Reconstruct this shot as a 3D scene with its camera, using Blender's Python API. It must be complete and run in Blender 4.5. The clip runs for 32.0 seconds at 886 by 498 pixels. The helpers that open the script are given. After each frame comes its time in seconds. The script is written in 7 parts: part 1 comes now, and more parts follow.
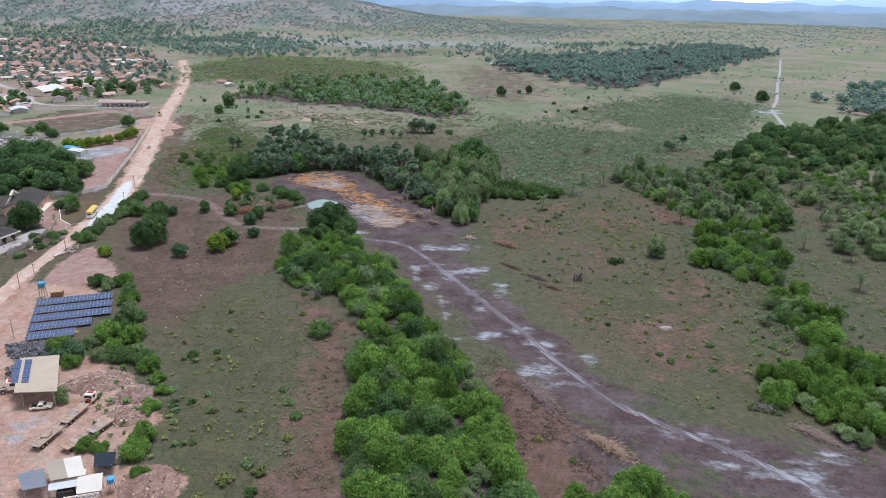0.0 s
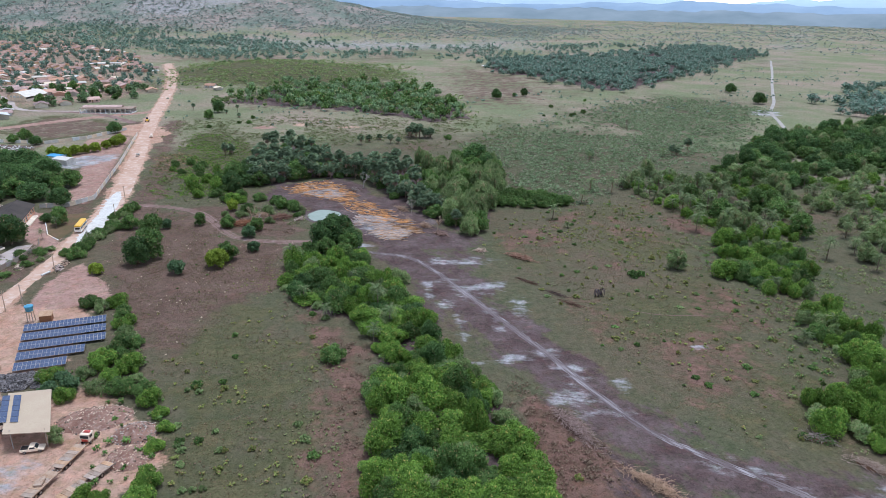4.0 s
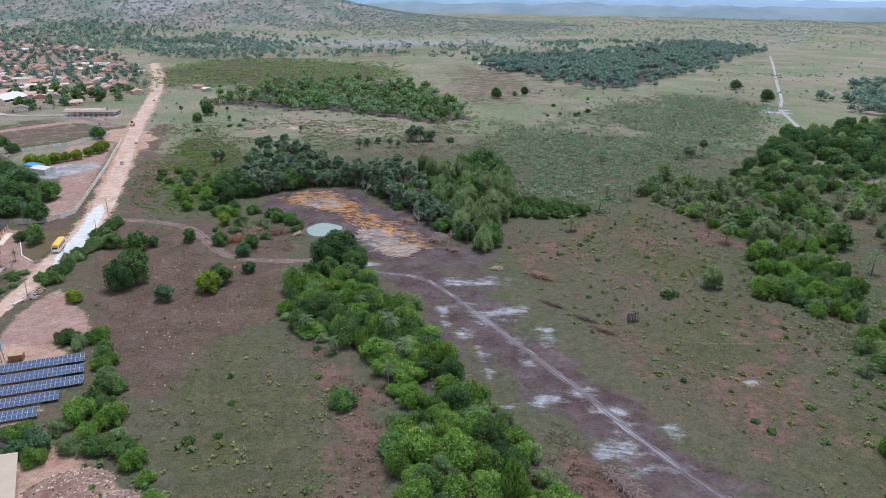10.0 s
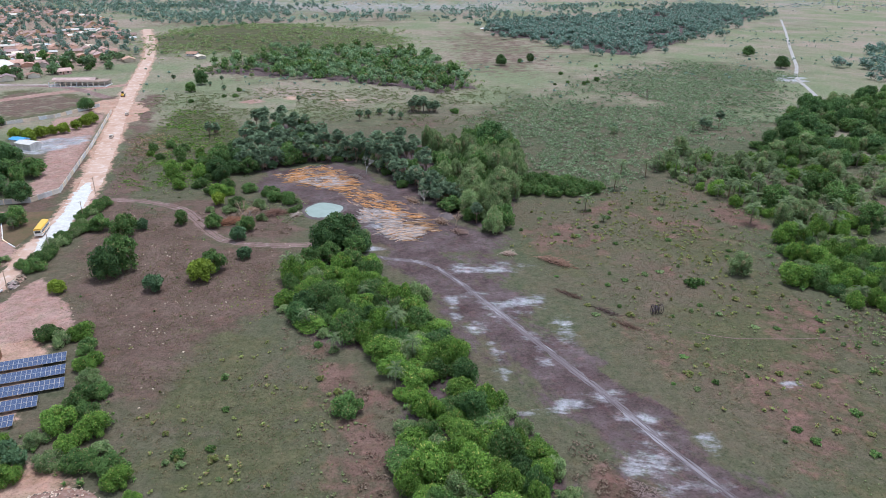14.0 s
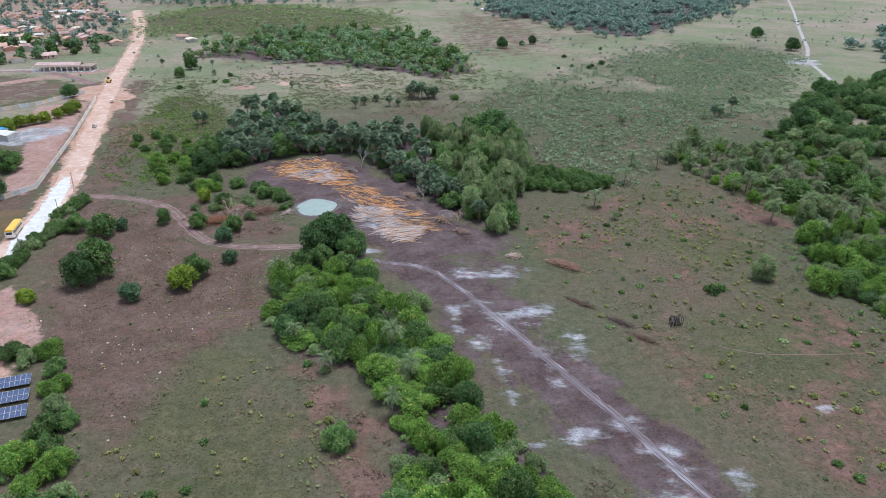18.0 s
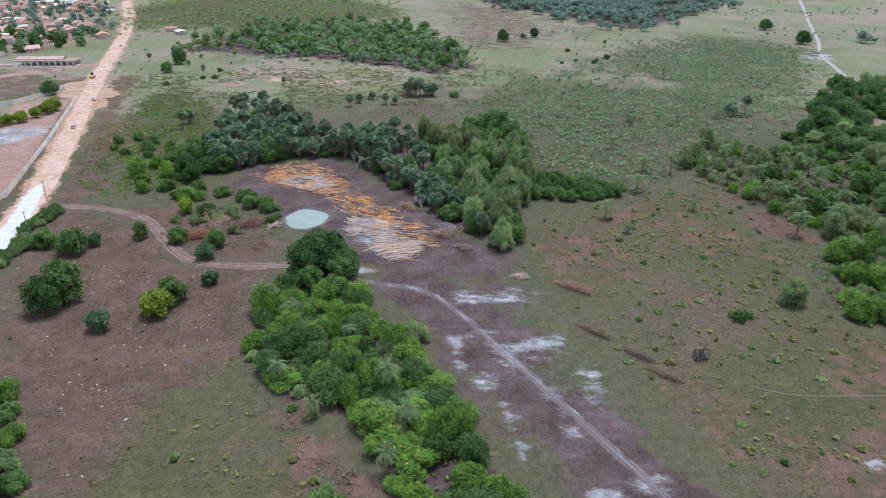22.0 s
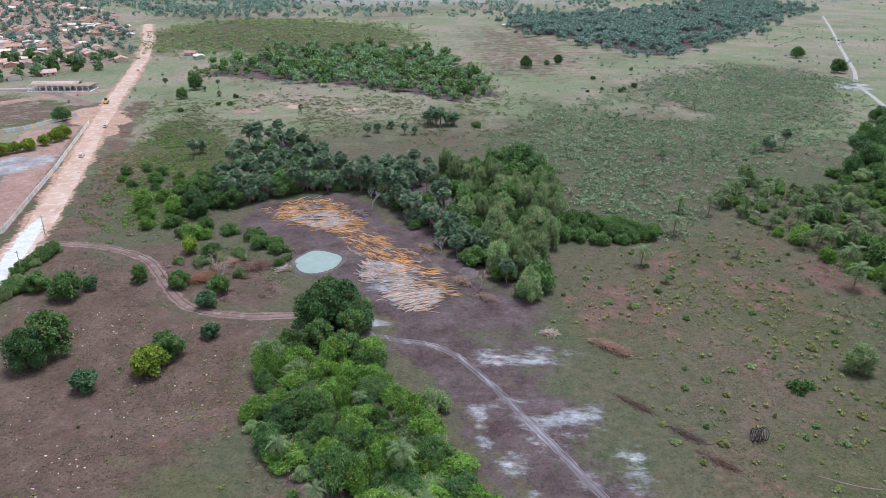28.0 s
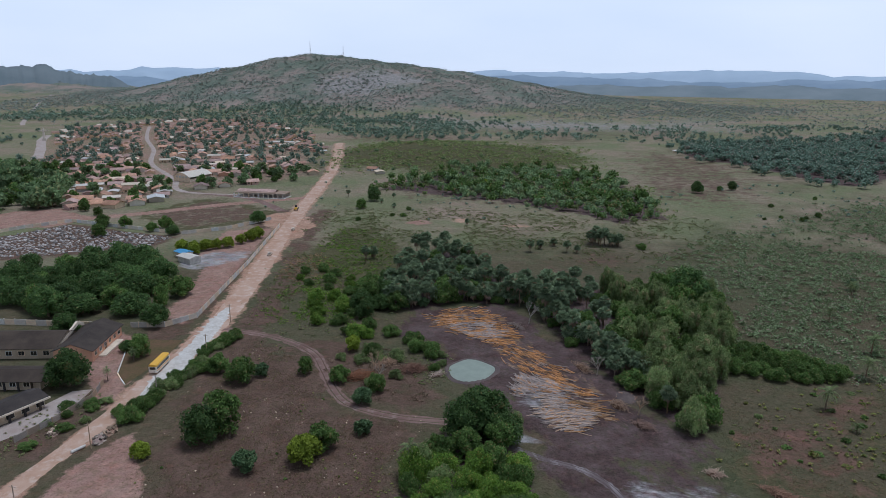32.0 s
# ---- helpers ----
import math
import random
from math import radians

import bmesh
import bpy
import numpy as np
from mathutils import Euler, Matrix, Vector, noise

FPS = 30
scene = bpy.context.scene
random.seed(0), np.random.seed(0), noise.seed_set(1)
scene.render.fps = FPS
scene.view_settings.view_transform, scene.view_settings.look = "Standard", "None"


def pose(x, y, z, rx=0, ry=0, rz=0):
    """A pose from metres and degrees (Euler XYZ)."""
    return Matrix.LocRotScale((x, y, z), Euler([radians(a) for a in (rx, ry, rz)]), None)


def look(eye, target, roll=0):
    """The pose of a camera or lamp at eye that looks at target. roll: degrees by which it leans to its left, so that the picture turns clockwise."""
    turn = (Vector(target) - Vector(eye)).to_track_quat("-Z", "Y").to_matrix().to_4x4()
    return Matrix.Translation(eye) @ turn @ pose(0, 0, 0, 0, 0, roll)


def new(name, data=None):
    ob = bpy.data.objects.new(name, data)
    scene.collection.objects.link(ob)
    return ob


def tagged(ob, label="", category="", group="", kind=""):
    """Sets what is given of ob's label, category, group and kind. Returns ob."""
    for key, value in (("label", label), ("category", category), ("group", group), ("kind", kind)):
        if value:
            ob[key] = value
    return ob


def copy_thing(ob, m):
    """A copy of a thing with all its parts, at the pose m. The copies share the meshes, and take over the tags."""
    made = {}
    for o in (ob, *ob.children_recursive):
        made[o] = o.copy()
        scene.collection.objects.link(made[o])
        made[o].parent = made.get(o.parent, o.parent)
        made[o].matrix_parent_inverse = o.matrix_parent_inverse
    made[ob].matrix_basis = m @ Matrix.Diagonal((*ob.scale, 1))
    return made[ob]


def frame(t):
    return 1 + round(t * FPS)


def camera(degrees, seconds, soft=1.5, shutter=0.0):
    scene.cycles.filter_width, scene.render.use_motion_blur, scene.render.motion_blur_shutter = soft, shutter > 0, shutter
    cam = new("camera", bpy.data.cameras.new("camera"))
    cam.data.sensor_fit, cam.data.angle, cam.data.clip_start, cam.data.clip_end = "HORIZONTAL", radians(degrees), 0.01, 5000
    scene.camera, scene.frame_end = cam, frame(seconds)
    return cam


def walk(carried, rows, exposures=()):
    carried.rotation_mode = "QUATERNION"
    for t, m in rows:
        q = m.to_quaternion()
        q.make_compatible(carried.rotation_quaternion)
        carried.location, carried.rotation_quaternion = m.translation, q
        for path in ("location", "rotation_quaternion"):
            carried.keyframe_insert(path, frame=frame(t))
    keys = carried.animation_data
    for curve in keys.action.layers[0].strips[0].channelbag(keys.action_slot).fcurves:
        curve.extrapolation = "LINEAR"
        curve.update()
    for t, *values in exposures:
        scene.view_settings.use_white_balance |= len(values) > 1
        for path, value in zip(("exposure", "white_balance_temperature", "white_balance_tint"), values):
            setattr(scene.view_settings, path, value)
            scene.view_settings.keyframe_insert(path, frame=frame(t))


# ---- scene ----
cam = camera(65.7, 32.0, soft=0.75)
PATH = [
    (0, (9.286, -24.698, 92.868), (9.48, -22.837, 92.162), 1.0),
    (0.5, (7.897, -22.846, 92.853), (8.097, -20.985, 92.147), 1.0),
    (1, (6.635, -21.027, 92.839), (6.841, -19.167, 92.135), 1.0),
    (2, (4.491, -17.523, 92.797), (4.709, -15.663, 92.095), 1.0),
    (3, (2.785, -14.061, 92.765), (3.013, -12.203, 92.063), 0.9),
    (3.5, (2.06, -12.304, 92.718), (2.292, -10.446, 92.016), 0.9),
    (5.5, (-0.32, -5.308, 92.315), (-0.075, -3.451, 91.614), 0.9),
    (6, (-0.772, -3.509, 92.277), (-0.525, -1.652, 91.577), 0.8),
    (7, (-1.564, 0.274, 92.162), (-1.313, 2.13, 91.461), 0.8),
    (8, (-2.213, 4.515, 92.119), (-1.959, 6.372, 91.419), 0.7),
    (9, (-2.843, 8.928, 92.12), (-2.585, 10.783, 91.42), 0.6),
    (9.5, (-3.142, 11.151, 92.084), (-2.883, 13.006, 91.383), 0.6),
    (10, (-3.4, 13.379, 92.05), (-3.139, 15.23, 91.339), 0.6),
    (10.5, (-3.567, 15.563, 92.011), (-3.306, 17.41, 91.288), 0.6),
    (11, (-3.658, 17.69, 91.974), (-3.397, 19.532, 91.24), 0.6),
    (12, (-3.749, 21.749, 91.891), (-3.49, 23.582, 91.133), 0.5),
    (13, (-3.869, 25.765, 91.804), (-3.611, 27.589, 91.025), 0.5),
    (14, (-3.865, 29.658, 91.765), (-3.608, 31.473, 90.965), 0.5),
    (14.5, (-3.785, 31.68, 91.739), (-3.528, 33.49, 90.926), 0.5),
    (16.5, (-2.938, 39.7, 91.543), (-2.682, 41.497, 90.704), 0.4),
    (17, (-2.636, 41.806, 91.526), (-2.38, 43.602, 90.684), 0.4),
    (18, (-2.048, 46.307, 91.46), (-1.791, 48.099, 90.611), 0.4),
    (19, (-1.343, 51.046, 91.477), (-1.085, 52.835, 90.619), 0.4),
    (20, (-0.871, 55.878, 91.595), (-0.612, 57.663, 90.731), 0.4),
    (21, (-0.327, 60.68, 91.718), (-0.067, 62.462, 90.848), 0.4),
    (22, (0.108, 65.482, 91.734), (0.369, 67.261, 90.858), 0.5),
    (23, (0.592, 70.106, 91.721), (0.853, 71.885, 90.845), 0.5),
    (24, (0.737, 74.429, 91.727), (0.998, 76.208, 90.851), 0.6),
    (25, (0.898, 78.347, 91.734), (1.16, 80.126, 90.857), 0.6),
    (25.5, (0.887, 80.043, 91.758), (1.149, 81.823, 90.883), 0.6),
    (27.5, (1.334, 84.046, 91.716), (1.573, 85.834, 90.851), 0.5),
    (28, (1.411, 84.251, 91.638), (1.625, 86.062, 90.816), 0.6),
    (28.5, (1.425, 84.144, 91.522), (1.602, 85.979, 90.746), 0.5),
    (29, (1.344, 83.922, 91.391), (1.476, 85.78, 90.661), 0.5),
    (29.5, (1.216, 83.762, 91.26), (1.287, 85.64, 90.574), 0.5),
    (30, (1.061, 83.618, 91.102), (1.064, 85.512, 90.458), 0.5),
    (30.5, (0.981, 83.487, 90.949), (0.913, 85.393, 90.345), 0.5),
    (31, (0.998, 83.345, 90.809), (0.857, 85.258, 90.245), 0.4),
    (31.5, (1.04, 83.142, 90.707), (0.835, 85.061, 90.182), 0.3),
    (32, (1.099, 82.868, 90.637), (0.858, 84.788, 90.133), 0.3),
]
walk(cam, [(t, look(eye, target, roll)) for t, eye, target, roll in PATH],
     exposures=[(0.0, 0.22, 5200, 10), (9.0, 0.18, 5200, 10), (14.0, 0.36, 5200, 10), (28.0, 0.36, 5200, 10), (30.0, 0.0, 5150, 10), (31.0, -0.46, 5200, 10), (32.0, -0.74, 5350, 10)])

# ---- daylight: a pale overcast sky and a wide, weak sun ----
SUN_ELEVATION, SUN_ROTATION = radians(75), radians(40)
world = bpy.data.worlds.new("overcast_sky")
scene.world = world
world.use_nodes = True
wn = world.node_tree
sky = wn.nodes.new("ShaderNodeTexSky")
sky.sky_type = "NISHITA"
sky.sun_disc = False
sky.sun_elevation, sky.sun_rotation = SUN_ELEVATION, SUN_ROTATION
sky_dim = wn.nodes.new("ShaderNodeMix")
sky_dim.data_type, sky_dim.blend_type = "RGBA", "MULTIPLY"
sky_dim.inputs[0].default_value = 1.0
wn.links.new(sky.outputs[0], sky_dim.inputs[6])
sky_dim.inputs[7].default_value = (0.08, 0.08, 0.08, 1)
wcoord = wn.nodes.new("ShaderNodeTexCoord")
wmap = wn.nodes.new("ShaderNodeMapping")
wmap.inputs["Scale"].default_value = (1.0, 1.0, 3.5)
wn.links.new(wcoord.outputs["Generated"], wmap.inputs[0])
cloud = wn.nodes.new("ShaderNodeTexNoise")
cloud.inputs["Scale"].default_value = 2.2
cloud.inputs["Detail"].default_value = 5.0
wn.links.new(wmap.outputs[0], cloud.inputs["Vector"])
cloud_ramp = wn.nodes.new("ShaderNodeValToRGB")
cloud_ramp.color_ramp.elements[0].position, cloud_ramp.color_ramp.elements[1].position = 0.3, 0.7
cloud_ramp.color_ramp.elements[0].color = (0.86, 0.90, 0.95, 1)
cloud_ramp.color_ramp.elements[1].color = (1.0, 1.0, 1.0, 1)
wn.links.new(cloud.outputs[0], cloud_ramp.inputs[0])
veil = wn.nodes.new("ShaderNodeMix")
veil.data_type = "RGBA"
veil.inputs[0].default_value = 0.9
rise = wn.nodes.new("ShaderNodeSeparateXYZ")
wn.links.new(wcoord.outputs["Generated"], rise.inputs[0])
rise_ramp = wn.nodes.new("ShaderNodeValToRGB")
rise_ramp.color_ramp.elements[0].position, rise_ramp.color_ramp.elements[1].position = 0.12, 0.3
rise_ramp.color_ramp.elements[0].color = (1.5, 1.49, 1.5, 1)
rise_ramp.color_ramp.elements[1].color = (0.44, 0.46, 0.51, 1)
rise_ramp.color_ramp.elements.new(0.9).color = (0.6, 0.625, 0.68, 1)
wn.links.new(rise.outputs[2], rise_ramp.inputs[0])
deck = wn.nodes.new("ShaderNodeMix")
deck.data_type, deck.blend_type = "RGBA", "MULTIPLY"
deck.inputs[0].default_value = 1.0
wn.links.new(rise_ramp.outputs[0], deck.inputs[6])
wn.links.new(cloud_ramp.outputs[0], deck.inputs[7])
wn.links.new(sky_dim.outputs[2], veil.inputs[6])
wn.links.new(deck.outputs[2], veil.inputs[7])
wn.links.new(veil.outputs[2], wn.nodes["Background"].inputs[0])
wn.nodes["Background"].inputs[1].default_value = 1.0
sun = new("sun", bpy.data.lights.new("sun", "SUN"))
sun.data.energy, sun.data.angle, sun.data.color = 2.9, radians(24), (1.0, 0.95, 0.88)
sun.matrix_world = look((0, 0, 0), (-math.sin(SUN_ROTATION) * math.cos(SUN_ELEVATION), -math.cos(SUN_ROTATION) * math.cos(SUN_ELEVATION), -math.sin(SUN_ELEVATION)))


# ---- materials ----
def start(name):
    m = bpy.data.materials.new(name)
    m.use_nodes = True
    nt = m.node_tree
    return m, nt, nt.nodes["Principled BSDF"]


def mixed(nt, fac, a, b, how="MIX"):
    n = nt.nodes.new("ShaderNodeMix")
    n.data_type, n.blend_type = "RGBA", how
    for socket, value in ((n.inputs[0], fac), (n.inputs[6], a), (n.inputs[7], b)):
        if isinstance(value, (int, float)):
            socket.default_value = value
        elif isinstance(value, tuple):
            socket.default_value = (*value, 1)
        else:
            nt.links.new(value, socket)
    return n.outputs[2]


def grain(nt, where, scale, detail=3.0, lo=0.35, hi=0.65, rough=0.6):
    n = nt.nodes.new("ShaderNodeTexNoise")
    n.inputs["Scale"].default_value, n.inputs["Detail"].default_value, n.inputs["Roughness"].default_value = scale, detail, rough
    nt.links.new(where, n.inputs["Vector"])
    r = nt.nodes.new("ShaderNodeMapRange")
    r.inputs[1].default_value, r.inputs[2].default_value = lo, hi
    nt.links.new(n.outputs[0], r.inputs[0])
    return r.outputs[0]


def maths(nt, op, a, b):
    n = nt.nodes.new("ShaderNodeMath")
    n.operation = op
    for socket, value in ((n.inputs[0], a), (n.inputs[1], b)):
        if isinstance(value, (int, float)):
            socket.default_value = value
        else:
            nt.links.new(value, socket)
    return n.outputs[0]


def coord(nt, kind="Object"):
    return nt.nodes.new("ShaderNodeTexCoord").outputs[kind]


def bumped(nt, bsdf, height, strength, distance):
    b = nt.nodes.new("ShaderNodeBump")
    b.inputs["Strength"].default_value, b.inputs["Distance"].default_value = strength, distance
    nt.links.new(height, b.inputs["Height"])
    nt.links.new(b.outputs[0], bsdf.inputs["Normal"])


def surf(name, c1, c2, scale=1.0, rough=0.8, metal=0.0, stain=None, stain_scale=0.3, bump=0.2, vary=0.15, loose=0.0):
    """A plain surface with grain, stains and a small change from thing to thing."""
    m, nt, bsdf = start(name)
    where = coord(nt)
    fine, broad = grain(nt, where, scale * 6), grain(nt, where, stain_scale, 4.0)
    col = mixed(nt, fine, c1, c2)
    if stain:
        col = mixed(nt, maths(nt, "MULTIPLY", broad, 0.6), col, stain)
    if loose:
        geo = nt.nodes.new("ShaderNodeNewGeometry")
        col = mixed(nt, geo.outputs["Random Per Island"], col, mixed(nt, 1.0, col, (1 - loose, 1 - loose, 1 - loose), "MULTIPLY"))
    info = nt.nodes.new("ShaderNodeObjectInfo")
    other = maths(nt, "FRACT", maths(nt, "MULTIPLY", info.outputs["Random"], 7.31), 0.0)
    col = mixed(nt, other, col, mixed(nt, 1.0, col, (1.3, 1.02, 0.72), "MULTIPLY"))
    r = nt.nodes.new("ShaderNodeMapRange")
    r.inputs[3].default_value, r.inputs[4].default_value = 1 - vary, 1 + vary
    nt.links.new(info.outputs["Random"], r.inputs[0])
    tint = nt.nodes.new("ShaderNodeVectorMath")
    tint.operation = "SCALE"
    nt.links.new(col, tint.inputs[0])
    nt.links.new(r.outputs[0], tint.inputs["Scale"])
    nt.links.new(tint.outputs[0], bsdf.inputs["Base Color"])
    bsdf.inputs["Roughness"].default_value, bsdf.inputs["Metallic"].default_value = rough, metal
    if rough > 0.75:
        bsdf.inputs["Specular IOR Level"].default_value = 0.15
    if bump:
        bumped(nt, bsdf, fine, bump, 0.05)
    return m


def leafy(name, dark, light, dry=None, amount=0.1, vary=0.22):
    """Foliage: each clump a little different, each plant too, some light coming through."""
    m, nt, bsdf = start(name)
    geo = nt.nodes.new("ShaderNodeNewGeometry")
    info = nt.nodes.new("ShaderNodeObjectInfo")
    patch = grain(nt, coord(nt), 0.35, 3.0, 0.3, 0.7)
    fac = maths(nt, "ADD", maths(nt, "MULTIPLY", geo.outputs["Random Per Island"], 0.5), maths(nt, "MULTIPLY", patch, 0.5))
    col = mixed(nt, fac, dark, light)
    if dry:
        col = mixed(nt, maths(nt, "LESS_THAN", geo.outputs["Random Per Island"], amount), col, dry)
    r = nt.nodes.new("ShaderNodeMapRange")
    r.inputs[3].default_value, r.inputs[4].default_value = 1 - vary, 1 + vary
    nt.links.new(info.outputs["Random"], r.inputs[0])
    tint = nt.nodes.new("ShaderNodeVectorMath")
    tint.operation = "SCALE"
    nt.links.new(col, tint.inputs[0])
    nt.links.new(r.outputs[0], tint.inputs["Scale"])
    nt.links.new(tint.outputs[0], bsdf.inputs["Base Color"])
    bsdf.inputs["Roughness"].default_value, bsdf.inputs["Specular IOR Level"].default_value = 0.6, 0.12
    thin = nt.nodes.new("ShaderNodeBsdfTranslucent")
    nt.links.new(tint.outputs[0], thin.inputs[0])
    both = nt.nodes.new("ShaderNodeMixShader")
    both.inputs[0].default_value = 0.25
    nt.links.new(bsdf.outputs[0], both.inputs[1])
    nt.links.new(thin.outputs[0], both.inputs[2])
    nt.links.new(both.outputs[0], nt.nodes["Material Output"].inputs[0])
    return m


LEAF_BRIGHT = leafy("leaf_bright", (0.028, 0.072, 0.012), (0.285, 0.435, 0.065), (0.44, 0.40, 0.10), 0.04)
LEAF_MID = leafy("leaf_mid", (0.034, 0.072, 0.02), (0.20, 0.305, 0.075), (0.30, 0.25, 0.10), 0.06, 0.3)
LEAF_DARK = leafy("leaf_dark", (0.03, 0.066, 0.022), (0.155, 0.245, 0.07), (0.2, 0.2, 0.07), 0.05, 0.3)
LEAF_PLAIN = leafy("leaf_plain", (0.13, 0.175, 0.085), (0.29, 0.36, 0.18), (0.34, 0.27, 0.2), 0.15)
LEAF_OLIVE = leafy("leaf_olive", (0.075, 0.12, 0.04), (0.35, 0.435, 0.16), (0.38, 0.31, 0.16), 0.1, 0.25)
LEAF_YELLOW = leafy("leaf_yellow", (0.09, 0.14, 0.014), (0.37, 0.44, 0.05))
LEAF_BLUISH = leafy("leaf_bluish", (0.055, 0.10, 0.045), (0.17, 0.245, 0.105))
LEAF_FAN = leafy("leaf_fan_palm", (0.05, 0.085, 0.045), (0.27, 0.335, 0.18), (0.28, 0.22, 0.13), 0.06)
LEAF_FEATHER = leafy("leaf_feather_palm", (0.055, 0.09, 0.03), (0.28, 0.335, 0.145), (0.34, 0.27, 0.14), 0.06)
LEAF_DRY = leafy("leaf_dry", (0.2, 0.13, 0.085), (0.38, 0.28, 0.19))
# far leaves: haze is mixed into the green, so paler and greyer
LEAF_FAR_HAZED = leafy("leaf_far_hazed", (0.10, 0.16, 0.12), (0.25, 0.335, 0.235), (0.31, 0.28, 0.22), 0.12)
LEAF_WOODS = leafy("leaf_woods", (0.075, 0.125, 0.06), (0.26, 0.355, 0.15), (0.3, 0.32, 0.14), 0.08)
LEAF_KNOLL = leafy("leaf_knoll", (0.13, 0.175, 0.06), (0.31, 0.36, 0.14), (0.34, 0.28, 0.15), 0.12)
LEAF_TUSSOCK = leafy("leaf_tussock", (0.12, 0.145, 0.035), (0.33, 0.36, 0.10), (0.34, 0.23, 0.11), 0.18)
# hill leaves carry still more painted haze than the far woods
LEAF_HILL_HAZED = leafy("leaf_hill_hazed", (0.17, 0.22, 0.19), (0.29, 0.335, 0.275), (0.34, 0.28, 0.235), 0.25)
LEAF_SCRUB = leafy("leaf_scrub", (0.15, 0.18, 0.065), (0.29, 0.325, 0.13), (0.28, 0.2, 0.13), 0.18)
TUFT = leafy("grass_tuft", (0.14, 0.125, 0.055), (0.28, 0.235, 0.12), (0.3, 0.2, 0.14), 0.35)
BARK = surf("bark", (0.13, 0.10, 0.08), (0.24, 0.2, 0.16), 2.0, 0.9, bump=0.5)
BARK_PALE = surf("bark_pale", (0.32, 0.28, 0.24), (0.48, 0.43, 0.38), 2.0, 0.9, bump=0.4)


def ground_material():
    m, nt, bsdf = start("ground_soil_and_grass")
    where = coord(nt)

    bent = nt.nodes.new("ShaderNodeMapping")
    bent.vector_type = "TEXTURE"
    bent.inputs["Rotation"].default_value = (0, 0, radians(-66))
    bent.inputs["Scale"].default_value = (1.9, 1.0, 1.0)
    nt.links.new(where, bent.inputs[0])
    streaks = bent.outputs[0]
    lain = nt.nodes.new("ShaderNodeMapping")
    lain.vector_type = "TEXTURE"
    lain.inputs["Rotation"].default_value = (0, 0, radians(-12))
    lain.inputs["Scale"].default_value = (2.2, 1.0, 1.0)
    nt.links.new(where, lain.inputs[0])
    flat_streaks = lain.outputs[0]

    def zone(attribute, channel, spread=0.7, scale=0.35, where=where, lo=0.36, hi=0.68):
        a = nt.nodes.new("ShaderNodeAttribute")
        a.attribute_name = attribute
        sep = nt.nodes.new("ShaderNodeSeparateColor")
        nt.links.new(a.outputs["Color"], sep.inputs[0])
        ragged = maths(nt, "ADD", sep.outputs[channel], maths(nt, "MULTIPLY", maths(nt, "SUBTRACT", grain(nt, where, scale, 6.0, 0.25, 0.75, 0.7), 0.5), spread))
        r = nt.nodes.new("ShaderNodeMapRange")
        r.interpolation_type = "SMOOTHSTEP"
        r.inputs[1].default_value, r.inputs[2].default_value = lo, hi
        nt.links.new(ragged, r.inputs[0])
        return maths(nt, "MULTIPLY", r.outputs[0], maths(nt, "MINIMUM", maths(nt, "MULTIPLY", sep.outputs[channel], 4.0), 1.0))

    big, mid, fine, dots = grain(nt, where, 0.016, 4.0), grain(nt, where, 0.11, 5.0, 0.3, 0.7), grain(nt, where, 0.6, 6.0, 0.38, 0.62, 0.8), grain(nt, where, 1.7, 3.0, 0.54, 0.64)
    broad_way = grain(nt, where, 0.013, 7.0, 0.42, 0.62, 0.65)
    col = mixed(nt, big, (0.125, 0.12, 0.068), (0.178, 0.122, 0.086))
    col = mixed(nt, maths(nt, "MULTIPLY", mid, 0.65), col, (0.10, 0.112, 0.058))
    for attribute, channel, colours in (
            # zone_d 0 and 1: far soil and grass, lifted paler to paint in haze
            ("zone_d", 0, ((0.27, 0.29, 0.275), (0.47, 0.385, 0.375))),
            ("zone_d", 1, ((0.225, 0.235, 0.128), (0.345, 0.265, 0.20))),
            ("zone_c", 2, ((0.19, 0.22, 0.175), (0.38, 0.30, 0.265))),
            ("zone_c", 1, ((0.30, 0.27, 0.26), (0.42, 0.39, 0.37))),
            ("zone_b", 2, ((0.12, 0.074, 0.055), (0.20, 0.132, 0.10))),
            ("zone_a", 2, ((0.09, 0.092, 0.044), (0.152, 0.131, 0.068))),
            ("zone_b", 1, ((0.15, 0.085, 0.063), (0.225, 0.135, 0.103))),
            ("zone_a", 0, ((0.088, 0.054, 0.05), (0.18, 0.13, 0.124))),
            ("zone_d", 2, ((0.30, 0.17, 0.085), (0.46, 0.32, 0.22))),
            ("zone_a", 1, ((0.45, 0.25, 0.17), (0.60, 0.40, 0.30))),
            ("zone_c", 0, ((0.37, 0.21, 0.165), (0.48, 0.31, 0.25))),
            ("zone_b", 0, ((0.27, 0.24, 0.245), (0.58, 0.55, 0.555)))):
        way, spread, scale, lo, hi = where, 1.3, 0.11, 0.22, 0.8
        if (attribute, channel) in (("zone_d", 0), ("zone_d", 1)):
            spread, scale = 0.6, 0.03
        elif (attribute, channel) in (("zone_a", 0), ("zone_d", 2)):
            way, spread, scale, lo, hi = streaks, 1.3, 0.3, 0.25, 0.8
        elif (attribute, channel) == ("zone_b", 0):
            way, spread, scale, lo, hi = flat_streaks, 2.1, 0.21, 0.2, 1.15
        elif (attribute, channel) in (("zone_a", 1), ("zone_c", 0)):
            spread, scale, lo, hi = 0.7, 0.35, 0.36, 0.64
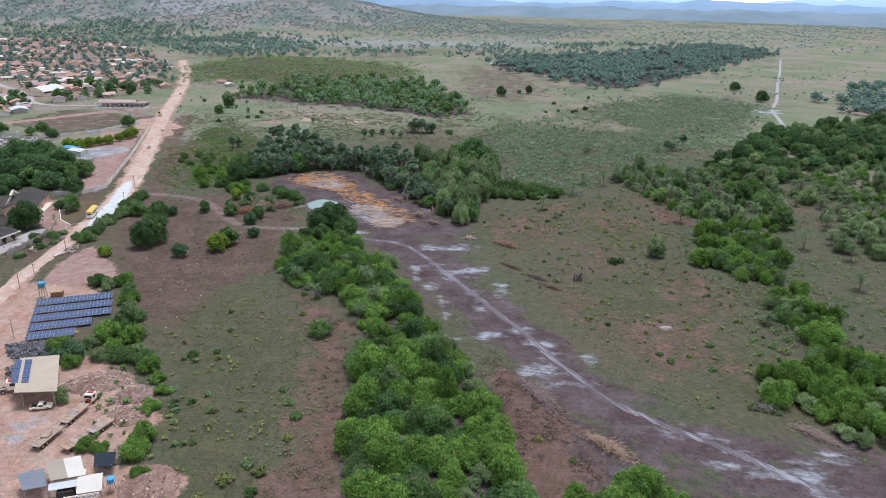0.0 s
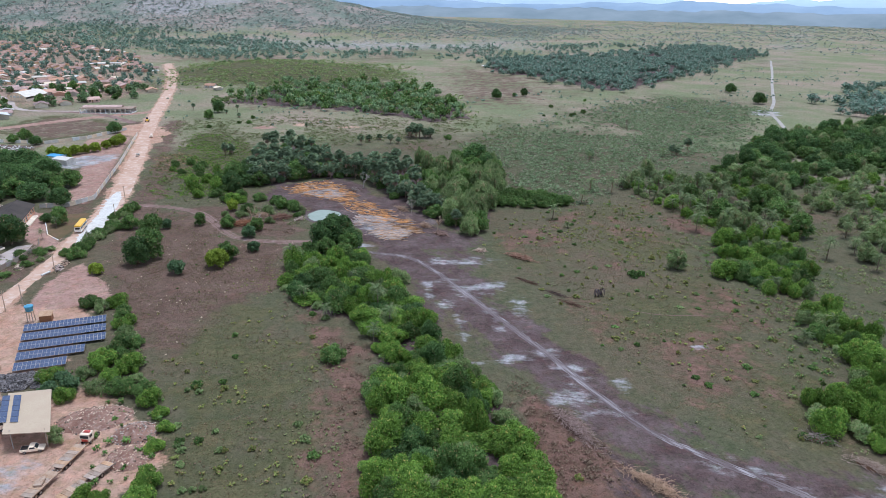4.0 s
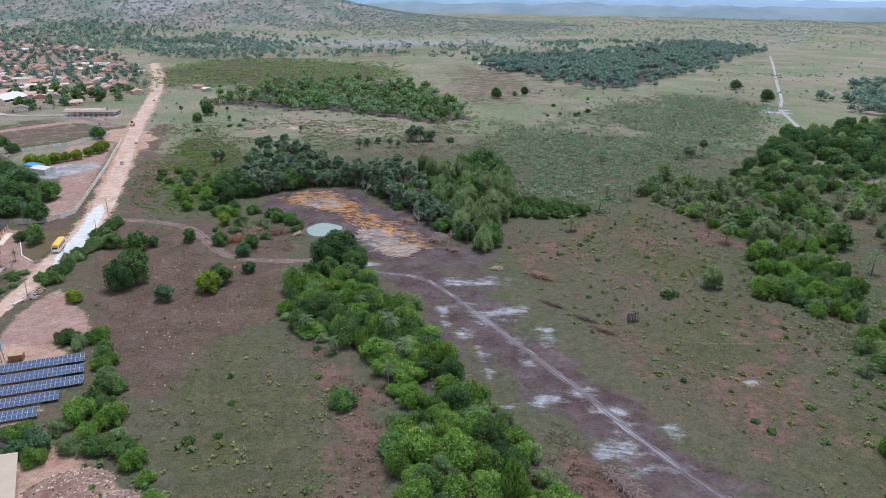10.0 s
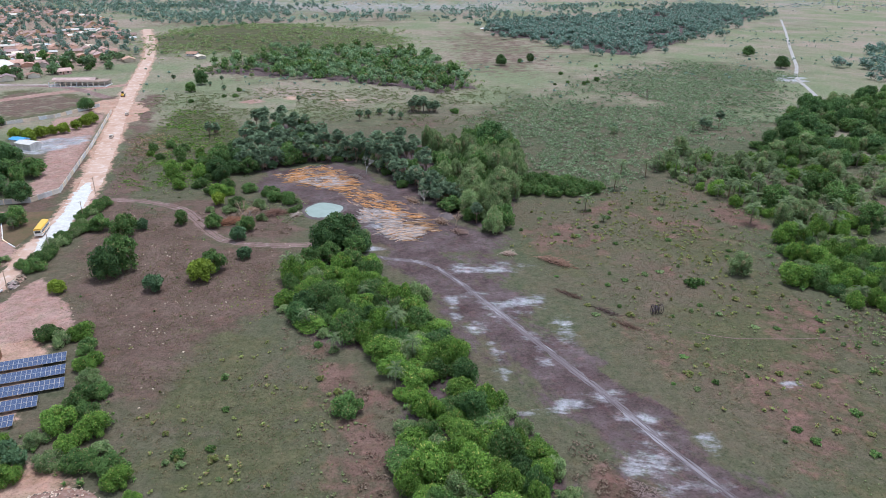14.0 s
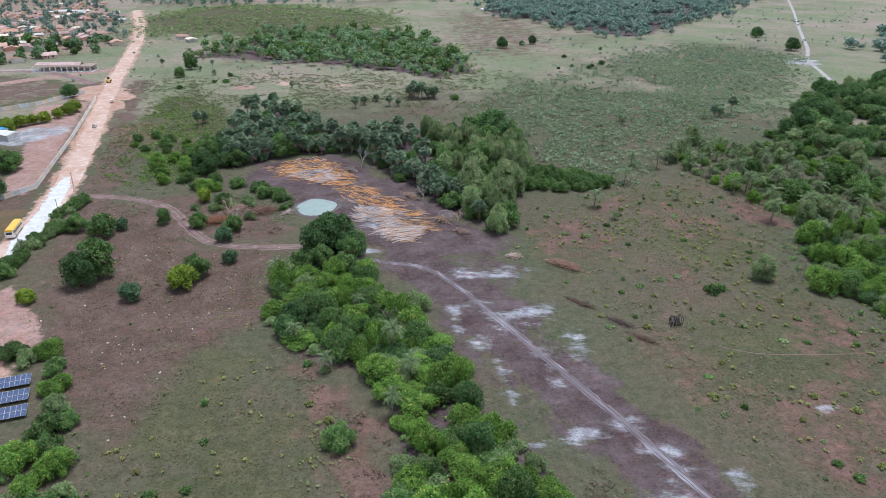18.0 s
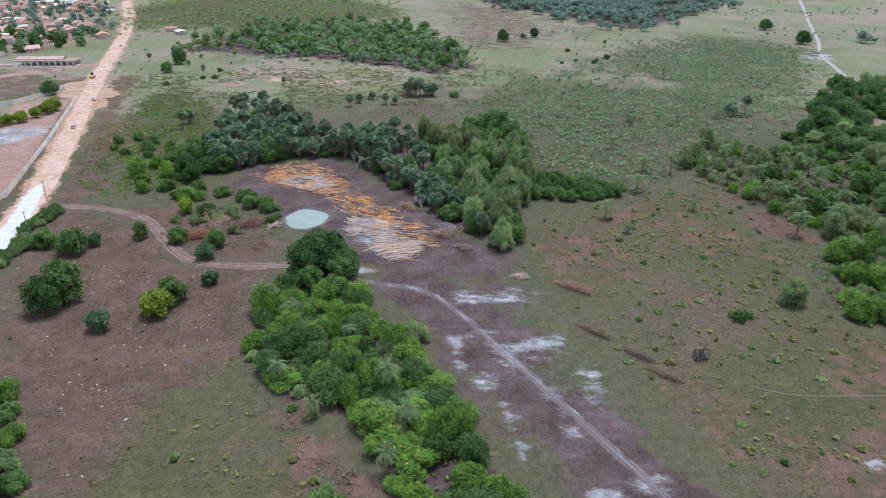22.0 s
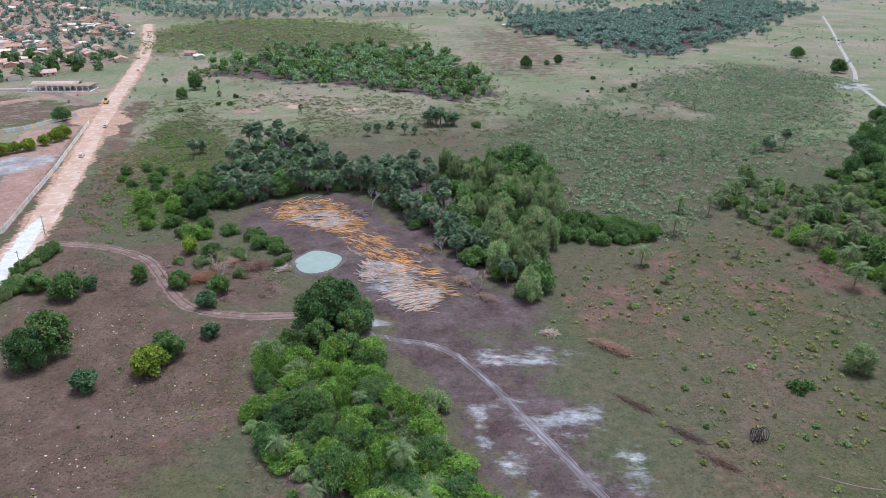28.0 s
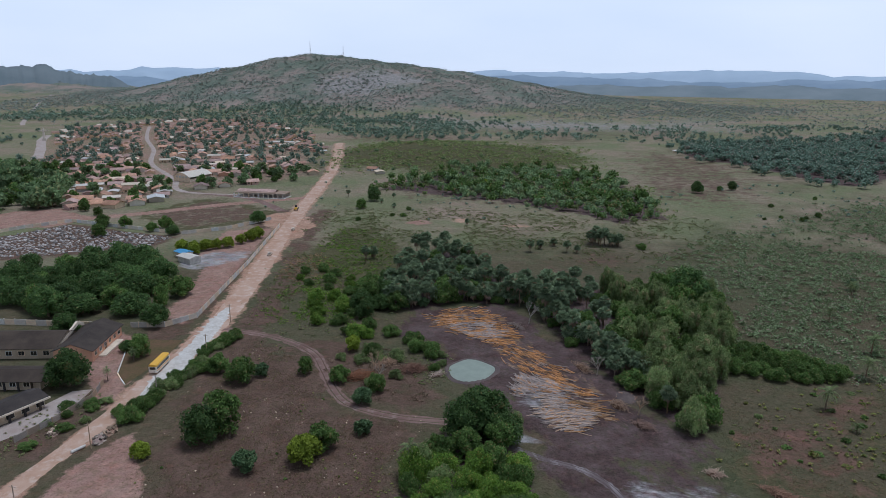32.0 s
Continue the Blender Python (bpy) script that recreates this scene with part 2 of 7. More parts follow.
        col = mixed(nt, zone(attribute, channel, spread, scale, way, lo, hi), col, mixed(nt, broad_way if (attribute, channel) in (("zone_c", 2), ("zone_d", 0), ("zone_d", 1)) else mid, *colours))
    weeds, bare = grain(nt, where, 0.33, 7.0, 0.47, 0.6, 0.75), grain(nt, where, 0.21, 7.0, 0.52, 0.68, 0.75)
    col = mixed(nt, maths(nt, "MULTIPLY", weeds, 0.55), col, mixed(nt, 1.0, col, (0.62, 0.74, 0.58), "MULTIPLY"))
    col = mixed(nt, maths(nt, "MULTIPLY", bare, 0.5), col, mixed(nt, 1.0, col, (1.35, 1.05, 0.98), "MULTIPLY"))
    pale = grain(nt, where, 0.45, 6.0, 0.5, 0.68, 0.75)
    col = mixed(nt, maths(nt, "MULTIPLY", pale, 0.55), col, mixed(nt, 1.0, col, (1.42, 1.36, 1.34), "MULTIPLY"))
    col = mixed(nt, maths(nt, "MULTIPLY", fine, 0.6), col, mixed(nt, 1.0, col, (0.6, 0.6, 0.6), "MULTIPLY"))
    col = mixed(nt, maths(nt, "MULTIPLY", dots, 0.5), col, mixed(nt, 1.0, col, (0.5, 0.52, 0.46), "MULTIPLY"))

    nt.links.new(col, bsdf.inputs["Base Color"])
    bsdf.inputs["Roughness"].default_value, bsdf.inputs["Specular IOR Level"].default_value = 0.95, 0.08
    bumped(nt, bsdf, maths(nt, "ADD", fine, dots), 0.6, 0.3)
    return m


def dirt(name, c1, c2, pale, scale=0.25, drawn=None):
    """Driven earth, with paler dust in streaks."""
    m, nt, bsdf = start(name)
    where = coord(nt)
    if drawn is not None:
        bent = nt.nodes.new("ShaderNodeMapping")
        bent.vector_type = "TEXTURE"
        bent.inputs["Rotation"].default_value = (0, 0, radians(drawn))
        bent.inputs["Scale"].default_value = (7.0, 1.0, 1.0)
        nt.links.new(where, bent.inputs[0])
        where = bent.outputs[0]
    broad, fine = grain(nt, where, scale * 0.4, 5.0), grain(nt, where, 1.6, 5.0, 0.3, 0.7, 0.75)
    col = mixed(nt, broad, c1, c2)
    col = mixed(nt, maths(nt, "MULTIPLY", grain(nt, where, scale * 1.3, 4.0, 0.5, 0.7), 0.7), col, pale)
    col = mixed(nt, maths(nt, "MULTIPLY", fine, 0.35), col, mixed(nt, 1.0, col, (0.68, 0.66, 0.64), "MULTIPLY"))
    nt.links.new(col, bsdf.inputs["Base Color"])
    bsdf.inputs["Roughness"].default_value, bsdf.inputs["Specular IOR Level"].default_value = 0.95, 0.08
    bumped(nt, bsdf, fine, 0.5, 0.12)
    return m


GROUND = ground_material()
ROAD_DIRT = dirt("road_dirt", (0.45, 0.275, 0.185), (0.56, 0.39, 0.295), (0.66, 0.55, 0.47))
ROAD_GRAVEL = dirt("road_gravel", (0.53, 0.48, 0.42), (0.66, 0.62, 0.57), (0.74, 0.72, 0.69), 0.9)
FAR_DIRT = dirt("far_track_dirt", (0.33, 0.29, 0.25), (0.42, 0.38, 0.34), (0.48, 0.44, 0.4))
TRACK_DIRT = dirt("track_dirt", (0.12, 0.092, 0.09), (0.21, 0.17, 0.168), (0.46, 0.42, 0.42), 0.35, -66)
RED_TRACK = dirt("red_track", (0.175, 0.108, 0.09), (0.26, 0.17, 0.145), (0.36, 0.27, 0.24))
STREET = dirt("street_dirt", (0.38, 0.30, 0.26), (0.46, 0.39, 0.35), (0.52, 0.46, 0.42))


# ---- small tools for meshes ----
class Shape:
    """Gathers corners and faces, then makes one mesh."""

    def __init__(self):
        self.v, self.f = [], []

    def add(self, verts, faces):
        n = len(self.v)
        self.v += [tuple(p) for p in verts]
        self.f += [tuple(i + n for i in face) for face in faces]
        return self

    def box(self, x, y, z, sx, sy, sz, turn=0.0, lean=0.0, taper=1.0):
        """A block that stands on z, with slightly cut upper edges."""
        m = Matrix.Translation((x, y, z)) @ Matrix.Rotation(turn, 4, "Z") @ Matrix.Rotation(lean, 4, "X")
        b = min(sx, sy, sz) * 0.08
        a, c = sx / 2, sy / 2
        rings = ((a, c, 0), (a * taper, c * taper, sz - b), (a * taper - b, c * taper - b, sz))
        pts = [m @ Vector((u * i, w * j, h)) for u, w, h in rings for i, j in ((-1, -1), (1, -1), (1, 1), (-1, 1))]
        faces = [(3, 2, 1, 0), (8, 9, 10, 11)]
        for r in (0, 4):
            faces += [(r + k, r + (k + 1) % 4, r + 4 + (k + 1) % 4, r + 4 + k) for k in range(4)]
        return self.add(pts, faces)

    def rod(self, p, q, r0, r1=None, sides=6, cap=True):
        p, q = Vector(p), Vector(q)
        r1 = r0 if r1 is None else r1
        turn = (q - p).to_track_quat("Z", "Y") if (q - p).length > 1e-6 else None
        if turn is None:
            return self
        pts = []
        for c, r in ((p, r0), (q, r1)):
            pts += [c + turn @ Vector((r * math.cos(2 * math.pi * k / sides), r * math.sin(2 * math.pi * k / sides), 0)) for k in range(sides)]
        faces = [(k, (k + 1) % sides, sides + (k + 1) % sides, sides + k) for k in range(sides)]
        if cap:
            faces += [tuple(range(sides - 1, -1, -1)), tuple(range(sides, 2 * sides))]
        return self.add(pts, faces)

    def lathe(self, x, y, profile, sides=12):
        """A round body from (radius, height) pairs."""
        pts, faces = [], []
        for r, z in profile:
            pts += [(x + r * math.cos(2 * math.pi * k / sides), y + r * math.sin(2 * math.pi * k / sides), z) for k in range(sides)]
        for i in range(len(profile) - 1):
            faces += [(i * sides + k, i * sides + (k + 1) % sides, (i + 1) * sides + (k + 1) % sides, (i + 1) * sides + k) for k in range(sides)]
        faces += [tuple(range(sides - 1, -1, -1)), tuple((len(profile) - 1) * sides + k for k in range(sides))]
        return self.add(pts, faces)

    def slab(self, corners, thick):
        """A sheet of that thickness below the given corners."""
        n = len(corners)
        low = [(p[0], p[1], p[2] - thick) for p in corners]
        faces = [tuple(range(n)), tuple(range(2 * n - 1, n - 1, -1))]
        faces += [(k, k + n, (k + 1) % n + n, (k + 1) % n) for k in range(n)]
        return self.add(list(corners) + low, faces)

    def loft(self, sections):
        """Closed sections of equal count joined end to end, with caps."""
        n = len(sections[0])
        pts = [p for s in sections for p in s]
        faces = []
        for i in range(len(sections) - 1):
            faces += [(i * n + k, i * n + (k + 1) % n, (i + 1) * n + (k + 1) % n, (i + 1) * n + k) for k in range(n)]
        faces += [tuple(range(n - 1, -1, -1)), tuple((len(sections) - 1) * n + k for k in range(n))]
        return self.add(pts, faces)

    def mesh(self, name, material, smooth=False):
        me = bpy.data.meshes.new(name)
        me.from_pydata(self.v, [], self.f)
        me.materials.append(material)
        if smooth:
            me.polygons.foreach_set("use_smooth", [True] * len(me.polygons))
        return me


def array_mesh(name, verts, quads, material):
    me = bpy.data.meshes.new(name)
    me.from_pydata(np.asarray(verts).tolist(), [], np.asarray(quads).tolist())
    me.materials.append(material)
    return me


def part(name, data, material, parent, label=""):
    """One mesh object under a thing or a part."""
    me = data.mesh(name, material) if isinstance(data, Shape) else data
    ob = new(name, me)
    ob.parent = parent
    if label:
        ob["label"] = label
    return ob


def thing(name, label, category, group="", kind="", at=None):
    ob = tagged(new(name), label, category, group, kind)
    ob.empty_display_size = 0.3
    if at is not None:
        ob.matrix_basis = at
    return ob


def place(x, y, z=None, turn=0.0, size=1.0, tall=None):
    s = Matrix.Diagonal((size, size, size if tall is None else tall, 1))
    return Matrix.Translation((x, y, float(height(x, y)) if z is None else z)) @ Matrix.Rotation(turn, 4, "Z") @ s


def line_distance(x, y, pts):
    best = np.full(np.shape(x), 1e9)
    for (ax, ay), (bx, by) in zip(pts[:-1], pts[1:]):
        dx, dy = bx - ax, by - ay
        t = np.clip(((x - ax) * dx + (y - ay) * dy) / (dx * dx + dy * dy), 0, 1)
        best = np.minimum(best, np.hypot(x - ax - t * dx, y - ay - t * dy))
    return best


def area_distance(x, y, poly):
    """Distance to an outline, negative inside."""
    inside = np.zeros(np.shape(x), bool)
    ring = list(poly) + [poly[0]]
    for (ax, ay), (bx, by) in zip(ring[:-1], ring[1:]):
        cross = (ay > y) != (by > y)
        inside ^= cross & (x < (bx - ax) * (y - ay) / ((by - ay) if by != ay else 1e-9) + ax)
    d = line_distance(x, y, ring)
    return np.where(inside, -d, d)


def soft(d, width):
    return np.clip(0.5 - d / width, 0, 1)


def curve_points(pts, step):
    """A smooth line through the given points."""
    pts = [np.array(p, float) for p in pts]
    pts = [2 * pts[0] - pts[1]] + pts + [2 * pts[-1] - pts[-2]]
    out = []
    for a, b, c, d in zip(pts[:-3], pts[1:-2], pts[2:-1], pts[3:]):
        n = max(2, int(np.linalg.norm(c - b) / step))
        for k in range(n):
            t = k / n
            out.append(0.5 * (2 * b + (c - a) * t + (2 * a - 5 * b + 4 * c - d) * t * t + (3 * b - a - 3 * c + d) * t ** 3))
    return out + [pts[-2]]


def height(x, y):
    """The lie of the land: a plain, a green knoll, the hill behind the town and lower hills far off."""
    x, y = np.asarray(x, float), np.asarray(y, float)
    flat = np.clip((np.maximum(np.abs(x - 20) - 150, np.abs(y - 200) - 140)) / -25, 0, 1)
    z = flat * np.clip((x + 40) / 40, 0.0, 1) * 0.25 * (np.sin(x * 0.09 + 1.3) * np.cos(y * 0.075) + 0.6 * np.sin(x * 0.19 + y * 0.15))
    z = z + 15 * np.exp(-((x + 100) / 95) ** 2 - ((y - 810) / 110) ** 2)
    dx, dy = x + 583, y - 1891
    z = z + 119 * np.exp(-0.5 * (dx / np.where(dx < 0, 290, 400)) ** 2 - 0.5 * (dy / np.where(dy < 0, 235, 500)) ** 2)
    z = z + 12 * np.exp(-0.5 * ((x + 60) / 260) ** 2 - 0.5 * ((y - 1900) / 260) ** 2)
    bumps = np.sin(x * 0.011 + 2) * np.cos(y * 0.013) + 0.7 * np.sin(x * 0.023 - y * 0.019) + 0.4 * np.sin(x * 0.05 + y * 0.043)
    z = z + np.clip((z - 20) / 60, 0, 1) * 5 * bumps
    z = z + 58 * np.exp(-0.5 * ((x + 1660) / 130) ** 2 - 0.5 * ((y - 2380) / 200) ** 2)
    z = z + 70 * np.exp(-0.5 * ((x + 2040) / 230) ** 2 - 0.5 * ((y - 2330) / 260) ** 2)
    z = z + 24 * np.exp(-0.5 * ((x + 1250) / 220) ** 2 - 0.5 * ((y - 2250) / 300) ** 2)
    return z


# ---- plan ----
ROAD = [(-104, 120), (-108, 170), (-110, 200), (-109, 222), (-108, 240), (-108, 262), (-109, 290), (-113, 325), (-121, 370), (-137, 452), (-145, 495), (-154, 545), (-166, 620), (-175, 680), (-192, 760), (-226, 885), (-240, 940)]
SIDE_TRACK = [(-106, 303), (-94, 301), (-82, 297), (-68, 287), (-60, 274), (-53, 261), (-46, 253), (-32, 248), (-16, 247)]
PATH_TRACK = [(-17, 247), (-7, 240), (6, 233), (21, 224), (35, 193), (48, 159), (63, 119), (74, 104), (86, 92), (101, 76), (125, 55)]
FAR_TRACK = [(640, 1020), (554, 874), (464, 725), (389, 598), (354, 545), (337, 507), (321, 471)]
DARK = [(-45, 322), (-22, 342), (-4, 341), (12, 312), (30, 272), (46, 250), (44, 226), (46, 205), (43, 193), (54, 162), (63, 140), (71, 118), (80, 103), (94, 99), (110, 99), (128, 84), (150, 50), (58, 50), (52, 84), (54, 104), (47, 124), (41, 131), (35, 147), (23, 179), (6, 226), (2, 246), (-4, 262), (-14, 268), (-25, 285), (-30, 300), (-42, 308)]
LOGS = [(-38, 322), (-18, 339), (-8, 332), (8, 298), (21, 277), (26, 259), (17, 246), (8, 247), (2, 264), (-3, 290), (-10, 304), (-28, 312)]
THICKET = [(-22, 233), (-24, 205), (-23, 198), (-16, 187), (-1, 179), (5.5, 160), (4, 141), (3, 130), (8, 119), (3, 110), (1.5, 97), (3, 82), (1, 55), (39, 55), (38, 80), (35.5, 100), (34, 117), (33, 131), (31, 142), (26, 150), (21, 160), (20.5, 170), (16.5, 184), (11, 197), (7.5, 209), (4, 220), (0, 231), (-4, 248), (-14, 250)]
BROWN = [(-86, 212), (-58, 165), (-46, 150), (-42, 185), (-26, 200), (-26, 240), (-18, 245), (-46, 250), (-62, 274), (-72, 288), (-100, 298)]
GREEN = [(-44, 187), (-26, 188), (-16, 172), (-6, 150), (-10, 110), (-14, 50), (-46, 50), (-40, 100), (-48, 135), (-54, 156)]
MARSH = [(-125, 430), (-112, 330), (-70, 300), (-50, 320), (-58, 430), (80, 400), (120, 430), (110, 520), (-20, 540), (-140, 520)]
YARD = [(-100, 165), (-92, 150), (-84, 142), (-66, 142), (-48, 130), (-42, 112), (-46, 98), (-30, 92), (-34, 60), (-100, 60), (-110, 160)]
RED_YARD = [(-101, 194), (-103, 212), (-101, 222), (-98, 231), (-90, 219), (-83, 211), (-78, 198), (-88, 192)]
WALL_YARD = [(-124, 306), (-122, 318), (-134, 384), (-147, 462), (-172, 452), (-162, 395), (-150, 380), (-140, 345), (-136, 315)]
SCHOOL_YARD = [(-112, 240), (-116, 262), (-122, 262), (-134, 292), (-146, 297), (-138, 272), (-126, 255)]
TOWN = [(-330, 505), (-290, 492), (-262, 520), (-256, 580), (-222, 612), (-190, 625), (-185, 690), (-215, 790), (-250, 900), (-330, 1080), (-480, 1260), (-620, 1230), (-700, 1080), (-640, 900), (-500, 700), (-420, 560)]
FIELD = [(-251, 486), (-232, 544), (-214, 547), (-158, 505), (-164, 482), (-194, 446)]

GROVE = [(-54, 334), (-57, 384), (-54, 414), (-34, 423), (-14, 384), (0, 352), (-4, 343), (-24, 345), (-42, 334)]
BELT = [(2, 345), (18, 366), (59, 373), (78, 360), (72, 318), (60, 282), (50, 256), (45, 248), (38, 258), (28, 282), (14, 312)]
PLAIN_WOOD = [(-125, 600), (-80, 690), (8, 743), (63, 714), (82, 650), (96, 520), (58, 500), (25, 530), (-25, 565)]
FAR_WOOD = [(166, 895), (192, 985), (264, 1020), (385, 1060), (640, 1300), (720, 1150), (470, 900), (430, 840), (325, 722), (263, 667), (235, 711), (213, 798), (178, 826)]

# ---- ground: one sheet to the horizon ----
def steps(lo, hi, near, reach_lo, reach_hi, growth=1.035):
    out = list(np.arange(lo, hi + 1e-6, near))
    d, p = near, hi
    while p < reach_hi:
        d *= growth
        p += d
        out.append(p)
    d, p = near, lo
    while p > reach_lo:
        d *= growth
        p -= d
        out.insert(0, p)
    return np.array(out)


gx, gy = steps(-135, 175, 1.5, -4900, 4900), steps(55, 345, 1.5, -900, 4900)
X, Y = np.meshgrid(gx, gy)
Z = height(X, Y)
n_x, n_y = len(gx), len(gy)
corner = (np.arange(n_y - 1)[:, None] * n_x + np.arange(n_x - 1)[None, :]).ravel()
ground_mesh = array_mesh("ground", np.stack([X, Y, Z], -1).reshape(-1, 3), np.stack([corner, corner + 1, corner + n_x + 1, corner + n_x], -1), GROUND)
ground_mesh.polygons.foreach_set("use_smooth", [True] * len(ground_mesh.polygons))
wobble = 2.5 * np.sin(X * 0.21 + 0.7 * np.sin(Y * 0.17)) + 2.0 * np.cos(Y * 0.26 + X * 0.05)
track_d = line_distance(X, Y, PATH_TRACK)
dark = soft(area_distance(X, Y, DARK) + wobble, 7)
dark = dark * np.where(Y > 236, 1.0, np.where(track_d < 9, 0.9, 0.62) + 0.16 * np.sin(X * 0.16 + 1.1 * np.sin(Y * 0.12)) * np.cos(Y * 0.1 + X * 0.07))
# dark leaf litter below the plants, also painting in the shade between them
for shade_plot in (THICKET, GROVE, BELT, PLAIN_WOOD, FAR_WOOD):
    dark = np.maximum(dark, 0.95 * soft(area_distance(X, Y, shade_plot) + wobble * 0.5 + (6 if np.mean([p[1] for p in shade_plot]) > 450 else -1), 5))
white = np.zeros_like(X)
for wx, wy, rx, ry in ((43, 197, 5, 5), (39, 221, 10, 3.2), (30, 222, 6, 2.5), (27, 184, 3, 3.5), (50, 181, 3, 6), (43, 150, 4, 2.2), (36, 148, 5, 1.6), (52, 128, 5, 6), (104, 88, 7, 2.5), (92, 84, 7, 2), (80, 88, 4, 1.6), (97, 150, 2, 1.2), (94, 150, 1.6, 1), (41, 168, 2, 5), (23, 198, 1.6, 8), (0, 241, 6, 2), (9, 262, 7, 10), (30, 170, 1.5, 7), (66, 133, 2, 3)):
    white = np.maximum(white, np.clip(0.66 - 0.26 * (((X - wx) / rx) ** 2 + ((Y - wy) / ry) ** 2), 0, 0.58))
white = np.maximum(white, 0.5 * np.exp(-((track_d - 1.5) / 2.2) ** 2) * (0.5 + 0.5 * np.sin(Y * 0.19 + 2) * np.sin(Y * 0.071)) * (Y < 222))
white = np.maximum(white, soft(area_distance(X, Y, [(-170, 391), (-158, 404), (-140, 408), (-136, 396), (-145, 381), (-152, 372), (-161, 378)]), 6) * 0.95)
white = np.maximum(white, soft(area_distance(X, Y, [(334, 549), (350, 555), (360, 541), (344, 519), (333, 527)]), 8))
white = np.maximum(white, 0.5 * soft(area_distance(X, Y, [(-75, 114), (-72, 117), (-66, 115), (-64, 108), (-71, 106)]), 5))
sand = np.maximum.reduce([soft(area_distance(X, Y, [(-168, 494), (-147, 512), (-129, 478), (-126, 440), (-146, 455)]) + wobble, 8), soft(area_distance(X, Y, YARD) + wobble * 0.5, 8), soft(line_distance(X, Y, ROAD) - np.where(Y < 240, 3.4, 6) + wobble * 0.3, np.where(Y < 240, 3, 6)), soft(area_distance(X, Y, [(-108, 196), (-88, 195), (-80, 188), (-76, 158), (-90, 140), (-104, 150)]), 8),
                          soft(np.hypot(X + 40, (Y - 500) / 1.0) - 7, 8) * 0.8, soft(np.hypot((X + 5) / 2.2, Y - 490) - 5, 6) * 0.7])
green = np.maximum.reduce([soft(area_distance(X, Y, [(-121, 413), (-110, 412), (-108, 470), (-83, 463), (-60, 410), (-60, 368), (-76, 355), (-91, 376)]) + wobble, 14), soft(area_distance(X, Y, GREEN) + wobble * 1.6, 26) * (0.78 + 0.22 * np.sin(X * 0.17 + 0.9 * np.sin(Y * 0.11)) * np.cos(Y * 0.13)),
                           0.8 * soft(np.abs(area_distance(X, Y, FIELD) + 4) - 5, 6), soft(np.hypot((X + 75) / 1.0, (Y - 810) / 1.0) - 130, 60)])
pasture = soft(area_distance(X, Y, [(48, 250), (60, 200), (62, 165), (82, 108), (100, 100), (118, 100), (128, 170), (125, 215), (140, 290), (90, 275)]), 10)
green = np.maximum(green, pasture * np.clip(0.5 + 0.25 * np.sin(X * 0.07 + 1.2 * np.sin(Y * 0.05)) + 0.2 * np.cos(Y * 0.11), 0, 1))
red = np.maximum.reduce([soft(area_distance(X, Y, [(36, 55), (58, 55), (56, 104), (48, 122), (40, 132), (34, 112)]) + wobble * 0.4, 6),
                         soft(area_distance(X, Y, [(3, 160), (-6, 172), (-16, 186), (-22, 182), (-10, 160), (-8, 120), (-13, 80), (-10, 50), (2, 50), (4, 120)]) + wobble * 1.2, 12) * 0.7,
                         soft(np.hypot((X - 140) / 0.6, Y - 255) - 16, 16) * 0.75, pasture * np.clip(0.26 + 0.36 * np.sin(X * 0.13 + 2) * np.cos(Y * 0.09) + 0.15 * np.sin(X * 0.041 - Y * 0.057), 0, 0.52)])
brown = soft(area_distance(X, Y, BROWN) + wobble * 0.8, 16)
brown = np.maximum(brown, soft(area_distance(X, Y, [(-300, 380), (-292, 412), (-272, 455), (-193, 433), (-193, 405), (-255, 372)]), 8))
brown = np.maximum(brown, 0.75 * soft(np.abs(line_distance(X, Y, ROAD) - 14) - 7 + wobble, 8) * (Y > 280) * (Y < 520))
brown = np.maximum(brown, 0.8 * soft(area_distance(X, Y, [(-60, 262), (-20, 252), (-24, 275), (-45, 285), (-60, 300), (-75, 296)]) + wobble, 8))
brown = np.maximum(brown, 0.62 * soft(area_distance(X, Y, [(-134, 214), (-112, 214), (-112, 255), (-126, 252)]), 5))
brown = np.maximum(brown, 0.56 * soft(area_distance(X, Y, [(109, 880), (150, 915), (215, 816), (200, 671), (149, 567), (99, 580), (77, 624)]) + wobble * 3, 70))
brown = np.maximum(brown, 0.7 * soft(area_distance(X, Y, FIELD) + 4, 10))
brown = np.maximum(brown, 0.5 * soft(np.hypot((X + 170) / 1.6, Y - 1010) - 70, 70))
brown = np.maximum(brown, 0.55 * soft(np.hypot((X - 40) / 1.2, Y - 420) - 14, 16))
brown = np.maximum(brown, 0.6 * np.exp(-((X - 100) / 500) ** 2 - ((Y - 1150) / 130) ** 2) * 0.6)
brown = np.maximum(brown, 0.5 * soft(np.hypot((X + 20) / 2.0, Y - 600) - 45, 60))
yard = np.maximum.reduce([soft(area_distance(X, Y, RED_YARD), 5), soft(area_distance(X, Y, WALL_YARD), 8), soft(area_distance(X, Y, SCHOOL_YARD), 4),
                          soft(np.hypot((X + 65) / 1.4, Y - 490) - 6, 6), 0.5 * soft(area_distance(X, Y, TOWN), 40), soft(area_distance(X, Y, [(-345, 455), (-330, 484), (-308, 498), (-290, 486), (-270, 465), (-280, 444), (-310, 425)]) + wobble, 8), soft(line_distance(X, Y, [(-300, 436), (-272, 470), (-244, 492), (-205, 530), (-160, 560)]) - 5, 8)])
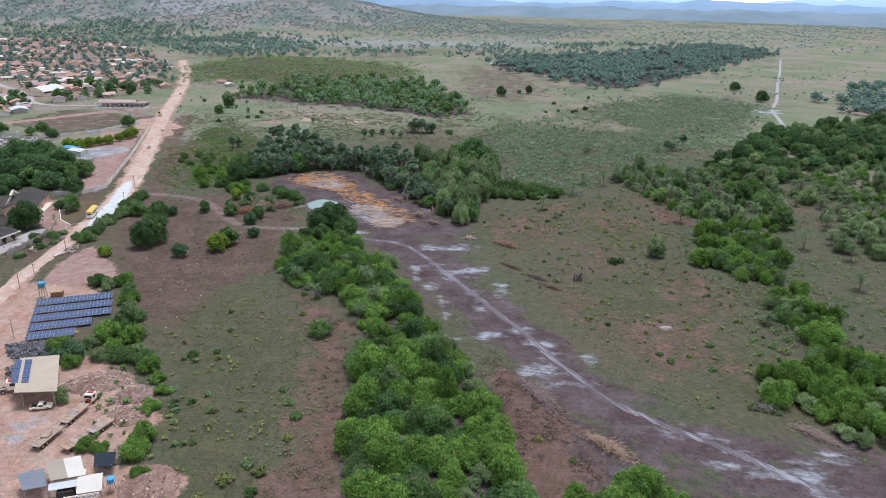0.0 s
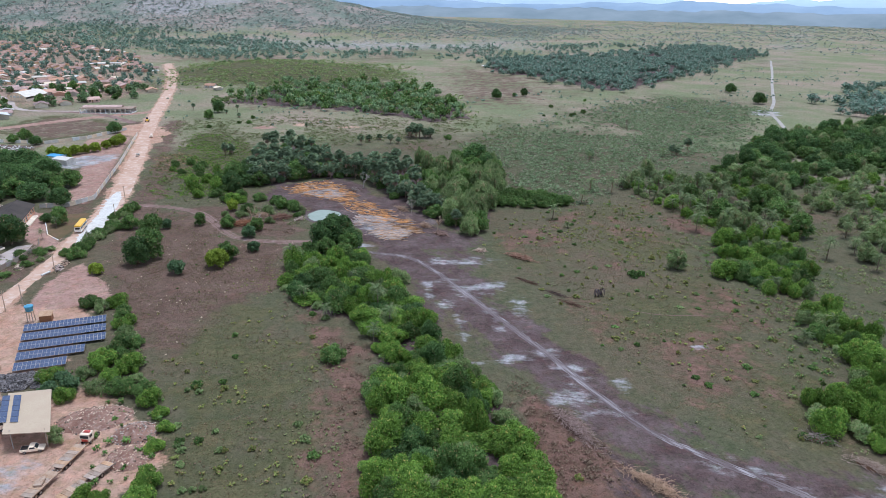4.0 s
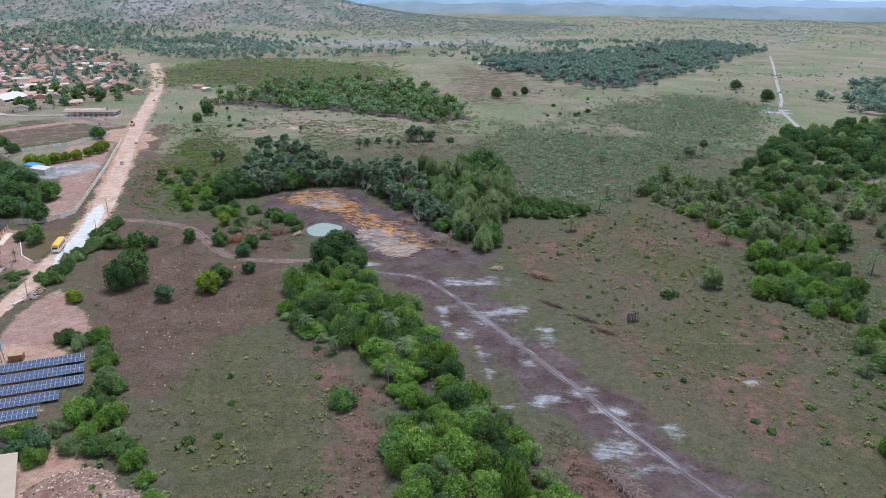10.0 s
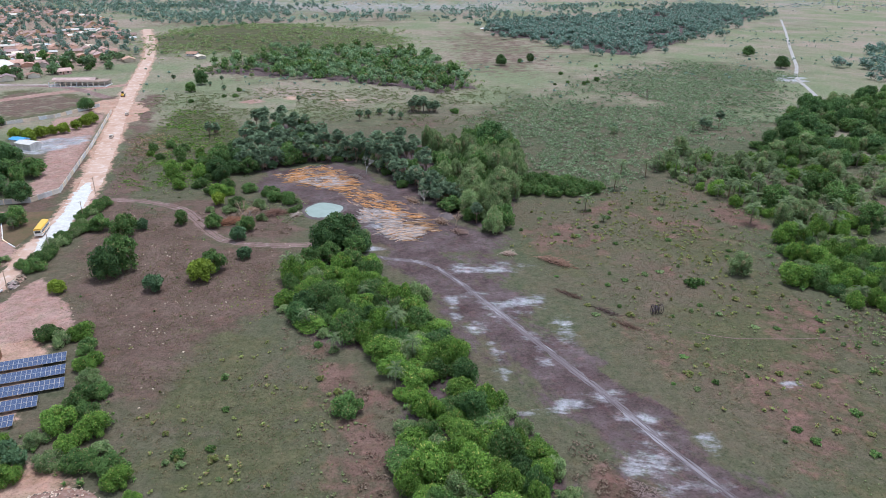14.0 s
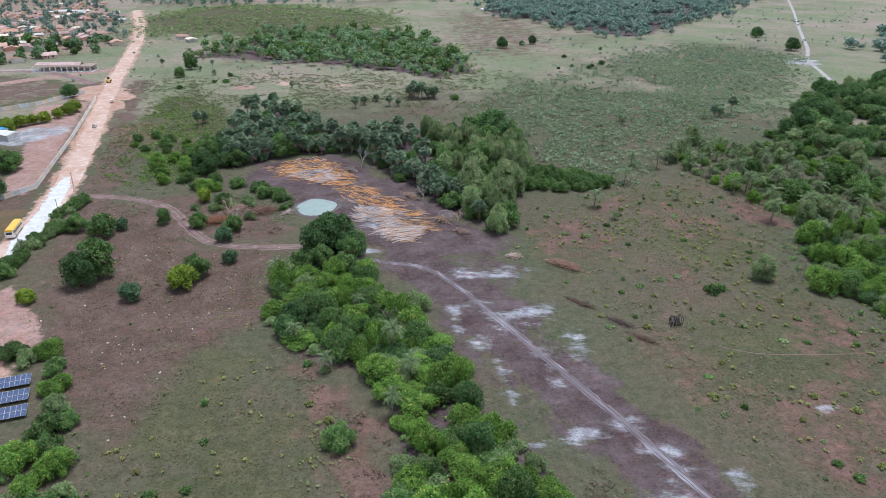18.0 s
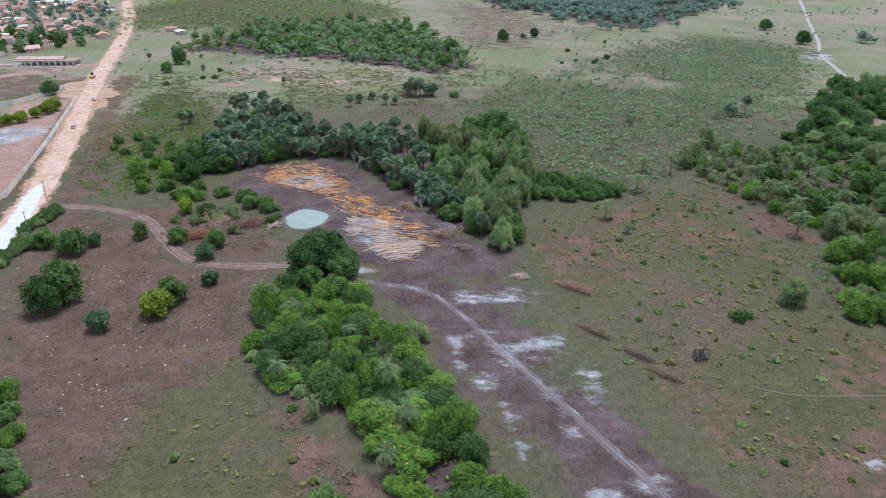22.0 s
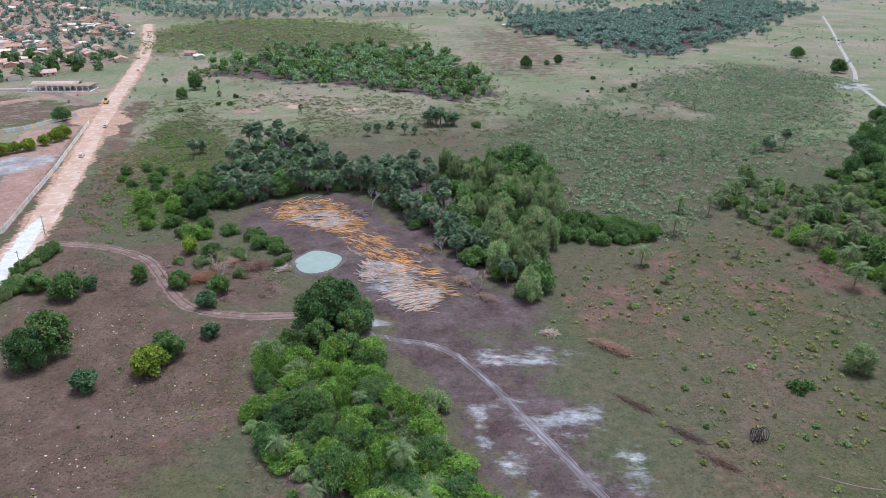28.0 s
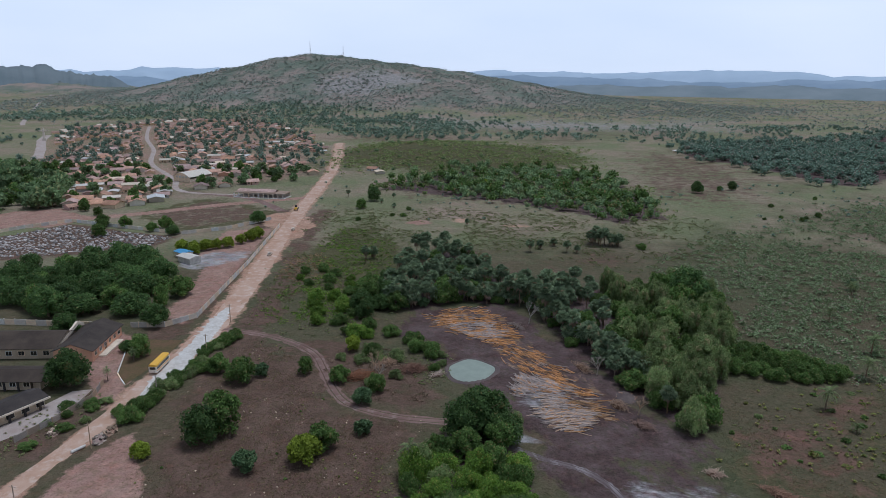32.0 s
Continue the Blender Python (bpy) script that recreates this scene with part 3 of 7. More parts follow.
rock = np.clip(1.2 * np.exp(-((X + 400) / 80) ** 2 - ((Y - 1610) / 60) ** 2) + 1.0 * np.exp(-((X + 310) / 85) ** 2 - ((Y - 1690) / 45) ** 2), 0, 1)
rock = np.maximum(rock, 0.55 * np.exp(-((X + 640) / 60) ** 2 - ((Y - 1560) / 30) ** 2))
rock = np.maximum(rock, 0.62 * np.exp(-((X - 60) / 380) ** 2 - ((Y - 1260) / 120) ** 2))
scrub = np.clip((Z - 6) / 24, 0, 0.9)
# distance from the camera drives the haze painted into the far ground
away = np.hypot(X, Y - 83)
far_dry_haze = np.clip((away - 800) / 700, 0, 0.7)
far_green_haze = np.clip((away - 260) / 160, 0, 1) * (0.8 + 0.15 * np.sin(X * 0.012 + 1.0) * np.cos(Y * 0.009) + 0.1 * np.sin(X * 0.03 - Y * 0.021))
far_green_haze = far_green_haze * (1 - 0.45 * soft(area_distance(X, Y, [(70, 380), (100, 320), (180, 345), (260, 430), (360, 580), (300, 640), (180, 560), (110, 470)]) + wobble * 3, 60))
sawdust = 0.40 * soft(area_distance(X, Y, LOGS) + wobble * 0.5, 6)
for zone_name, layers in (("zone_d", (far_dry_haze, far_green_haze, sawdust)), ("zone_a", (dark, sand, green)), ("zone_b", (white, red, brown)), ("zone_c", (yard, rock, scrub))):
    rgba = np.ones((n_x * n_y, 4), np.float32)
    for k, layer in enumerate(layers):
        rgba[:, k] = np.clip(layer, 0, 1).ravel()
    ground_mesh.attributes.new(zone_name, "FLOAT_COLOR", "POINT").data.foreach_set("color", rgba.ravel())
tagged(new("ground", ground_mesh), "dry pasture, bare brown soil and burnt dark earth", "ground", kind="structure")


def ribbon(name, pts, half, material, label, lift=0.07, seed=1, hollow=0.05, category="road", step=2.5, ruts=True, ragged=0.16):
    """A driven strip laid on the ground, with ragged edges and two shallow wheel ruts."""
    rng = np.random.default_rng(seed)
    line = curve_points(pts, step)
    s = Shape()
    cols = (-1, -0.62, -0.45, -0.25, 0, 0.25, 0.45, 0.62, 1)
    rows = []
    for k, p in enumerate(line):
        q, r = line[max(k - 1, 0)], line[min(k + 1, len(line) - 1)]
        d = (r - q) / np.linalg.norm(r - q)
        wide = half(k / len(line)) if callable(half) else half
        rows.append([])
        for c in cols:
            w = wide * (c + (np.sign(c) * rng.uniform(-ragged, ragged * 0.8) if abs(c) == 1 else 0))
            px, py = p[0] + d[1] * w, p[1] - d[0] * w
            rut = -hollow if ruts and abs(c) == 0.45 else 0
            rows[-1].append((px, py, float(height(px, py)) + (lift if abs(c) < 1 else -0.04) + rut))
    n = len(cols)
    flat = [p for row in rows for p in row]
    s.add(flat, [(i * n + j + 1, i * n + j, (i + 1) * n + j, (i + 1) * n + j + 1) for i in range(len(rows) - 1) for j in range(n - 1)])
    return tagged(new(name, s.mesh(name, material, True)), label, category, kind="structure")


ribbon("road", ROAD, lambda u: 2.9 + 2.1 * min(1.0, max(0.0, (u - 0.125) / 0.04)), ROAD_DIRT, "wide unpaved road of pale orange earth", 0.09)
ribbon("road_gravel", [(-106.5, 250), (-107, 268), (-108.5, 288), (-111, 306), (-114, 325)], lambda u: 4.0 * min(1.0, 0.25 + 5 * u, 0.25 + 4 * (1 - u)), ROAD_GRAVEL, "stretch of road strewn with whitish gravel", 0.15, 2, step=1.2, ragged=0.35)
ribbon("dirt_track", SIDE_TRACK, 2.1, RED_TRACK, "curved reddish dirt track with wheel ruts", 0.08, 3, 0.14, step=1.6, ragged=0.34)
ribbon("field_path", PATH_TRACK, 1.15, TRACK_DIRT, "worn grey path across burnt earth", 0.06, 4, 0.1, step=1.3, ragged=0.4)
ribbon("far_track", FAR_TRACK, 1.6, FAR_DIRT, "pale dirt track far across the plain", 0.35, 5, category="road", step=20)
ribbon("hill_road", [(-820, 1120), (-890, 1215), (-1150, 1600), (-1380, 1960)], 4, STREET, "pale road climbing past the hill", 0.3, 6, step=30, ruts=False)
ribbon("street", [(-175, 566), (-258, 571), (-300, 632), (-369, 718), (-430, 830), (-512, 958), (-609, 1134)], 2.7, STREET, "pale street through the town", 0.12, 7, step=10, ruts=False)
ribbon("street", [(-505, 735), (-560, 815), (-622, 899), (-667, 971)], 6, STREET, "broad pale avenue leading to a statue", 0.12, 8, step=10, ruts=False)
ribbon("street", [(-160, 512), (-200, 552), (-258, 571)], 3.5, RED_TRACK, "dirt street beside the playing field", 0.1, 9, step=6, ruts=False)
ribbon("foot_path", [(84, 176), (92, 172), (104, 170), (116, 169), (130, 169.5)], 0.15, RED_TRACK, "thin pale foot path over grass", 0.06, 10, 0, step=2, ruts=False)

# ---- pond ----
m_water, nt, bsdf = start("pond_water")
bsdf.inputs["Base Color"].default_value = (0.36, 0.47, 0.43, 1)
bsdf.inputs["Roughness"].default_value = 0.45
nt.links.new(mixed(nt, grain(nt, coord(nt), 0.3), (0.24, 0.275, 0.22), (0.285, 0.32, 0.26)), bsdf.inputs["Base Color"])
bumped(nt, bsdf, grain(nt, coord(nt), 2.0), 0.05, 0.02)
pond_shape = [(6.6 * math.cos(a) * (1 + 0.09 * math.sin(2 * a + 1) + 0.05 * math.sin(5 * a)), 8.2 * math.sin(a) * (1 + 0.06 * math.cos(3 * a)), 0.0) for a in np.linspace(0, 2 * math.pi, 48, endpoint=False)]
water = Shape().slab(pond_shape, 0.1).mesh("pond", m_water)
tagged(new("water", water), "small round pond of milky green water", "pond", kind="structure").location = (-14.5, 280, 0.16)
bank = Shape()
inner = [(x * 0.99, y * 0.99, 0.05) for x, y, z in pond_shape]
crest = [(x * 1.06 + 0.2 * math.sin(7 * k), y * 1.06, 0.42 + 0.12 * math.sin(3.1 * k)) for k, (x, y, z) in enumerate(pond_shape)]
outer = [(x * 1.22, y * 1.2, -0.1) for x, y, z in pond_shape]
n = len(inner)
bank.add(inner + crest + outer, [(r * n + k, r * n + (k + 1) % n, (r + 1) * n + (k + 1) % n, (r + 1) * n + k) for r in (0, 1) for k in range(n)])
bank_mat = dirt("bank_soil", (0.11, 0.085, 0.08), (0.16, 0.125, 0.115), (0.2, 0.16, 0.15))
tagged(new("pond_bank", bank.mesh("pond_bank", bank_mat, True)), "dark muddy rim of earth round the pond", "bank", kind="structure").location = (-14.5, 280, 0)

# ---- plants ----
def leaf_cloud(rng, lobes, count, size, slim=0.55, droop=0.0):
    """Leaf sprays on the outside of some round lobes: (centre, radii) each."""
    centres = np.array([c for c, r in lobes], float)
    radii = np.array([r for c, r in lobes], float)
    weight = radii[:, 0] * radii[:, 1]
    pick = rng.choice(len(lobes), count * 2, p=weight / weight.sum())
    way = rng.normal(size=(count * 2, 3))
    way[:, 2] = way[:, 2] + 0.35
    way /= np.linalg.norm(way, axis=1)[:, None]
    pts = centres[pick] + way * radii[pick] * (rng.uniform(0.8, 1.1, (count * 2, 1)) + (rng.uniform(size=(count * 2, 1)) < 0.08) * rng.uniform(0.05, 0.3, (count * 2, 1)))
    buried = np.zeros(len(pts), bool)
    for c, r in zip(centres, radii):
        buried |= (((pts - c) / r) ** 2).sum(1) < 0.5
    keep = np.flatnonzero(~buried & (pts[:, 2] > 0.05))[:count]
    pts, way = pts[keep], way[keep]
    k = len(pts)
    along = rng.normal(size=(k, 3)) * 0.75 + way * 0.75
    along[:, 2] -= droop
    along /= np.linalg.norm(along, axis=1)[:, None]
    normal = way * 0.8 + np.array((0, 0, 0.5)) + rng.normal(size=(k, 3)) * 0.45
    side = np.cross(normal, along)
    side /= np.linalg.norm(side, axis=1)[:, None] + 1e-9
    normal = np.cross(along, side)
    s = size * rng.uniform(0.6, 1.4, (k, 1))
    bend = normal * s * 0.25
    verts = np.stack([pts - along * s, pts + side * s * slim - bend * 0.4, pts + along * s - bend, pts - side * s * slim - bend * 0.4], 1).reshape(-1, 3)
    return verts, np.arange(4 * k).reshape(-1, 4)


def blob(rng, centre, radii, rings=4, sides=6):
    """A lumpy closed body inside a lobe, so that a crown is not hollow."""
    pts, faces = [], []
    for i in range(rings + 1):
        a = math.pi * i / rings
        for k in range(sides):
            b = 2 * math.pi * (k + 0.5 * (i % 2)) / sides
            f = 0.62 * rng.uniform(0.8, 1.12)
            pts.append((centre[0] + radii[0] * f * math.sin(a) * math.cos(b), centre[1] + radii[1] * f * math.sin(a) * math.sin(b), max(0.02, centre[2] - radii[2] * f * math.cos(a))))
    for i in range(rings):
        faces += [(i * sides + k, i * sides + (k + 1) % sides, (i + 1) * sides + (k + 1) % sides, (i + 1) * sides + k) for k in range(sides)]
    return np.array(pts), np.array(faces)


def crown_mesh(name, seed, material, radius, tall, base, lobes, leaves, size, slim=0.55, droop=0.0, flat=1.0, lump=1.0):
    rng = np.random.default_rng(seed)
    balls = []
    for k in range(lobes):
        a, d = k * 2.4 + rng.uniform(-0.6, 0.6), radius * 0.74 * math.sqrt((k + 0.3) / lobes) * rng.uniform(0.8, 1.2)
        r = radius * rng.uniform(0.24, 0.46) * lump
        top = base + (tall - base) * (1 - 0.5 * (d / radius) ** 2) * rng.uniform(0.72, 1.05)
        rz = min(r * flat, (top - base) * 0.55)
        balls.append(((d * math.cos(a), d * math.sin(a), top - rz), (r, r * rng.uniform(0.85, 1.1), rz)))
        if top - 2 * rz > base + 0.5 and k % 2 == 0:
            balls.append(((d * 1.1 * math.cos(a + 0.5), d * 1.1 * math.sin(a + 0.5), base + rz * 0.9), (r * 0.9, r * 0.9, rz * 0.95)))
    verts, quads = leaf_cloud(rng, balls, leaves, size, slim, droop)
    all_v, all_f, n = [verts], [quads], len(verts)
    for c, r in balls:
        v, f = blob(rng, c, r)
        all_v.append(v)
        all_f.append(f + n)
        n += len(v)
    return array_mesh(name, np.concatenate(all_v), np.concatenate(all_f), material)


def trunk_shape(seed, tall, radius, spread, limbs=4):
    """A tapered, slightly bent trunk that parts into limbs."""
    rng = random.Random(seed)
    s = Shape()
    fork = tall * 0.45
    bend = (rng.uniform(-0.2, 0.2), rng.uniform(-0.2, 0.2))
    mid = (bend[0], bend[1], fork * 0.5)
    top = (bend[0] * 1.6, bend[1] * 1.6, fork)
    s.rod((0, 0, -0.3), mid, radius * 1.25, radius, 7, False)
    s.rod(mid, top, radius, radius * 0.8, 7, False)
    for k in range(limbs):
        a = 2 * math.pi * k / limbs + rng.uniform(-0.5, 0.5)
        out = (top[0] + spread * 0.5 * math.cos(a), top[1] + spread * 0.5 * math.sin(a), fork + (tall - fork) * rng.uniform(0.35, 0.6))
        tip = (top[0] + spread * 0.85 * math.cos(a + 0.2), top[1] + spread * 0.85 * math.sin(a + 0.2), tall * rng.uniform(0.72, 0.9))
        s.rod(top, out, radius * 0.55, radius * 0.35, 5, False)
        s.rod(out, tip, radius * 0.35, radius * 0.12, 5, False)
    return s


class Kind:
    """A kind of plant: a few built ones, then copies of them in other sizes and turns."""

    def __init__(self, makers, seed=0):
        self.makers, self.made, self.rng = makers, {}, random.Random(seed)

    def put(self, x, y, size=1.0, tall=None, which=None, label="", group="", z=None):
        k = self.rng.randrange(len(self.makers)) if which is None else which
        m = place(x, y, z, self.rng.uniform(0, 6.28), size, tall)
        if k not in self.made:
            self.made[k] = self.makers[k]()
        first, used = self.made[k]
        if used:
            ob = copy_thing(first, m @ Matrix.Diagonal((1 / first.scale.x, 1 / first.scale.y, 1 / first.scale.z, 1)))
        else:
            ob, self.made[k] = first, (first, True)
            first.matrix_basis = m
        return tagged(ob, label, group=group)


def tree_maker(name, label, category, seed, leaf, radius, tall, base, lobes, leaves, size, bark=BARK, stem=0.22, slim=0.55, droop=0.0, flat=1.0, group="", lump=1.0):
    def make():
        t = thing(name, label, category, group)
        part("trunk", trunk_shape(seed, tall * 0.9, stem, radius * 0.8), bark, t)
        part("crown", crown_mesh("crown", seed, leaf, radius, tall, base, lobes, leaves, size, slim, droop, flat, lump), leaf, t)
        return t, False
    return make


def fan_fronds(rng, count, reach, blade):
    """A round head of stalked fans, each a spread of pointed, drooping segments round its hub."""
    s = Shape()
    for k in range(count):
        a, up = k * 2.4 + rng.uniform(-0.3, 0.3), math.asin(max(-0.7, 0.97 - 1.5 * (k + 0.5) / count)) + rng.uniform(-0.15, 0.15)
        d = Vector((math.cos(a) * math.cos(up), math.sin(a) * math.cos(up), math.sin(up)))
        side = Vector((-math.sin(a), math.cos(a), 0))
        roll = rng.uniform(-0.5, 0.5)
        side = (side * math.cos(roll) + d.cross(side) * math.sin(roll)).normalized()
        hub = d * reach * rng.uniform(0.75, 1.15)
        long = blade * rng.uniform(0.8, 1.15)
        s.add([(0, 0, 0), hub - side * 0.05, hub + side * 0.05], [(0, 1, 2)])
        pts, faces = [hub], []
        n = 7
        for j in range(n):
            b = (j / (n - 1) - 0.5) * 3.4 + rng.uniform(-0.08, 0.08)
            way = d * math.cos(b) + side * math.sin(b)
            edge = (side * math.cos(b) - d * math.sin(b)) * long * 0.17
            mid = hub + way * long * 0.6 + Vector((0, 0, -0.06 * long))
            tip = hub + way * long + Vector((0, 0, -long * rng.uniform(0.2, 0.5)))
            i = len(pts)
            pts += [mid - edge, tip, mid + edge]
            faces += [(0, i, i + 1, i + 2)]
        s.add(pts, faces)
    return s


def fan_palm(seed, tall, crown):
    def make():
        rng = random.Random(seed)
        t = thing("fan_palm", "dark green fan palm with a slim grey trunk", "palm tree", "palms of the grove")
        bend = rng.uniform(-0.4, 0.4)
        stem = Shape().rod((0, 0, -0.3), (bend * 0.4, 0, tall * 0.5), 0.24, 0.19, 7, False).rod((bend * 0.4, 0, tall * 0.5), (bend, 0, tall), 0.19, 0.17, 7)
        part("trunk", stem, BARK, t)
        c = part("crown", fan_fronds(rng, 44, crown * 0.32, crown * 0.34), LEAF_FAN, t)
        c.location = (bend, 0, tall)
        dead = Shape()
        for k in range(9):
            a = k * 0.7 + rng.uniform(-0.2, 0.2)
            tip = Vector((math.cos(a) * crown * 0.3, math.sin(a) * crown * 0.3, -crown * rng.uniform(0.5, 0.8)))
            side = Vector((-math.sin(a), math.cos(a), 0)) * crown * 0.16
            dead.add([(0, 0, 0), tip * 0.6 - side, tip, tip * 0.6 + side], [(0, 1, 2, 3)])
        d = part("dead_fronds", dead, LEAF_DRY, t, "hanging dry brown fronds")
        d.location = (bend, 0, tall)
        return t, False
    return make


def frond_shape(rng, length, arch, width, leaflets=11):
    """One feather frond along +x: a rib that arches over, with paired leaflets."""
    s = Shape()
    pts = []
    for k in range(7):
        u = k / 6
        pts.append(Vector((length * (u - 0.18 * arch * u * u), 0, length * (0.55 * u - (0.55 + 0.35 * arch) * u * u))))
    for p, q in zip(pts[:-1], pts[1:]):
        s.rod(p, q, 0.05, 0.03, 3, False)
    for k in range(leaflets):
        u = 0.15 + 0.85 * k / (leaflets - 1)
        i = min(int(u * 6), 5)
        p = pts[i].lerp(pts[i + 1], u * 6 - i)
        w = width * (1 - 0.6 * abs(u - 0.45)) * rng.uniform(0.85, 1.1)
        for side in (-1, 1):
            tip = p + Vector((w * 0.55, side * w, -w * rng.uniform(0.15, 0.45)))
            b = Vector((length / leaflets * 0.55, 0, 0))
            s.add([p - b * 0.5, p + b * 0.8, tip], [(0, 1, 2) if side > 0 else (0, 2, 1)])
    return s


def feather_palm(seed, tall, reach, fronds=16, split=False, label="feather palm with arching pale green fronds"):
    def make():
        rng = random.Random(seed)
        t = thing("feather_palm", label, "palm tree")
        bend = rng.uniform(-0.5, 0.5)
        part("trunk", Shape().rod((0, 0, -0.3), (bend * 0.3, 0, tall * 0.5), 0.26, 0.2, 7, False).rod((bend * 0.3, 0, tall * 0.5), (bend, 0, tall), 0.2, 0.19, 7), BARK, t)
        crown = Shape()
        shared = [frond_shape(rng, reach, 0.6 + 0.5 * k, reach * 0.3, 15) for k in range(3)]
        meshes = [f.mesh("frond", LEAF_FEATHER) for f in shared] if split else None
        for k in range(fronds):
            m = Matrix.Translation((bend, 0, tall)) @ Matrix.Rotation(k * 2.4, 4, "Z") @ Matrix.Rotation(-0.85 + 1.6 * k / fronds + rng.uniform(-0.12, 0.12), 4, "Y")
            if split:
                f = part("frond", meshes[k % 3], LEAF_FEATHER, t)
                f.matrix_basis = m
            else:
                crown.add([m @ Vector(p) for p in shared[k % 3].v], shared[k % 3].f)
        if not split:
            part("crown", crown, LEAF_FEATHER, t)
        return t, False
    return make


def stuff(name, label, category, spots, protos, material, seed, lo, hi, stretch=1.0):
    """Many small plants in one mesh: copies of a few made shapes at the given spots."""
    rng = np.random.default_rng(seed)
    vs, fs, n = [], [], 0
    spots = np.array(spots, float)
    kinds = rng.integers(0, len(protos), len(spots))
    for kind, (pv, pf) in enumerate(protos):
        p = spots[kinds == kind]
        if not len(p):
            continue
        a, s = rng.uniform(0, 6.28, len(p)), rng.uniform(lo, hi, len(p))
        ca, sa = np.cos(a)[:, None], np.sin(a)[:, None]
        x = (pv[:, 0] * ca - pv[:, 1] * sa) * s[:, None] + p[:, 0:1]
        y = (pv[:, 0] * sa + pv[:, 1] * ca) * s[:, None] + p[:, 1:2]
        z = pv[:, 2] * s[:, None] * stretch + height(p[:, 0], p[:, 1])[:, None]
        vs.append(np.stack([x, y, z], -1).reshape(-1, 3))
        fs.append((np.arange(len(p))[:, None, None] * len(pv) + pf[None]).reshape(-1, pf.shape[1]) + n)
        n += len(vs[-1])
    return tagged(new(name, array_mesh(name, np.concatenate(vs), np.concatenate(fs), material)), label, category, kind="stuff")


def cloud_proto(seed, radius, tall, lobes, leaves, size, base=0.0, core=True):
    rng = np.random.default_rng(seed)
    balls = []
    for k in range(lobes):
        a, d = rng.uniform(0, 6.28), radius * 0.5 * math.sqrt(rng.uniform())
        r = radius * rng.uniform(0.4, 0.6)
        balls.append(((d * math.cos(a), d * math.sin(a), base + (tall - base) * rng.uniform(0.45, 0.7)), (r, r, (tall - base) * 0.36)))
    verts, quads = leaf_cloud(rng, balls, leaves, size)
    if core:
        for c, r in balls:
            v, f = blob(rng, c, r, 3, 5)
            quads = np.concatenate([quads, f + len(verts)])
            verts = np.concatenate([verts, v])
    return verts, quads


def tuft_proto(seed, blades=7, size=0.5):
    rng = np.random.default_rng(seed)
    v, f = [], []
    for k in range(blades):
        a, r = rng.uniform(0, 6.28), rng.uniform(0.05, 0.3) * size
        x, y, h, lean = r * math.cos(a), r * math.sin(a), size * rng.uniform(0.5, 1.0), size * 0.5
        w = 0.12 * size
        v += [(x - w * math.sin(a), y + w * math.cos(a), 0), (x + w * math.sin(a), y - w * math.cos(a), 0), (x + lean * math.cos(a) + 0.4 * w, y + lean * math.sin(a), h), (x + lean * math.cos(a) - 0.4 * w, y + lean * math.sin(a), h)]
        f.append((4 * k, 4 * k + 1, 4 * k + 2, 4 * k + 3))
    return np.array(v), np.array(f)


def strew(poly, count, seed, scale=0.05, bare=-0.1):
    """Spots inside an outline at random, gathered into patches, thinning out at the edge."""
    rng = np.random.default_rng(seed)
    xs, ys = [p[0] for p in poly], [p[1] for p in poly]
    p = np.stack([rng.uniform(min(xs), max(xs), count * 3), rng.uniform(min(ys), max(ys), count * 3)], 1)
    d = area_distance(p[:, 0], p[:, 1], poly)
    wide = 0.12 * min(max(xs) - min(xs), max(ys) - min(ys))
    p = p[d < rng.uniform(-wide, wide * 0.4, len(p))]
    thick = np.array([noise.noise((x * scale, y * scale, seed)) + 0.5 * noise.noise((x * scale * 3, y * scale * 3, seed)) for x, y in p[:count * 2]])
    p = p[:count * 2][thick + rng.normal(0, 0.15, len(thick)) > bare]
    return [(float(x), float(y)) for x, y in p[:count]]


def scatter(poly, gap, seed, tries=None, avoid=()):
    """Spots inside an outline, no two nearer than gap."""
    rng = random.Random(seed)
    xs, ys = [p[0] for p in poly], [p[1] for p in poly]
    want = tries or int((max(xs) - min(xs)) * (max(ys) - min(ys)) / gap ** 2 * 6)
    cand = np.array([(rng.uniform(min(xs), max(xs)), rng.uniform(min(ys), max(ys))) for _ in range(want)])
    ok = area_distance(cand[:, 0], cand[:, 1], poly) < 0
    for line, d in avoid:
        ok &= line_distance(cand[:, 0], cand[:, 1], line) > d
    cells, out = {}, []
    for x, y in cand[ok]:
        cx, cy = int(x // gap), int(y // gap)
        if all((x - u) ** 2 + (y - w) ** 2 >= gap * gap for i in (-1, 0, 1) for j in (-1, 0, 1) for u, w in cells.get((cx + i, cy + j), ())):
            cells.setdefault((cx, cy), []).append((x, y))
            out.append((float(x), float(y)))
    return out


bushes_bright = Kind([tree_maker("thicket_bush", "rounded bright green leafy bush of the thicket", "bush", 10 + k, LEAF_BRIGHT, 4.0, 4.6 + 0.7 * k, 0.1, 7 + k, 4600, 0.25, slim=0.4, droop=0.15, group="bushes of the thicket", lump=1.3) for k in range(4)], 1)
bushes_mid = Kind([tree_maker("thicket_shrub", "dense mid-green shrub with mixed foliage", "bush", 20 + k, LEAF_MID, 3.8, 4.2 + 0.6 * k, 0.1, 10 + k, 4000, 0.24, slim=0.42, group="bushes of the thicket", lump=1.1) for k in range(4)], 2)
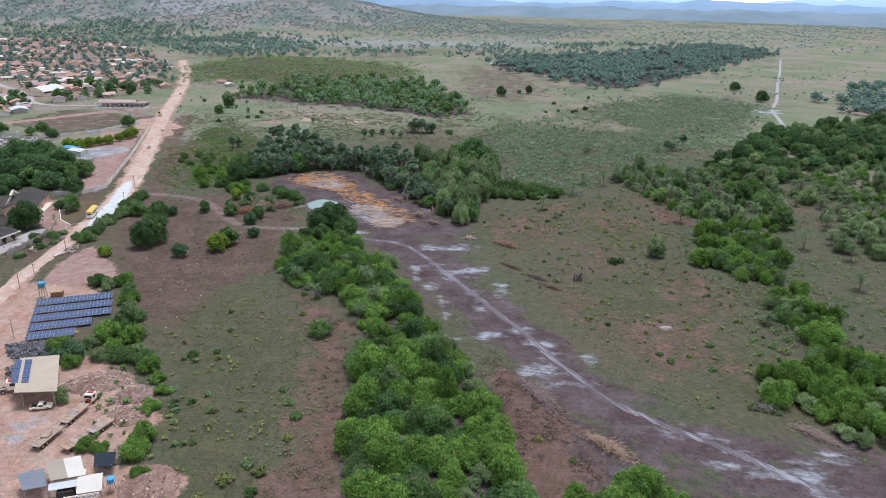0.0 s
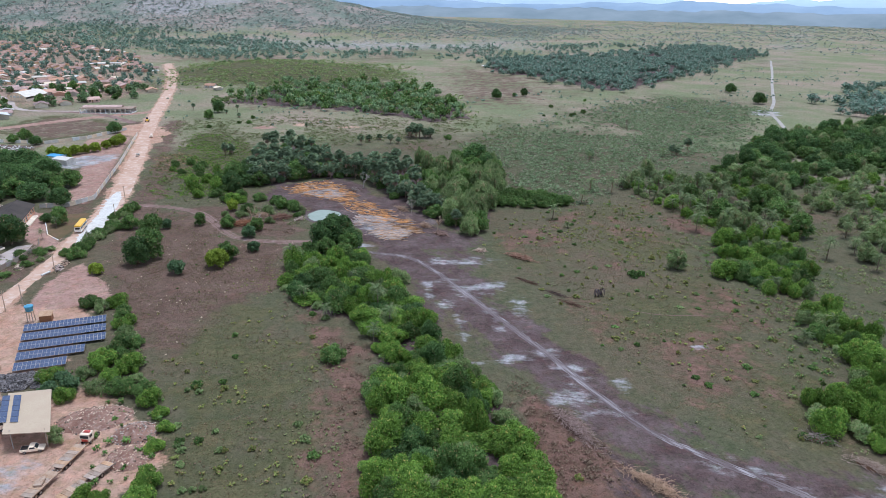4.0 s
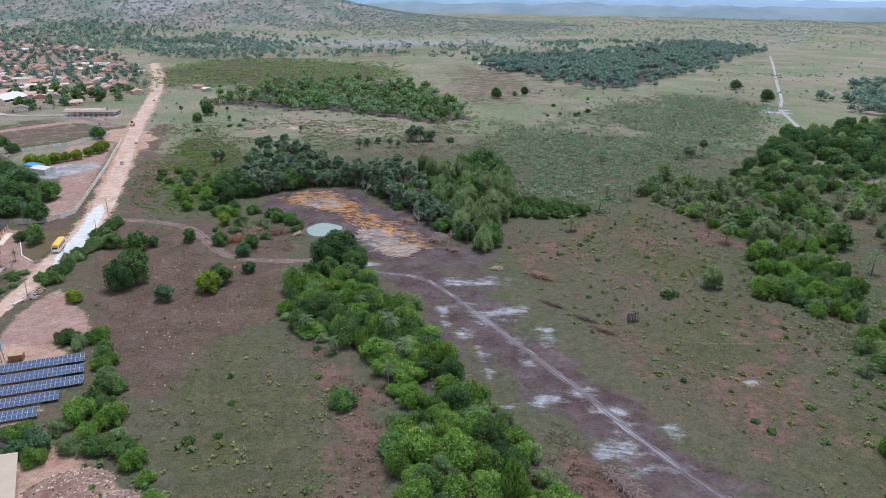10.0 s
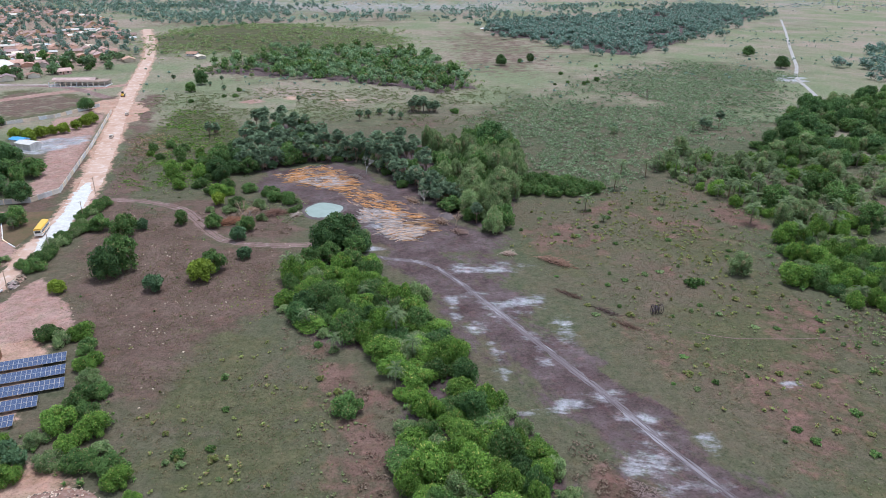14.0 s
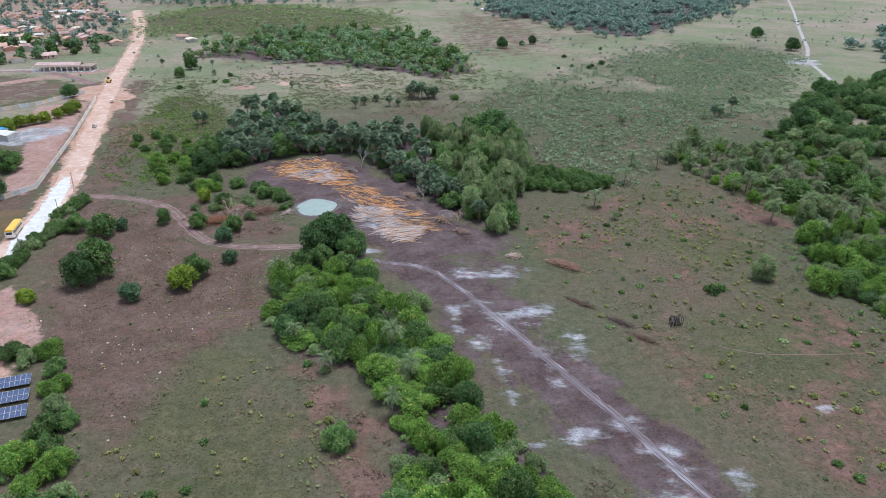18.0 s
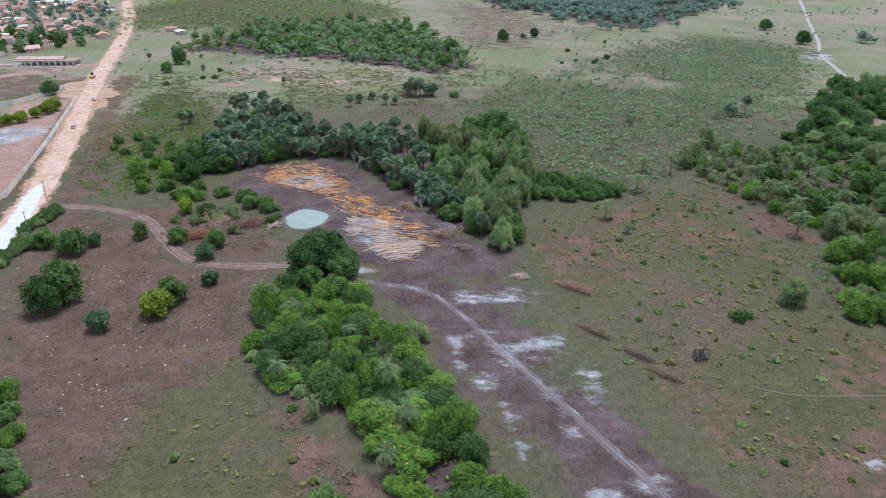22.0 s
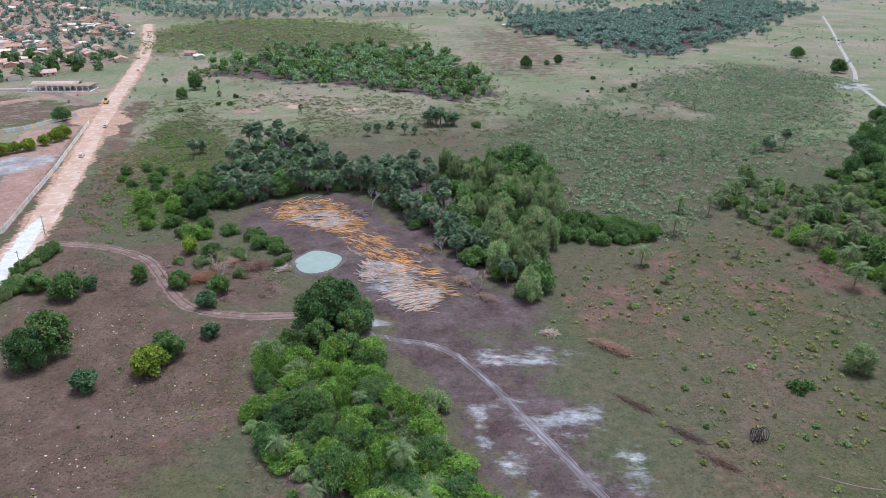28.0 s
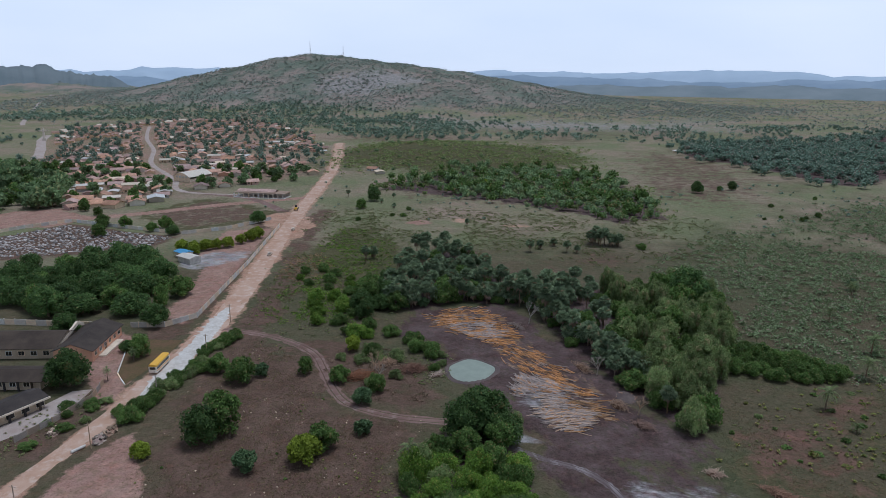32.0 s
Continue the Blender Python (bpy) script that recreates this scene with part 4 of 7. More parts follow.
bushes_dark = Kind([tree_maker("shady_shrub", "deep green dense shrub of the thicket", "bush", 25 + k, LEAF_DARK, 3.6, 4.6 + 0.6 * k, 0.1, 10, 3400, 0.25, slim=0.42, group="bushes of the thicket", lump=1.1) for k in range(3)], 14)
bushes_olive = Kind([tree_maker("olive_shrub", "airy olive green shrub", "bush", 30 + k, LEAF_OLIVE, 3.2, 3.6 + 0.5 * k, 0.1, 10, 2500, 0.24, slim=0.33, droop=0.1, lump=1.1) for k in range(3)], 3)
trees_dark = Kind([tree_maker("broad_tree", "broad dark green tree with a dense round crown", "tree", 40 + k, LEAF_DARK, 6.0, 10.0 + k, 1.4, 20, 3800, 0.36, stem=0.35) for k in range(4)], 4)
trees_mid = Kind([tree_maker("leafy_tree", "green broadleaf tree with an uneven crown", "tree", 50 + k, LEAF_MID, 4.8, 8.0 + k, 1.0, 17, 3200, 0.34, stem=0.26) for k in range(4)], 5)
trees_olive = Kind([tree_maker("olive_tree", "tall soft olive green tree with feathery foliage", "tree", 60 + k, LEAF_OLIVE, 4.0, 9.0 + k, 0.6, 17, 4200, 0.27, slim=0.36, stem=0.24, droop=0.1, flat=1.1, lump=1.15) for k in range(3)], 6)
trees_bright = Kind([tree_maker("bright_tree", "round bright yellow-green tree", "tree", 70 + k, LEAF_YELLOW, 4.2, 7.0, 0.9, 14, 2000, 0.38, stem=0.25) for k in range(2)], 7)
trees_bluish = Kind([tree_maker("grey_green_tree", "small compact blue-green tree", "tree", 80 + k, LEAF_BLUISH, 3.0, 5.2, 0.6, 12, 1600, 0.34, stem=0.2) for k in range(2)], 8)
palms_fan = Kind([fan_palm(90 + k, 3.6 + 1.15 * k, 5.0) for k in range(6)], 9)
palms_feather = Kind([feather_palm(100 + k, 3.6 + 1.6 * k, 3.9, 18) for k in range(3)], 10)
palms_near = Kind([feather_palm(110 + k, 5.6 + 1.6 * k, 3.7, 15, True) for k in range(2)], 11)
shrubs = Kind([tree_maker("small_shrub", "low green shrub in the pasture", "shrub", 120 + k, LEAF_TUSSOCK if k == 0 else LEAF_MID if k == 1 else LEAF_OLIVE, 1.1, 1.1, 0.0, 7, 420, 0.15, stem=0.05, group="shrubs in the pasture") for k in range(3)], 12)

rnd = random.Random(5)
TALL_HEAD = [(-20, 255), (-22, 235), (-14, 222), (4, 228), (0, 248), (-8, 256)]
for k, (x, y) in enumerate(scatter(THICKET, 3.7, 3)):
    if area_distance(np.array([x]), np.array([y]), TALL_HEAD)[0] < 0:
        continue
    pick = rnd.random()
    kind = bushes_bright if pick < 0.56 else bushes_mid if pick < 0.74 else bushes_dark if pick < 0.86 else bushes_olive
    if noise.noise((x * 0.13, y * 0.13, 7.0)) < -0.43:
        continue
    kind.put(x, y, rnd.uniform(0.6, 1.12), tall=rnd.uniform(0.5, 1.4))
for x, y, s, kind in ((-8, 243, 1.15, trees_dark), (-13, 240, 0.85, trees_dark), (-3, 239, 0.8, trees_dark), (-4, 236, 0.8, trees_mid), (-12, 232, 0.85, trees_mid), (-18, 229, 0.75, trees_mid), (-5, 226, 0.75, trees_mid), (-12, 251, 0.7, trees_mid), (0, 244, 0.55, trees_olive)):
    kind.put(x, y, s)
palms_near.put(-24, 222, 0.9)
palms_near.put(6, 183, 0.95)
palms_near.put(9, 172, 0.8)
for x, y, s in [(-17, 190, 0.7), (-10, 178, 0.65), (4, 160, 0.7), (14, 190, 0.6), (22, 140, 0.6), (-2, 205, 0.7)]:
    palms_near.put(x, y, s)
bushes_olive.put(13.5, 203, 1.1, tall=1.5, label="tall feathery olive bush at the edge of the dark soil")
bushes_mid.put(-7, 153, 1.0, label="single rounded bush standing apart in the grass")
# single trees of the brown field
for x, y, s, kind, text in ((-75, 234, 1.05, trees_mid, ""), (-78, 229, 0.8, trees_dark, ""), (-62, 218, 1.0, trees_bluish, ""), (-50, 224, 1.0, trees_bright, ""), (-47, 229, 0.8, trees_mid, ""), (-39, 238, 0.8, trees_bluish, ""),
                            (-43, 254, 0.95, trees_bluish, ""), (-82, 263, 0.9, trees_mid, ""), (-78, 268, 0.8, trees_bluish, ""), (-92, 268, 0.7, trees_mid, ""), (-65, 271, 0.5, trees_mid, "slender young tree with thin foliage"),
                            (-53, 267, 0.65, trees_mid, ""), (-89, 220, 0.6, trees_bright, "")):
    kind.put(x, y, s, label=text)
# hedge along the road and round the yard
for x, y in [(-101, 288), (-102, 280), (-101, 272), (-99, 265), (-101, 256), (-100, 248), (-98, 296), (-105, 239), (-102, 243), (-103, 236), (-104, 254), (-103, 262), (-97, 268), (-102, 284)]:
    (bushes_mid if rnd.random() < 0.6 else bushes_olive).put(x + rnd.uniform(-1, 1), y, rnd.uniform(0.6, 0.9))
for x, y in [(-78, 190), (-70, 186), (-67, 178), (-65, 171), (-64, 164), (-62, 158), (-58, 152), (-66, 155), (-62, 148), (-55, 146), (-52, 140), (-49, 136), (-58, 142), (-64, 143), (-69, 150), (-72, 146), (-76, 148), (-70, 140), (-82, 193), (-74, 193), (-61, 166)]:
    (bushes_olive if rnd.random() < 0.4 else bushes_bright if rnd.random() < 0.5 else bushes_mid).put(x, y, rnd.uniform(0.6, 0.95))
for x, y, s in [(-42, 107, 0.8), (-42, 101, 0.7), (-44, 118, 0.55), (-50, 103, 0.5), (-43, 125, 0.5), (-46, 131, 0.5), (-39, 94, 0.5), (-53, 104, 0.45)]:
    bushes_bright.put(x, y, s)
for x, y in [(-73, 147), (-70, 144), (-74, 142)]:
    trees_bluish.put(x, y, 0.75)
trees_olive.put(-65.5, 123, 0.42, label="sparse roadside tree beside the canopy")
# palm grove and the belt of trees behind the felled logs
for x, y in scatter(GROVE, 4.6, 7):
    (palms_fan if rnd.random() < 0.93 else trees_mid).put(x, y, rnd.uniform(0.75, 1.15))
for x, y in scatter([(-60, 315), (-66, 350), (-58, 372), (-52, 340), (-46, 330)], 6, 8):
    (trees_dark if rnd.random() < 0.5 else trees_mid).put(x, y, rnd.uniform(0.6, 0.9))
for x, y in scatter(BELT, 5.4, 9):
    edge = (x - 14) * 0.6 + (y - 300) * -0.2
    pick = rnd.random()
    west = x < 34
    kind = (palms_fan if pick < 0.78 else trees_mid if pick < 0.92 else trees_olive) if west else (trees_olive if pick < 0.55 else trees_mid if pick < 0.95 else palms_fan)
    kind.put(x, y, rnd.uniform(0.6, 1.05), tall=rnd.uniform(0.65, 1.05) * (1.25 if kind is trees_olive else 1.0))
for x, y, s, kind in ((66, 353, 1.35, trees_dark), (62, 346, 1.2, trees_mid), (52, 275, 1.1, trees_olive), (47, 264, 1.0, trees_olive), (56, 290, 1.15, trees_olive), (45, 252, 0.75, trees_mid), (50, 262, 0.85, trees_olive)):
    kind.put(x, y, s)
for x, y in scatter([(60, 298), (70, 286), (98, 284), (101, 292), (86, 299), (72, 312)], 4.2, 10):
    bushes_mid.put(x, y, rnd.uniform(0.7, 1.0))
for x, y in [(-44, 333), (-39, 337), (-33, 341), (-26, 345), (-18, 346), (-10, 345), (-3, 346), (4, 340), (9, 332), (14, 324), (18, 316), (23, 306), (27, 297), (32, 286), (36, 276), (40, 268), (-49, 334), (-1, 351), (6, 349)]:
    (bushes_mid if rnd.random() < 0.5 else trees_bluish).put(x + rnd.uniform(-1.5, 1.5), y + rnd.uniform(0, 3), rnd.uniform(0.55, 0.85))
for x, y in scatter(GROVE, 15, 70) + scatter(BELT, 12, 71):
    bushes_mid.put(x, y, rnd.uniform(0.6, 0.95))
for k, (x, y) in enumerate(curve_points([(-52, 338), (-42, 339), (-30, 343), (-16, 347), (-4, 347), (6, 338), (12, 326), (19, 311), (26, 297), (33, 284), (40, 271)], 3.6)):
    palms_fan.put(x + rnd.uniform(-1.2, 1.2), y + rnd.uniform(0, 3), rnd.uniform(0.85, 1.2))
for x, y in scatter([(-8, 346), (0, 360), (16, 366), (22, 345), (14, 326), (4, 340)], 4.2, 76):
    palms_fan.put(x, y, rnd.uniform(0.85, 1.2))
# bushes west of the grove
for x, y in scatter([(-104, 372), (-92, 384), (-70, 365), (-62, 335), (-50, 312), (-40, 303), (-46, 285), (-58, 303), (-78, 312), (-84, 340)], 7.5, 11):
    (bushes_bright if rnd.random() < 0.3 else bushes_mid).put(x, y, rnd.uniform(0.5, 0.95))
for x, y, s, kind in ((-57, 303, 0.9, bushes_bright), (-36, 300, 1.0, bushes_mid), (-34, 293, 0.8, bushes_mid), (-28, 288, 0.65, bushes_mid), (-24, 283, 0.55, bushes_olive), (-41, 262, 0.6, trees_mid), (-50, 292, 0.7, bushes_olive), (-44, 284, 0.55, bushes_olive)):
    kind.put(x, y, s)
for x, y, s, kind in ((-55, 291, 0.75, trees_bright), (-47, 288, 0.95, bushes_olive), (-39, 285, 0.85, bushes_olive), (-50, 281, 0.8, bushes_olive), (-37, 272, 0.7, bushes_olive), (-57, 283, 0.6, bushes_olive), (-43, 266, 0.75, bushes_olive), (-29, 292, 0.75, bushes_mid), (-25, 289, 0.6, bushes_olive), (-26, 279, 0.45, bushes_mid)):
    kind.put(x, y, s)
# lone palms beyond the grove
for x, y, s in [(3, 429, 0.8), (8, 436, 0.7), (15, 443, 0.7), (22, 431, 0.75), (26, 430, 0.6), (-76, 396, 0.75)] + [(36 + 3.2 * (k % 5), 446 + 4 * (k // 5), 0.9) for k in range(12)]:
    palms_fan.put(x + rnd.uniform(-1, 1), y, s)
for x, y, s in [(61, 443, 0.8)]:
    bushes_mid.put(x, y, s)
# right-hand woods
for x, y in scatter([(134, 322), (163, 345), (187, 325), (213, 346), (218, 307), (200, 266), (178, 230), (150, 240), (146, 262), (140, 290)], 4.9, 12):
    if noise.noise((x * 0.07, y * 0.07, 4.0)) < -0.5:
        continue
    pick = rnd.random()
    if pick >= 0.3 and pick < 0.55:
        palms_feather.put(x, y, rnd.uniform(0.65, 1.0))
        continue
    (trees_olive if pick < 0.2 else trees_mid if pick < 0.3 else bushes_olive if pick < 0.78 else bushes_bright).put(x, y, rnd.uniform(0.5, 0.95))
STRIPS = ([(134, 214), (145, 231), (172, 240), (160, 200), (146, 177), (136, 182), (128, 198)], [(134, 165), (146, 167), (147, 148), (138, 137), (143, 124), (150, 112), (138, 90), (124, 84), (114, 92), (112, 103), (104, 110), (108, 120), (122, 123), (132, 135), (131, 149)])
for k, strip in enumerate(STRIPS):
    for x, y in scatter(strip, 3.9, 13 + k):
        pick = rnd.random()
        (bushes_bright if pick < 0.72 else bushes_mid if pick < 0.82 else bushes_dark if pick < 0.86 else bushes_olive).put(x, y, rnd.uniform(0.5, 1.05), tall=rnd.uniform(0.55, 1.3))
for x, y in [(150, 232), (158, 224), (163, 210), (139, 186), (146, 196), (126, 150), (140, 157), (165, 236)]:
    palms_feather.put(x, y, rnd.uniform(0.5, 0.75))
for x, y, s in [(60, 80, 1.05), (56, 77, 0.9), (65, 77, 0.85), (47, 79, 0.8), (51, 75, 0.9)]:
    bushes_bright.put(x, y, s)
WOOD = [(266, 423), (288, 437), (340, 452), (420, 486), (430, 440), (330, 350), (296, 326), (261, 330), (226, 308), (219, 314), (200, 318), (202, 347), (238, 376)]
for x, y in scatter(WOOD, 6.2, 15):
    open_spot = noise.noise((x * 0.035, y * 0.035, 3.0))
    if open_spot < -0.3:
        continue
    pick = rnd.random() + 0.4 * open_spot
    (bushes_mid if pick < 0.15 else trees_olive if pick < 0.38 else trees_mid if pick < 0.72 else trees_dark).put(x, y, rnd.uniform(0.5, 1.2), tall=rnd.uniform(0.5, 1.1))
for x, y in scatter([(230, 312), (257, 323), (295, 322), (340, 260), (300, 200), (196, 190), (186, 197), (188, 218), (212, 252), (205, 265)], 5.4, 16):
    if noise.noise((x * 0.06, y * 0.06, 9.0)) < -0.45:
        continue
    pick = rnd.random()
    if pick < 0.5:
        palms_feather.put(x, y, rnd.uniform(0.65, 1.0))
        continue
    (trees_olive if pick < 0.7 else bushes_olive if pick < 0.82 else bushes_bright).put(x, y, rnd.uniform(0.55, 1.0))
for x, y in scatter([(330, 350), (430, 440), (560, 480), (620, 380), (420, 280), (350, 270)], 13, 72):
    (trees_olive if rnd.random() < 0.4 else trees_mid).put(x, y, rnd.uniform(0.6, 1.2))
trees_olive.put(114, 207, 0.85, tall=0.7, label="round airy shrub tree at the pasture's edge")
for x, y, s in [(85, 268, 0.75), (105, 290, 0.8), (116, 311, 0.8), (126, 307, 0.75), (134, 313, 0.7), (139, 305, 0.8), (152, 293, 0.9), (159, 273, 0.95), (141, 247, 0.95), (155, 249, 0.85), (176, 212, 0.8), (172, 173, 0.8), (149, 270, 0.9), (149, 261, 0.9), (156, 250, 0.9), (171, 265, 0.9), (137, 318, 0.8), (150, 330, 0.8)]:
    palms_near.put(x, y, s * 1.2)
for x, y, s in [(191, 206, 0.8), (137, 376, 0.8), (186, 384, 0.8), (118, 271, 0.5), (88, 256, 0.5), (114, 340, 0.7)]:
    palms_feather.put(x, y, s)
for x, y, s in [(369, 590, 1.0), (381, 664, 0.9), (130, 626, 0.8), (150, 640, 0.4)]:
    trees_dark.put(x, y, s)
for x, y, s, kind in ((-108, 556, 0.8, trees_dark), (-110, 527, 0.75, trees_mid), (-94, 558, 0.5, palms_fan), (-89, 533, 0.6, palms_fan), (-78, 527, 0.55, bushes_mid), (-101, 548, 0.5, palms_fan), (-85, 507, 0.5, bushes_mid), (-78, 506, 0.5, bushes_mid), (-130, 568, 0.6, palms_fan), (-103, 490, 0.45, bushes_mid), (-35, 488, 0.55, palms_fan), (-33, 622, 1.0, trees_bright), (-74, 404, 0.9, palms_fan), (-77, 402, 0.7, palms_fan),
                      (140, 384, 0.9, palms_fan), (192, 384, 0.9, palms_fan), (196, 386, 0.75, palms_fan), (203, 387, 0.9, palms_fan), (172, 528, 0.5, bushes_mid), (187, 543, 0.6, bushes_mid), (162, 537, 0.4, bushes_mid), (177, 536, 0.4, bushes_mid), (150, 530, 0.35, bushes_mid), (160, 643, 0.6, trees_dark), (168, 575, 0.5, bushes_mid), (210, 610, 0.5, bushes_mid)):
    kind.put(x, y, s)
# mango trees by the school, and trees near the playing field
for x, y in scatter([(-206, 318), (-222, 348), (-196, 372), (-178, 372), (-148, 352), (-138, 336), (-138, 314), (-160, 310), (-180, 304)], 8.5, 17):
    (trees_dark if rnd.random() < 0.7 else trees_mid).put(x, y, rnd.uniform(0.7, 1.3), tall=rnd.uniform(0.75, 1.1), group="mango trees behind the school")
for x, y, s in [(-158, 290, 0.75), (-132, 303, 0.8), (-131, 253, 1.0), (-129, 280, 0.4), (-162, 475, 0.8), (-197, 438, 0.6)]:
    trees_dark.put(x, y, s)
for x, y in [(-174, 404), (-168, 405), (-163, 408), (-159, 412), (-155, 416), (-151, 424), (-148, 430), (-166, 400), (-147, 437)]:
    trees_bright.put(x, y, rnd.uniform(0.75, 0.95), label="small green tree in a planted row")
for x, y, s in [(-122, 272, 0.5), (-122, 258, 0.45)]:
    palms_near.put(x, y, s)
for x, y in [(-113, 234), (-116, 229), (-119, 220), (-115, 240), (-120, 236), (-122, 240), (-117, 243), (-122, 231), (-114, 245)]:
    (bushes_mid if rnd.random() < 0.5 else bushes_olive).put(x, y, rnd.uniform(0.4, 0.7), tall=rnd.uniform(0.3, 0.5))
for k, (x, y) in enumerate(curve_points([(-104, 237), (-102, 246), (-102, 258), (-100, 270), (-101, 282), (-99, 294)], 3.2)):
    (bushes_mid if k % 3 else bushes_olive).put(x + rnd.uniform(-1.2, 1.2), y, rnd.uniform(0.45, 0.8))
# shrubs in the pastures
for x, y in scatter([(48, 245), (60, 195), (64, 165), (84, 108), (118, 104), (126, 170), (124, 212), (140, 290), (100, 285), (66, 280)], 5.2, 18):
    if rnd.random() < 0.6 and noise.noise((x * 0.06, y * 0.06, 1.0)) > -0.25:
        shrubs.put(x, y, rnd.uniform(0.4, 1.35), tall=rnd.uniform(0.35, 1.0))
for x, y in [(-40, 142), (-39, 140), (-39, 119), (-38, 117), (-32, 123), (-35, 120), (-29, 116), (-23, 116), (-41, 126), (-34, 144), (-35, 169), (-29, 110), (-35, 104), (-31, 104), (-33, 157), (-42, 141), (-33, 141)]:
    shrubs.put(x, y, rnd.uniform(0.7, 1.4), tall=rnd.uniform(0.7, 1.2))
for x, y, s in [(-14, 124, 1.1), (-10, 112, 1.4), (-40, 143, 1.5), (-30, 116, 1.0), (-39, 120, 1.2), (-35, 170, 0.9), (-15, 93, 1.6), (-22, 91, 1.8), (-18, 96, 1.5), (-14, 181, 1.2), (-10, 178, 1.3), (96, 202, 2.2), (99, 203, 1.6), (88, 131, 1.1), (109, 217, 1.2), (72, 242, 1.2), (-44, 150, 0.8), (-31, 135, 0.6), (-37, 112, 1.0), (-33, 104, 0.9), (-12, 118, 1.3), (-11, 104, 1.2), (-16, 87, 1.4), (-26, 86, 1.3), (-20, 83, 1.5), (-9, 160, 1.1), (-13, 166, 1.0), (44, 100, 1.0), (50, 92, 0.9), (46, 112, 0.8)]:
    shrubs.put(x, y, s)
for x, y in scatter(BROWN, 8, 19):
    if rnd.random() < 0.3:
        shrubs.put(x, y, rnd.uniform(0.25, 0.5), tall=0.45, which=rnd.randrange(2))

# low growth that nobody could count
tufts = [tuft_proto(k) for k in range(5)]
PASTURE = [(48, 250), (60, 200), (62, 165), (82, 108), (118, 100), (150, 90), (150, 170), (128, 215), (150, 300), (66, 280)]
stuff("grass_tufts", "scattered dry and green grass tufts on the pasture", "grass", strew(BROWN, 7500, 30, 0.09) + strew(GREEN, 3600, 31, 0.07) + strew(PASTURE, 6500, 32, 0.06), tufts, TUFT, 1, 0.3, 1.0, 0.7)
low = [cloud_proto(200 + k, 1.0, 1.0, 2, 26, 0.22) for k in range(4)]
mat_low = [cloud_proto(205 + k, 1.5, 0.8, 4, 22, 0.3, core=False) for k in range(4)]
stuff("scrub", "low green scrub over the plain", "scrub", strew([(60, 400), (60, 300), (110, 285), (150, 330), (250, 400), (360, 560), (300, 640), (200, 560), (120, 480)], 8500, 40, 0.02, -0.3), mat_low, LEAF_PLAIN, 2, 0.4, 2.0, 0.8)
stuff("plain_shrubs", "scattered green shrubs over the scrubby plain", "shrubs", strew([(70, 390), (90, 330), (180, 340), (260, 430), (360, 580), (300, 640), (180, 560), (110, 470)], 620, 79, 0.03, -0.1), low, LEAF_PLAIN, 15, 0.8, 2.6, 0.9)
stuff("open_growth", "patchy weeds round the right-hand bushes", "scrub", strew([(104, 112), (118, 160), (120, 190), (134, 290), (230, 300), (260, 200), (170, 80), (120, 86)], 2600, 57, 0.05, 0.0), mat_low, LEAF_SCRUB, 11, 0.3, 1.1)
stuff("marsh_growth", "low green growth on the damp field", "scrub", [p for p in strew(MARSH, 4200, 42, 0.03) if line_distance(np.array([p[0]]), np.array([p[1]]), ROAD)[0] > 9], mat_low, LEAF_SCRUB, 3, 0.4, 1.4, 0.7)
stuff("bright_growth", "vivid green weeds on damp ground beside the road", "scrub", strew([(-121, 413), (-110, 412), (-108, 470), (-83, 463), (-60, 410), (-60, 368), (-76, 355), (-91, 376)], 700, 73, 0.05, -0.2) + strew([(-96, 310), (-104, 340), (-92, 376), (-66, 350), (-58, 316)], 500, 74, 0.07, -0.1), mat_low, LEAF_BRIGHT, 13, 0.35, 1.2, 0.7)
stuff("pasture_growth", "low weeds in the pastures", "scrub", strew(PASTURE, 600, 47, 0.05, 0.12) + strew([(-60, 300), (-104, 305), (-120, 380), (-80, 380), (-50, 320)], 420, 48, 0.07) + strew([(-16, 180), (-4, 160), (-2, 100), (-6, 60), (-18, 60), (-16, 120)], 320, 77, 0.07, -0.1) + strew([(-30, 268), (-20, 266), (-22, 292), (-34, 298), (-38, 285)], 130, 78, 0.1, -0.3) + strew([(-134, 214), (-113, 214), (-113, 250), (-126, 250)], 160, 49, 0.1, -0.5), low, LEAF_SCRUB, 7, 0.25, 0.75, 0.7)
stuff("pasture_tussocks", "yellow-green tussocks dotted over the pasture", "tussocks", strew(PASTURE, 520, 82, 0.05, 0.1) + strew(GREEN, 160, 83, 0.06, 0.0) + strew([(60, 245), (90, 285), (135, 290), (122, 210), (90, 200)], 330, 84, 0.05, 0.0), low, LEAF_TUSSOCK, 18, 0.25, 1.15, 0.75)
stuff("dry_undergrowth", "brown dead undergrowth along the thicket's rim", "undergrowth", strew([(-30, 205), (-18, 172), (-2, 150), (-12, 120), (-14, 60), (0, 60), (4, 150), (-12, 185), (-22, 210)], 420, 85, 0.08, -0.2) + strew([(30, 120), (36, 90), (56, 60), (60, 80), (50, 120), (40, 140)], 320, 86, 0.08, -0.2) + strew([(112, 200), (126, 160), (132, 120), (150, 120), (150, 230), (175, 260), (140, 290), (128, 240)], 500, 87, 0.06, -0.1) + strew([(-60, 262), (-22, 256), (-24, 282), (-48, 296), (-62, 286)], 160, 88, 0.1, -0.1), mat_low, LEAF_DRY, 19, 0.3, 0.95, 0.8)
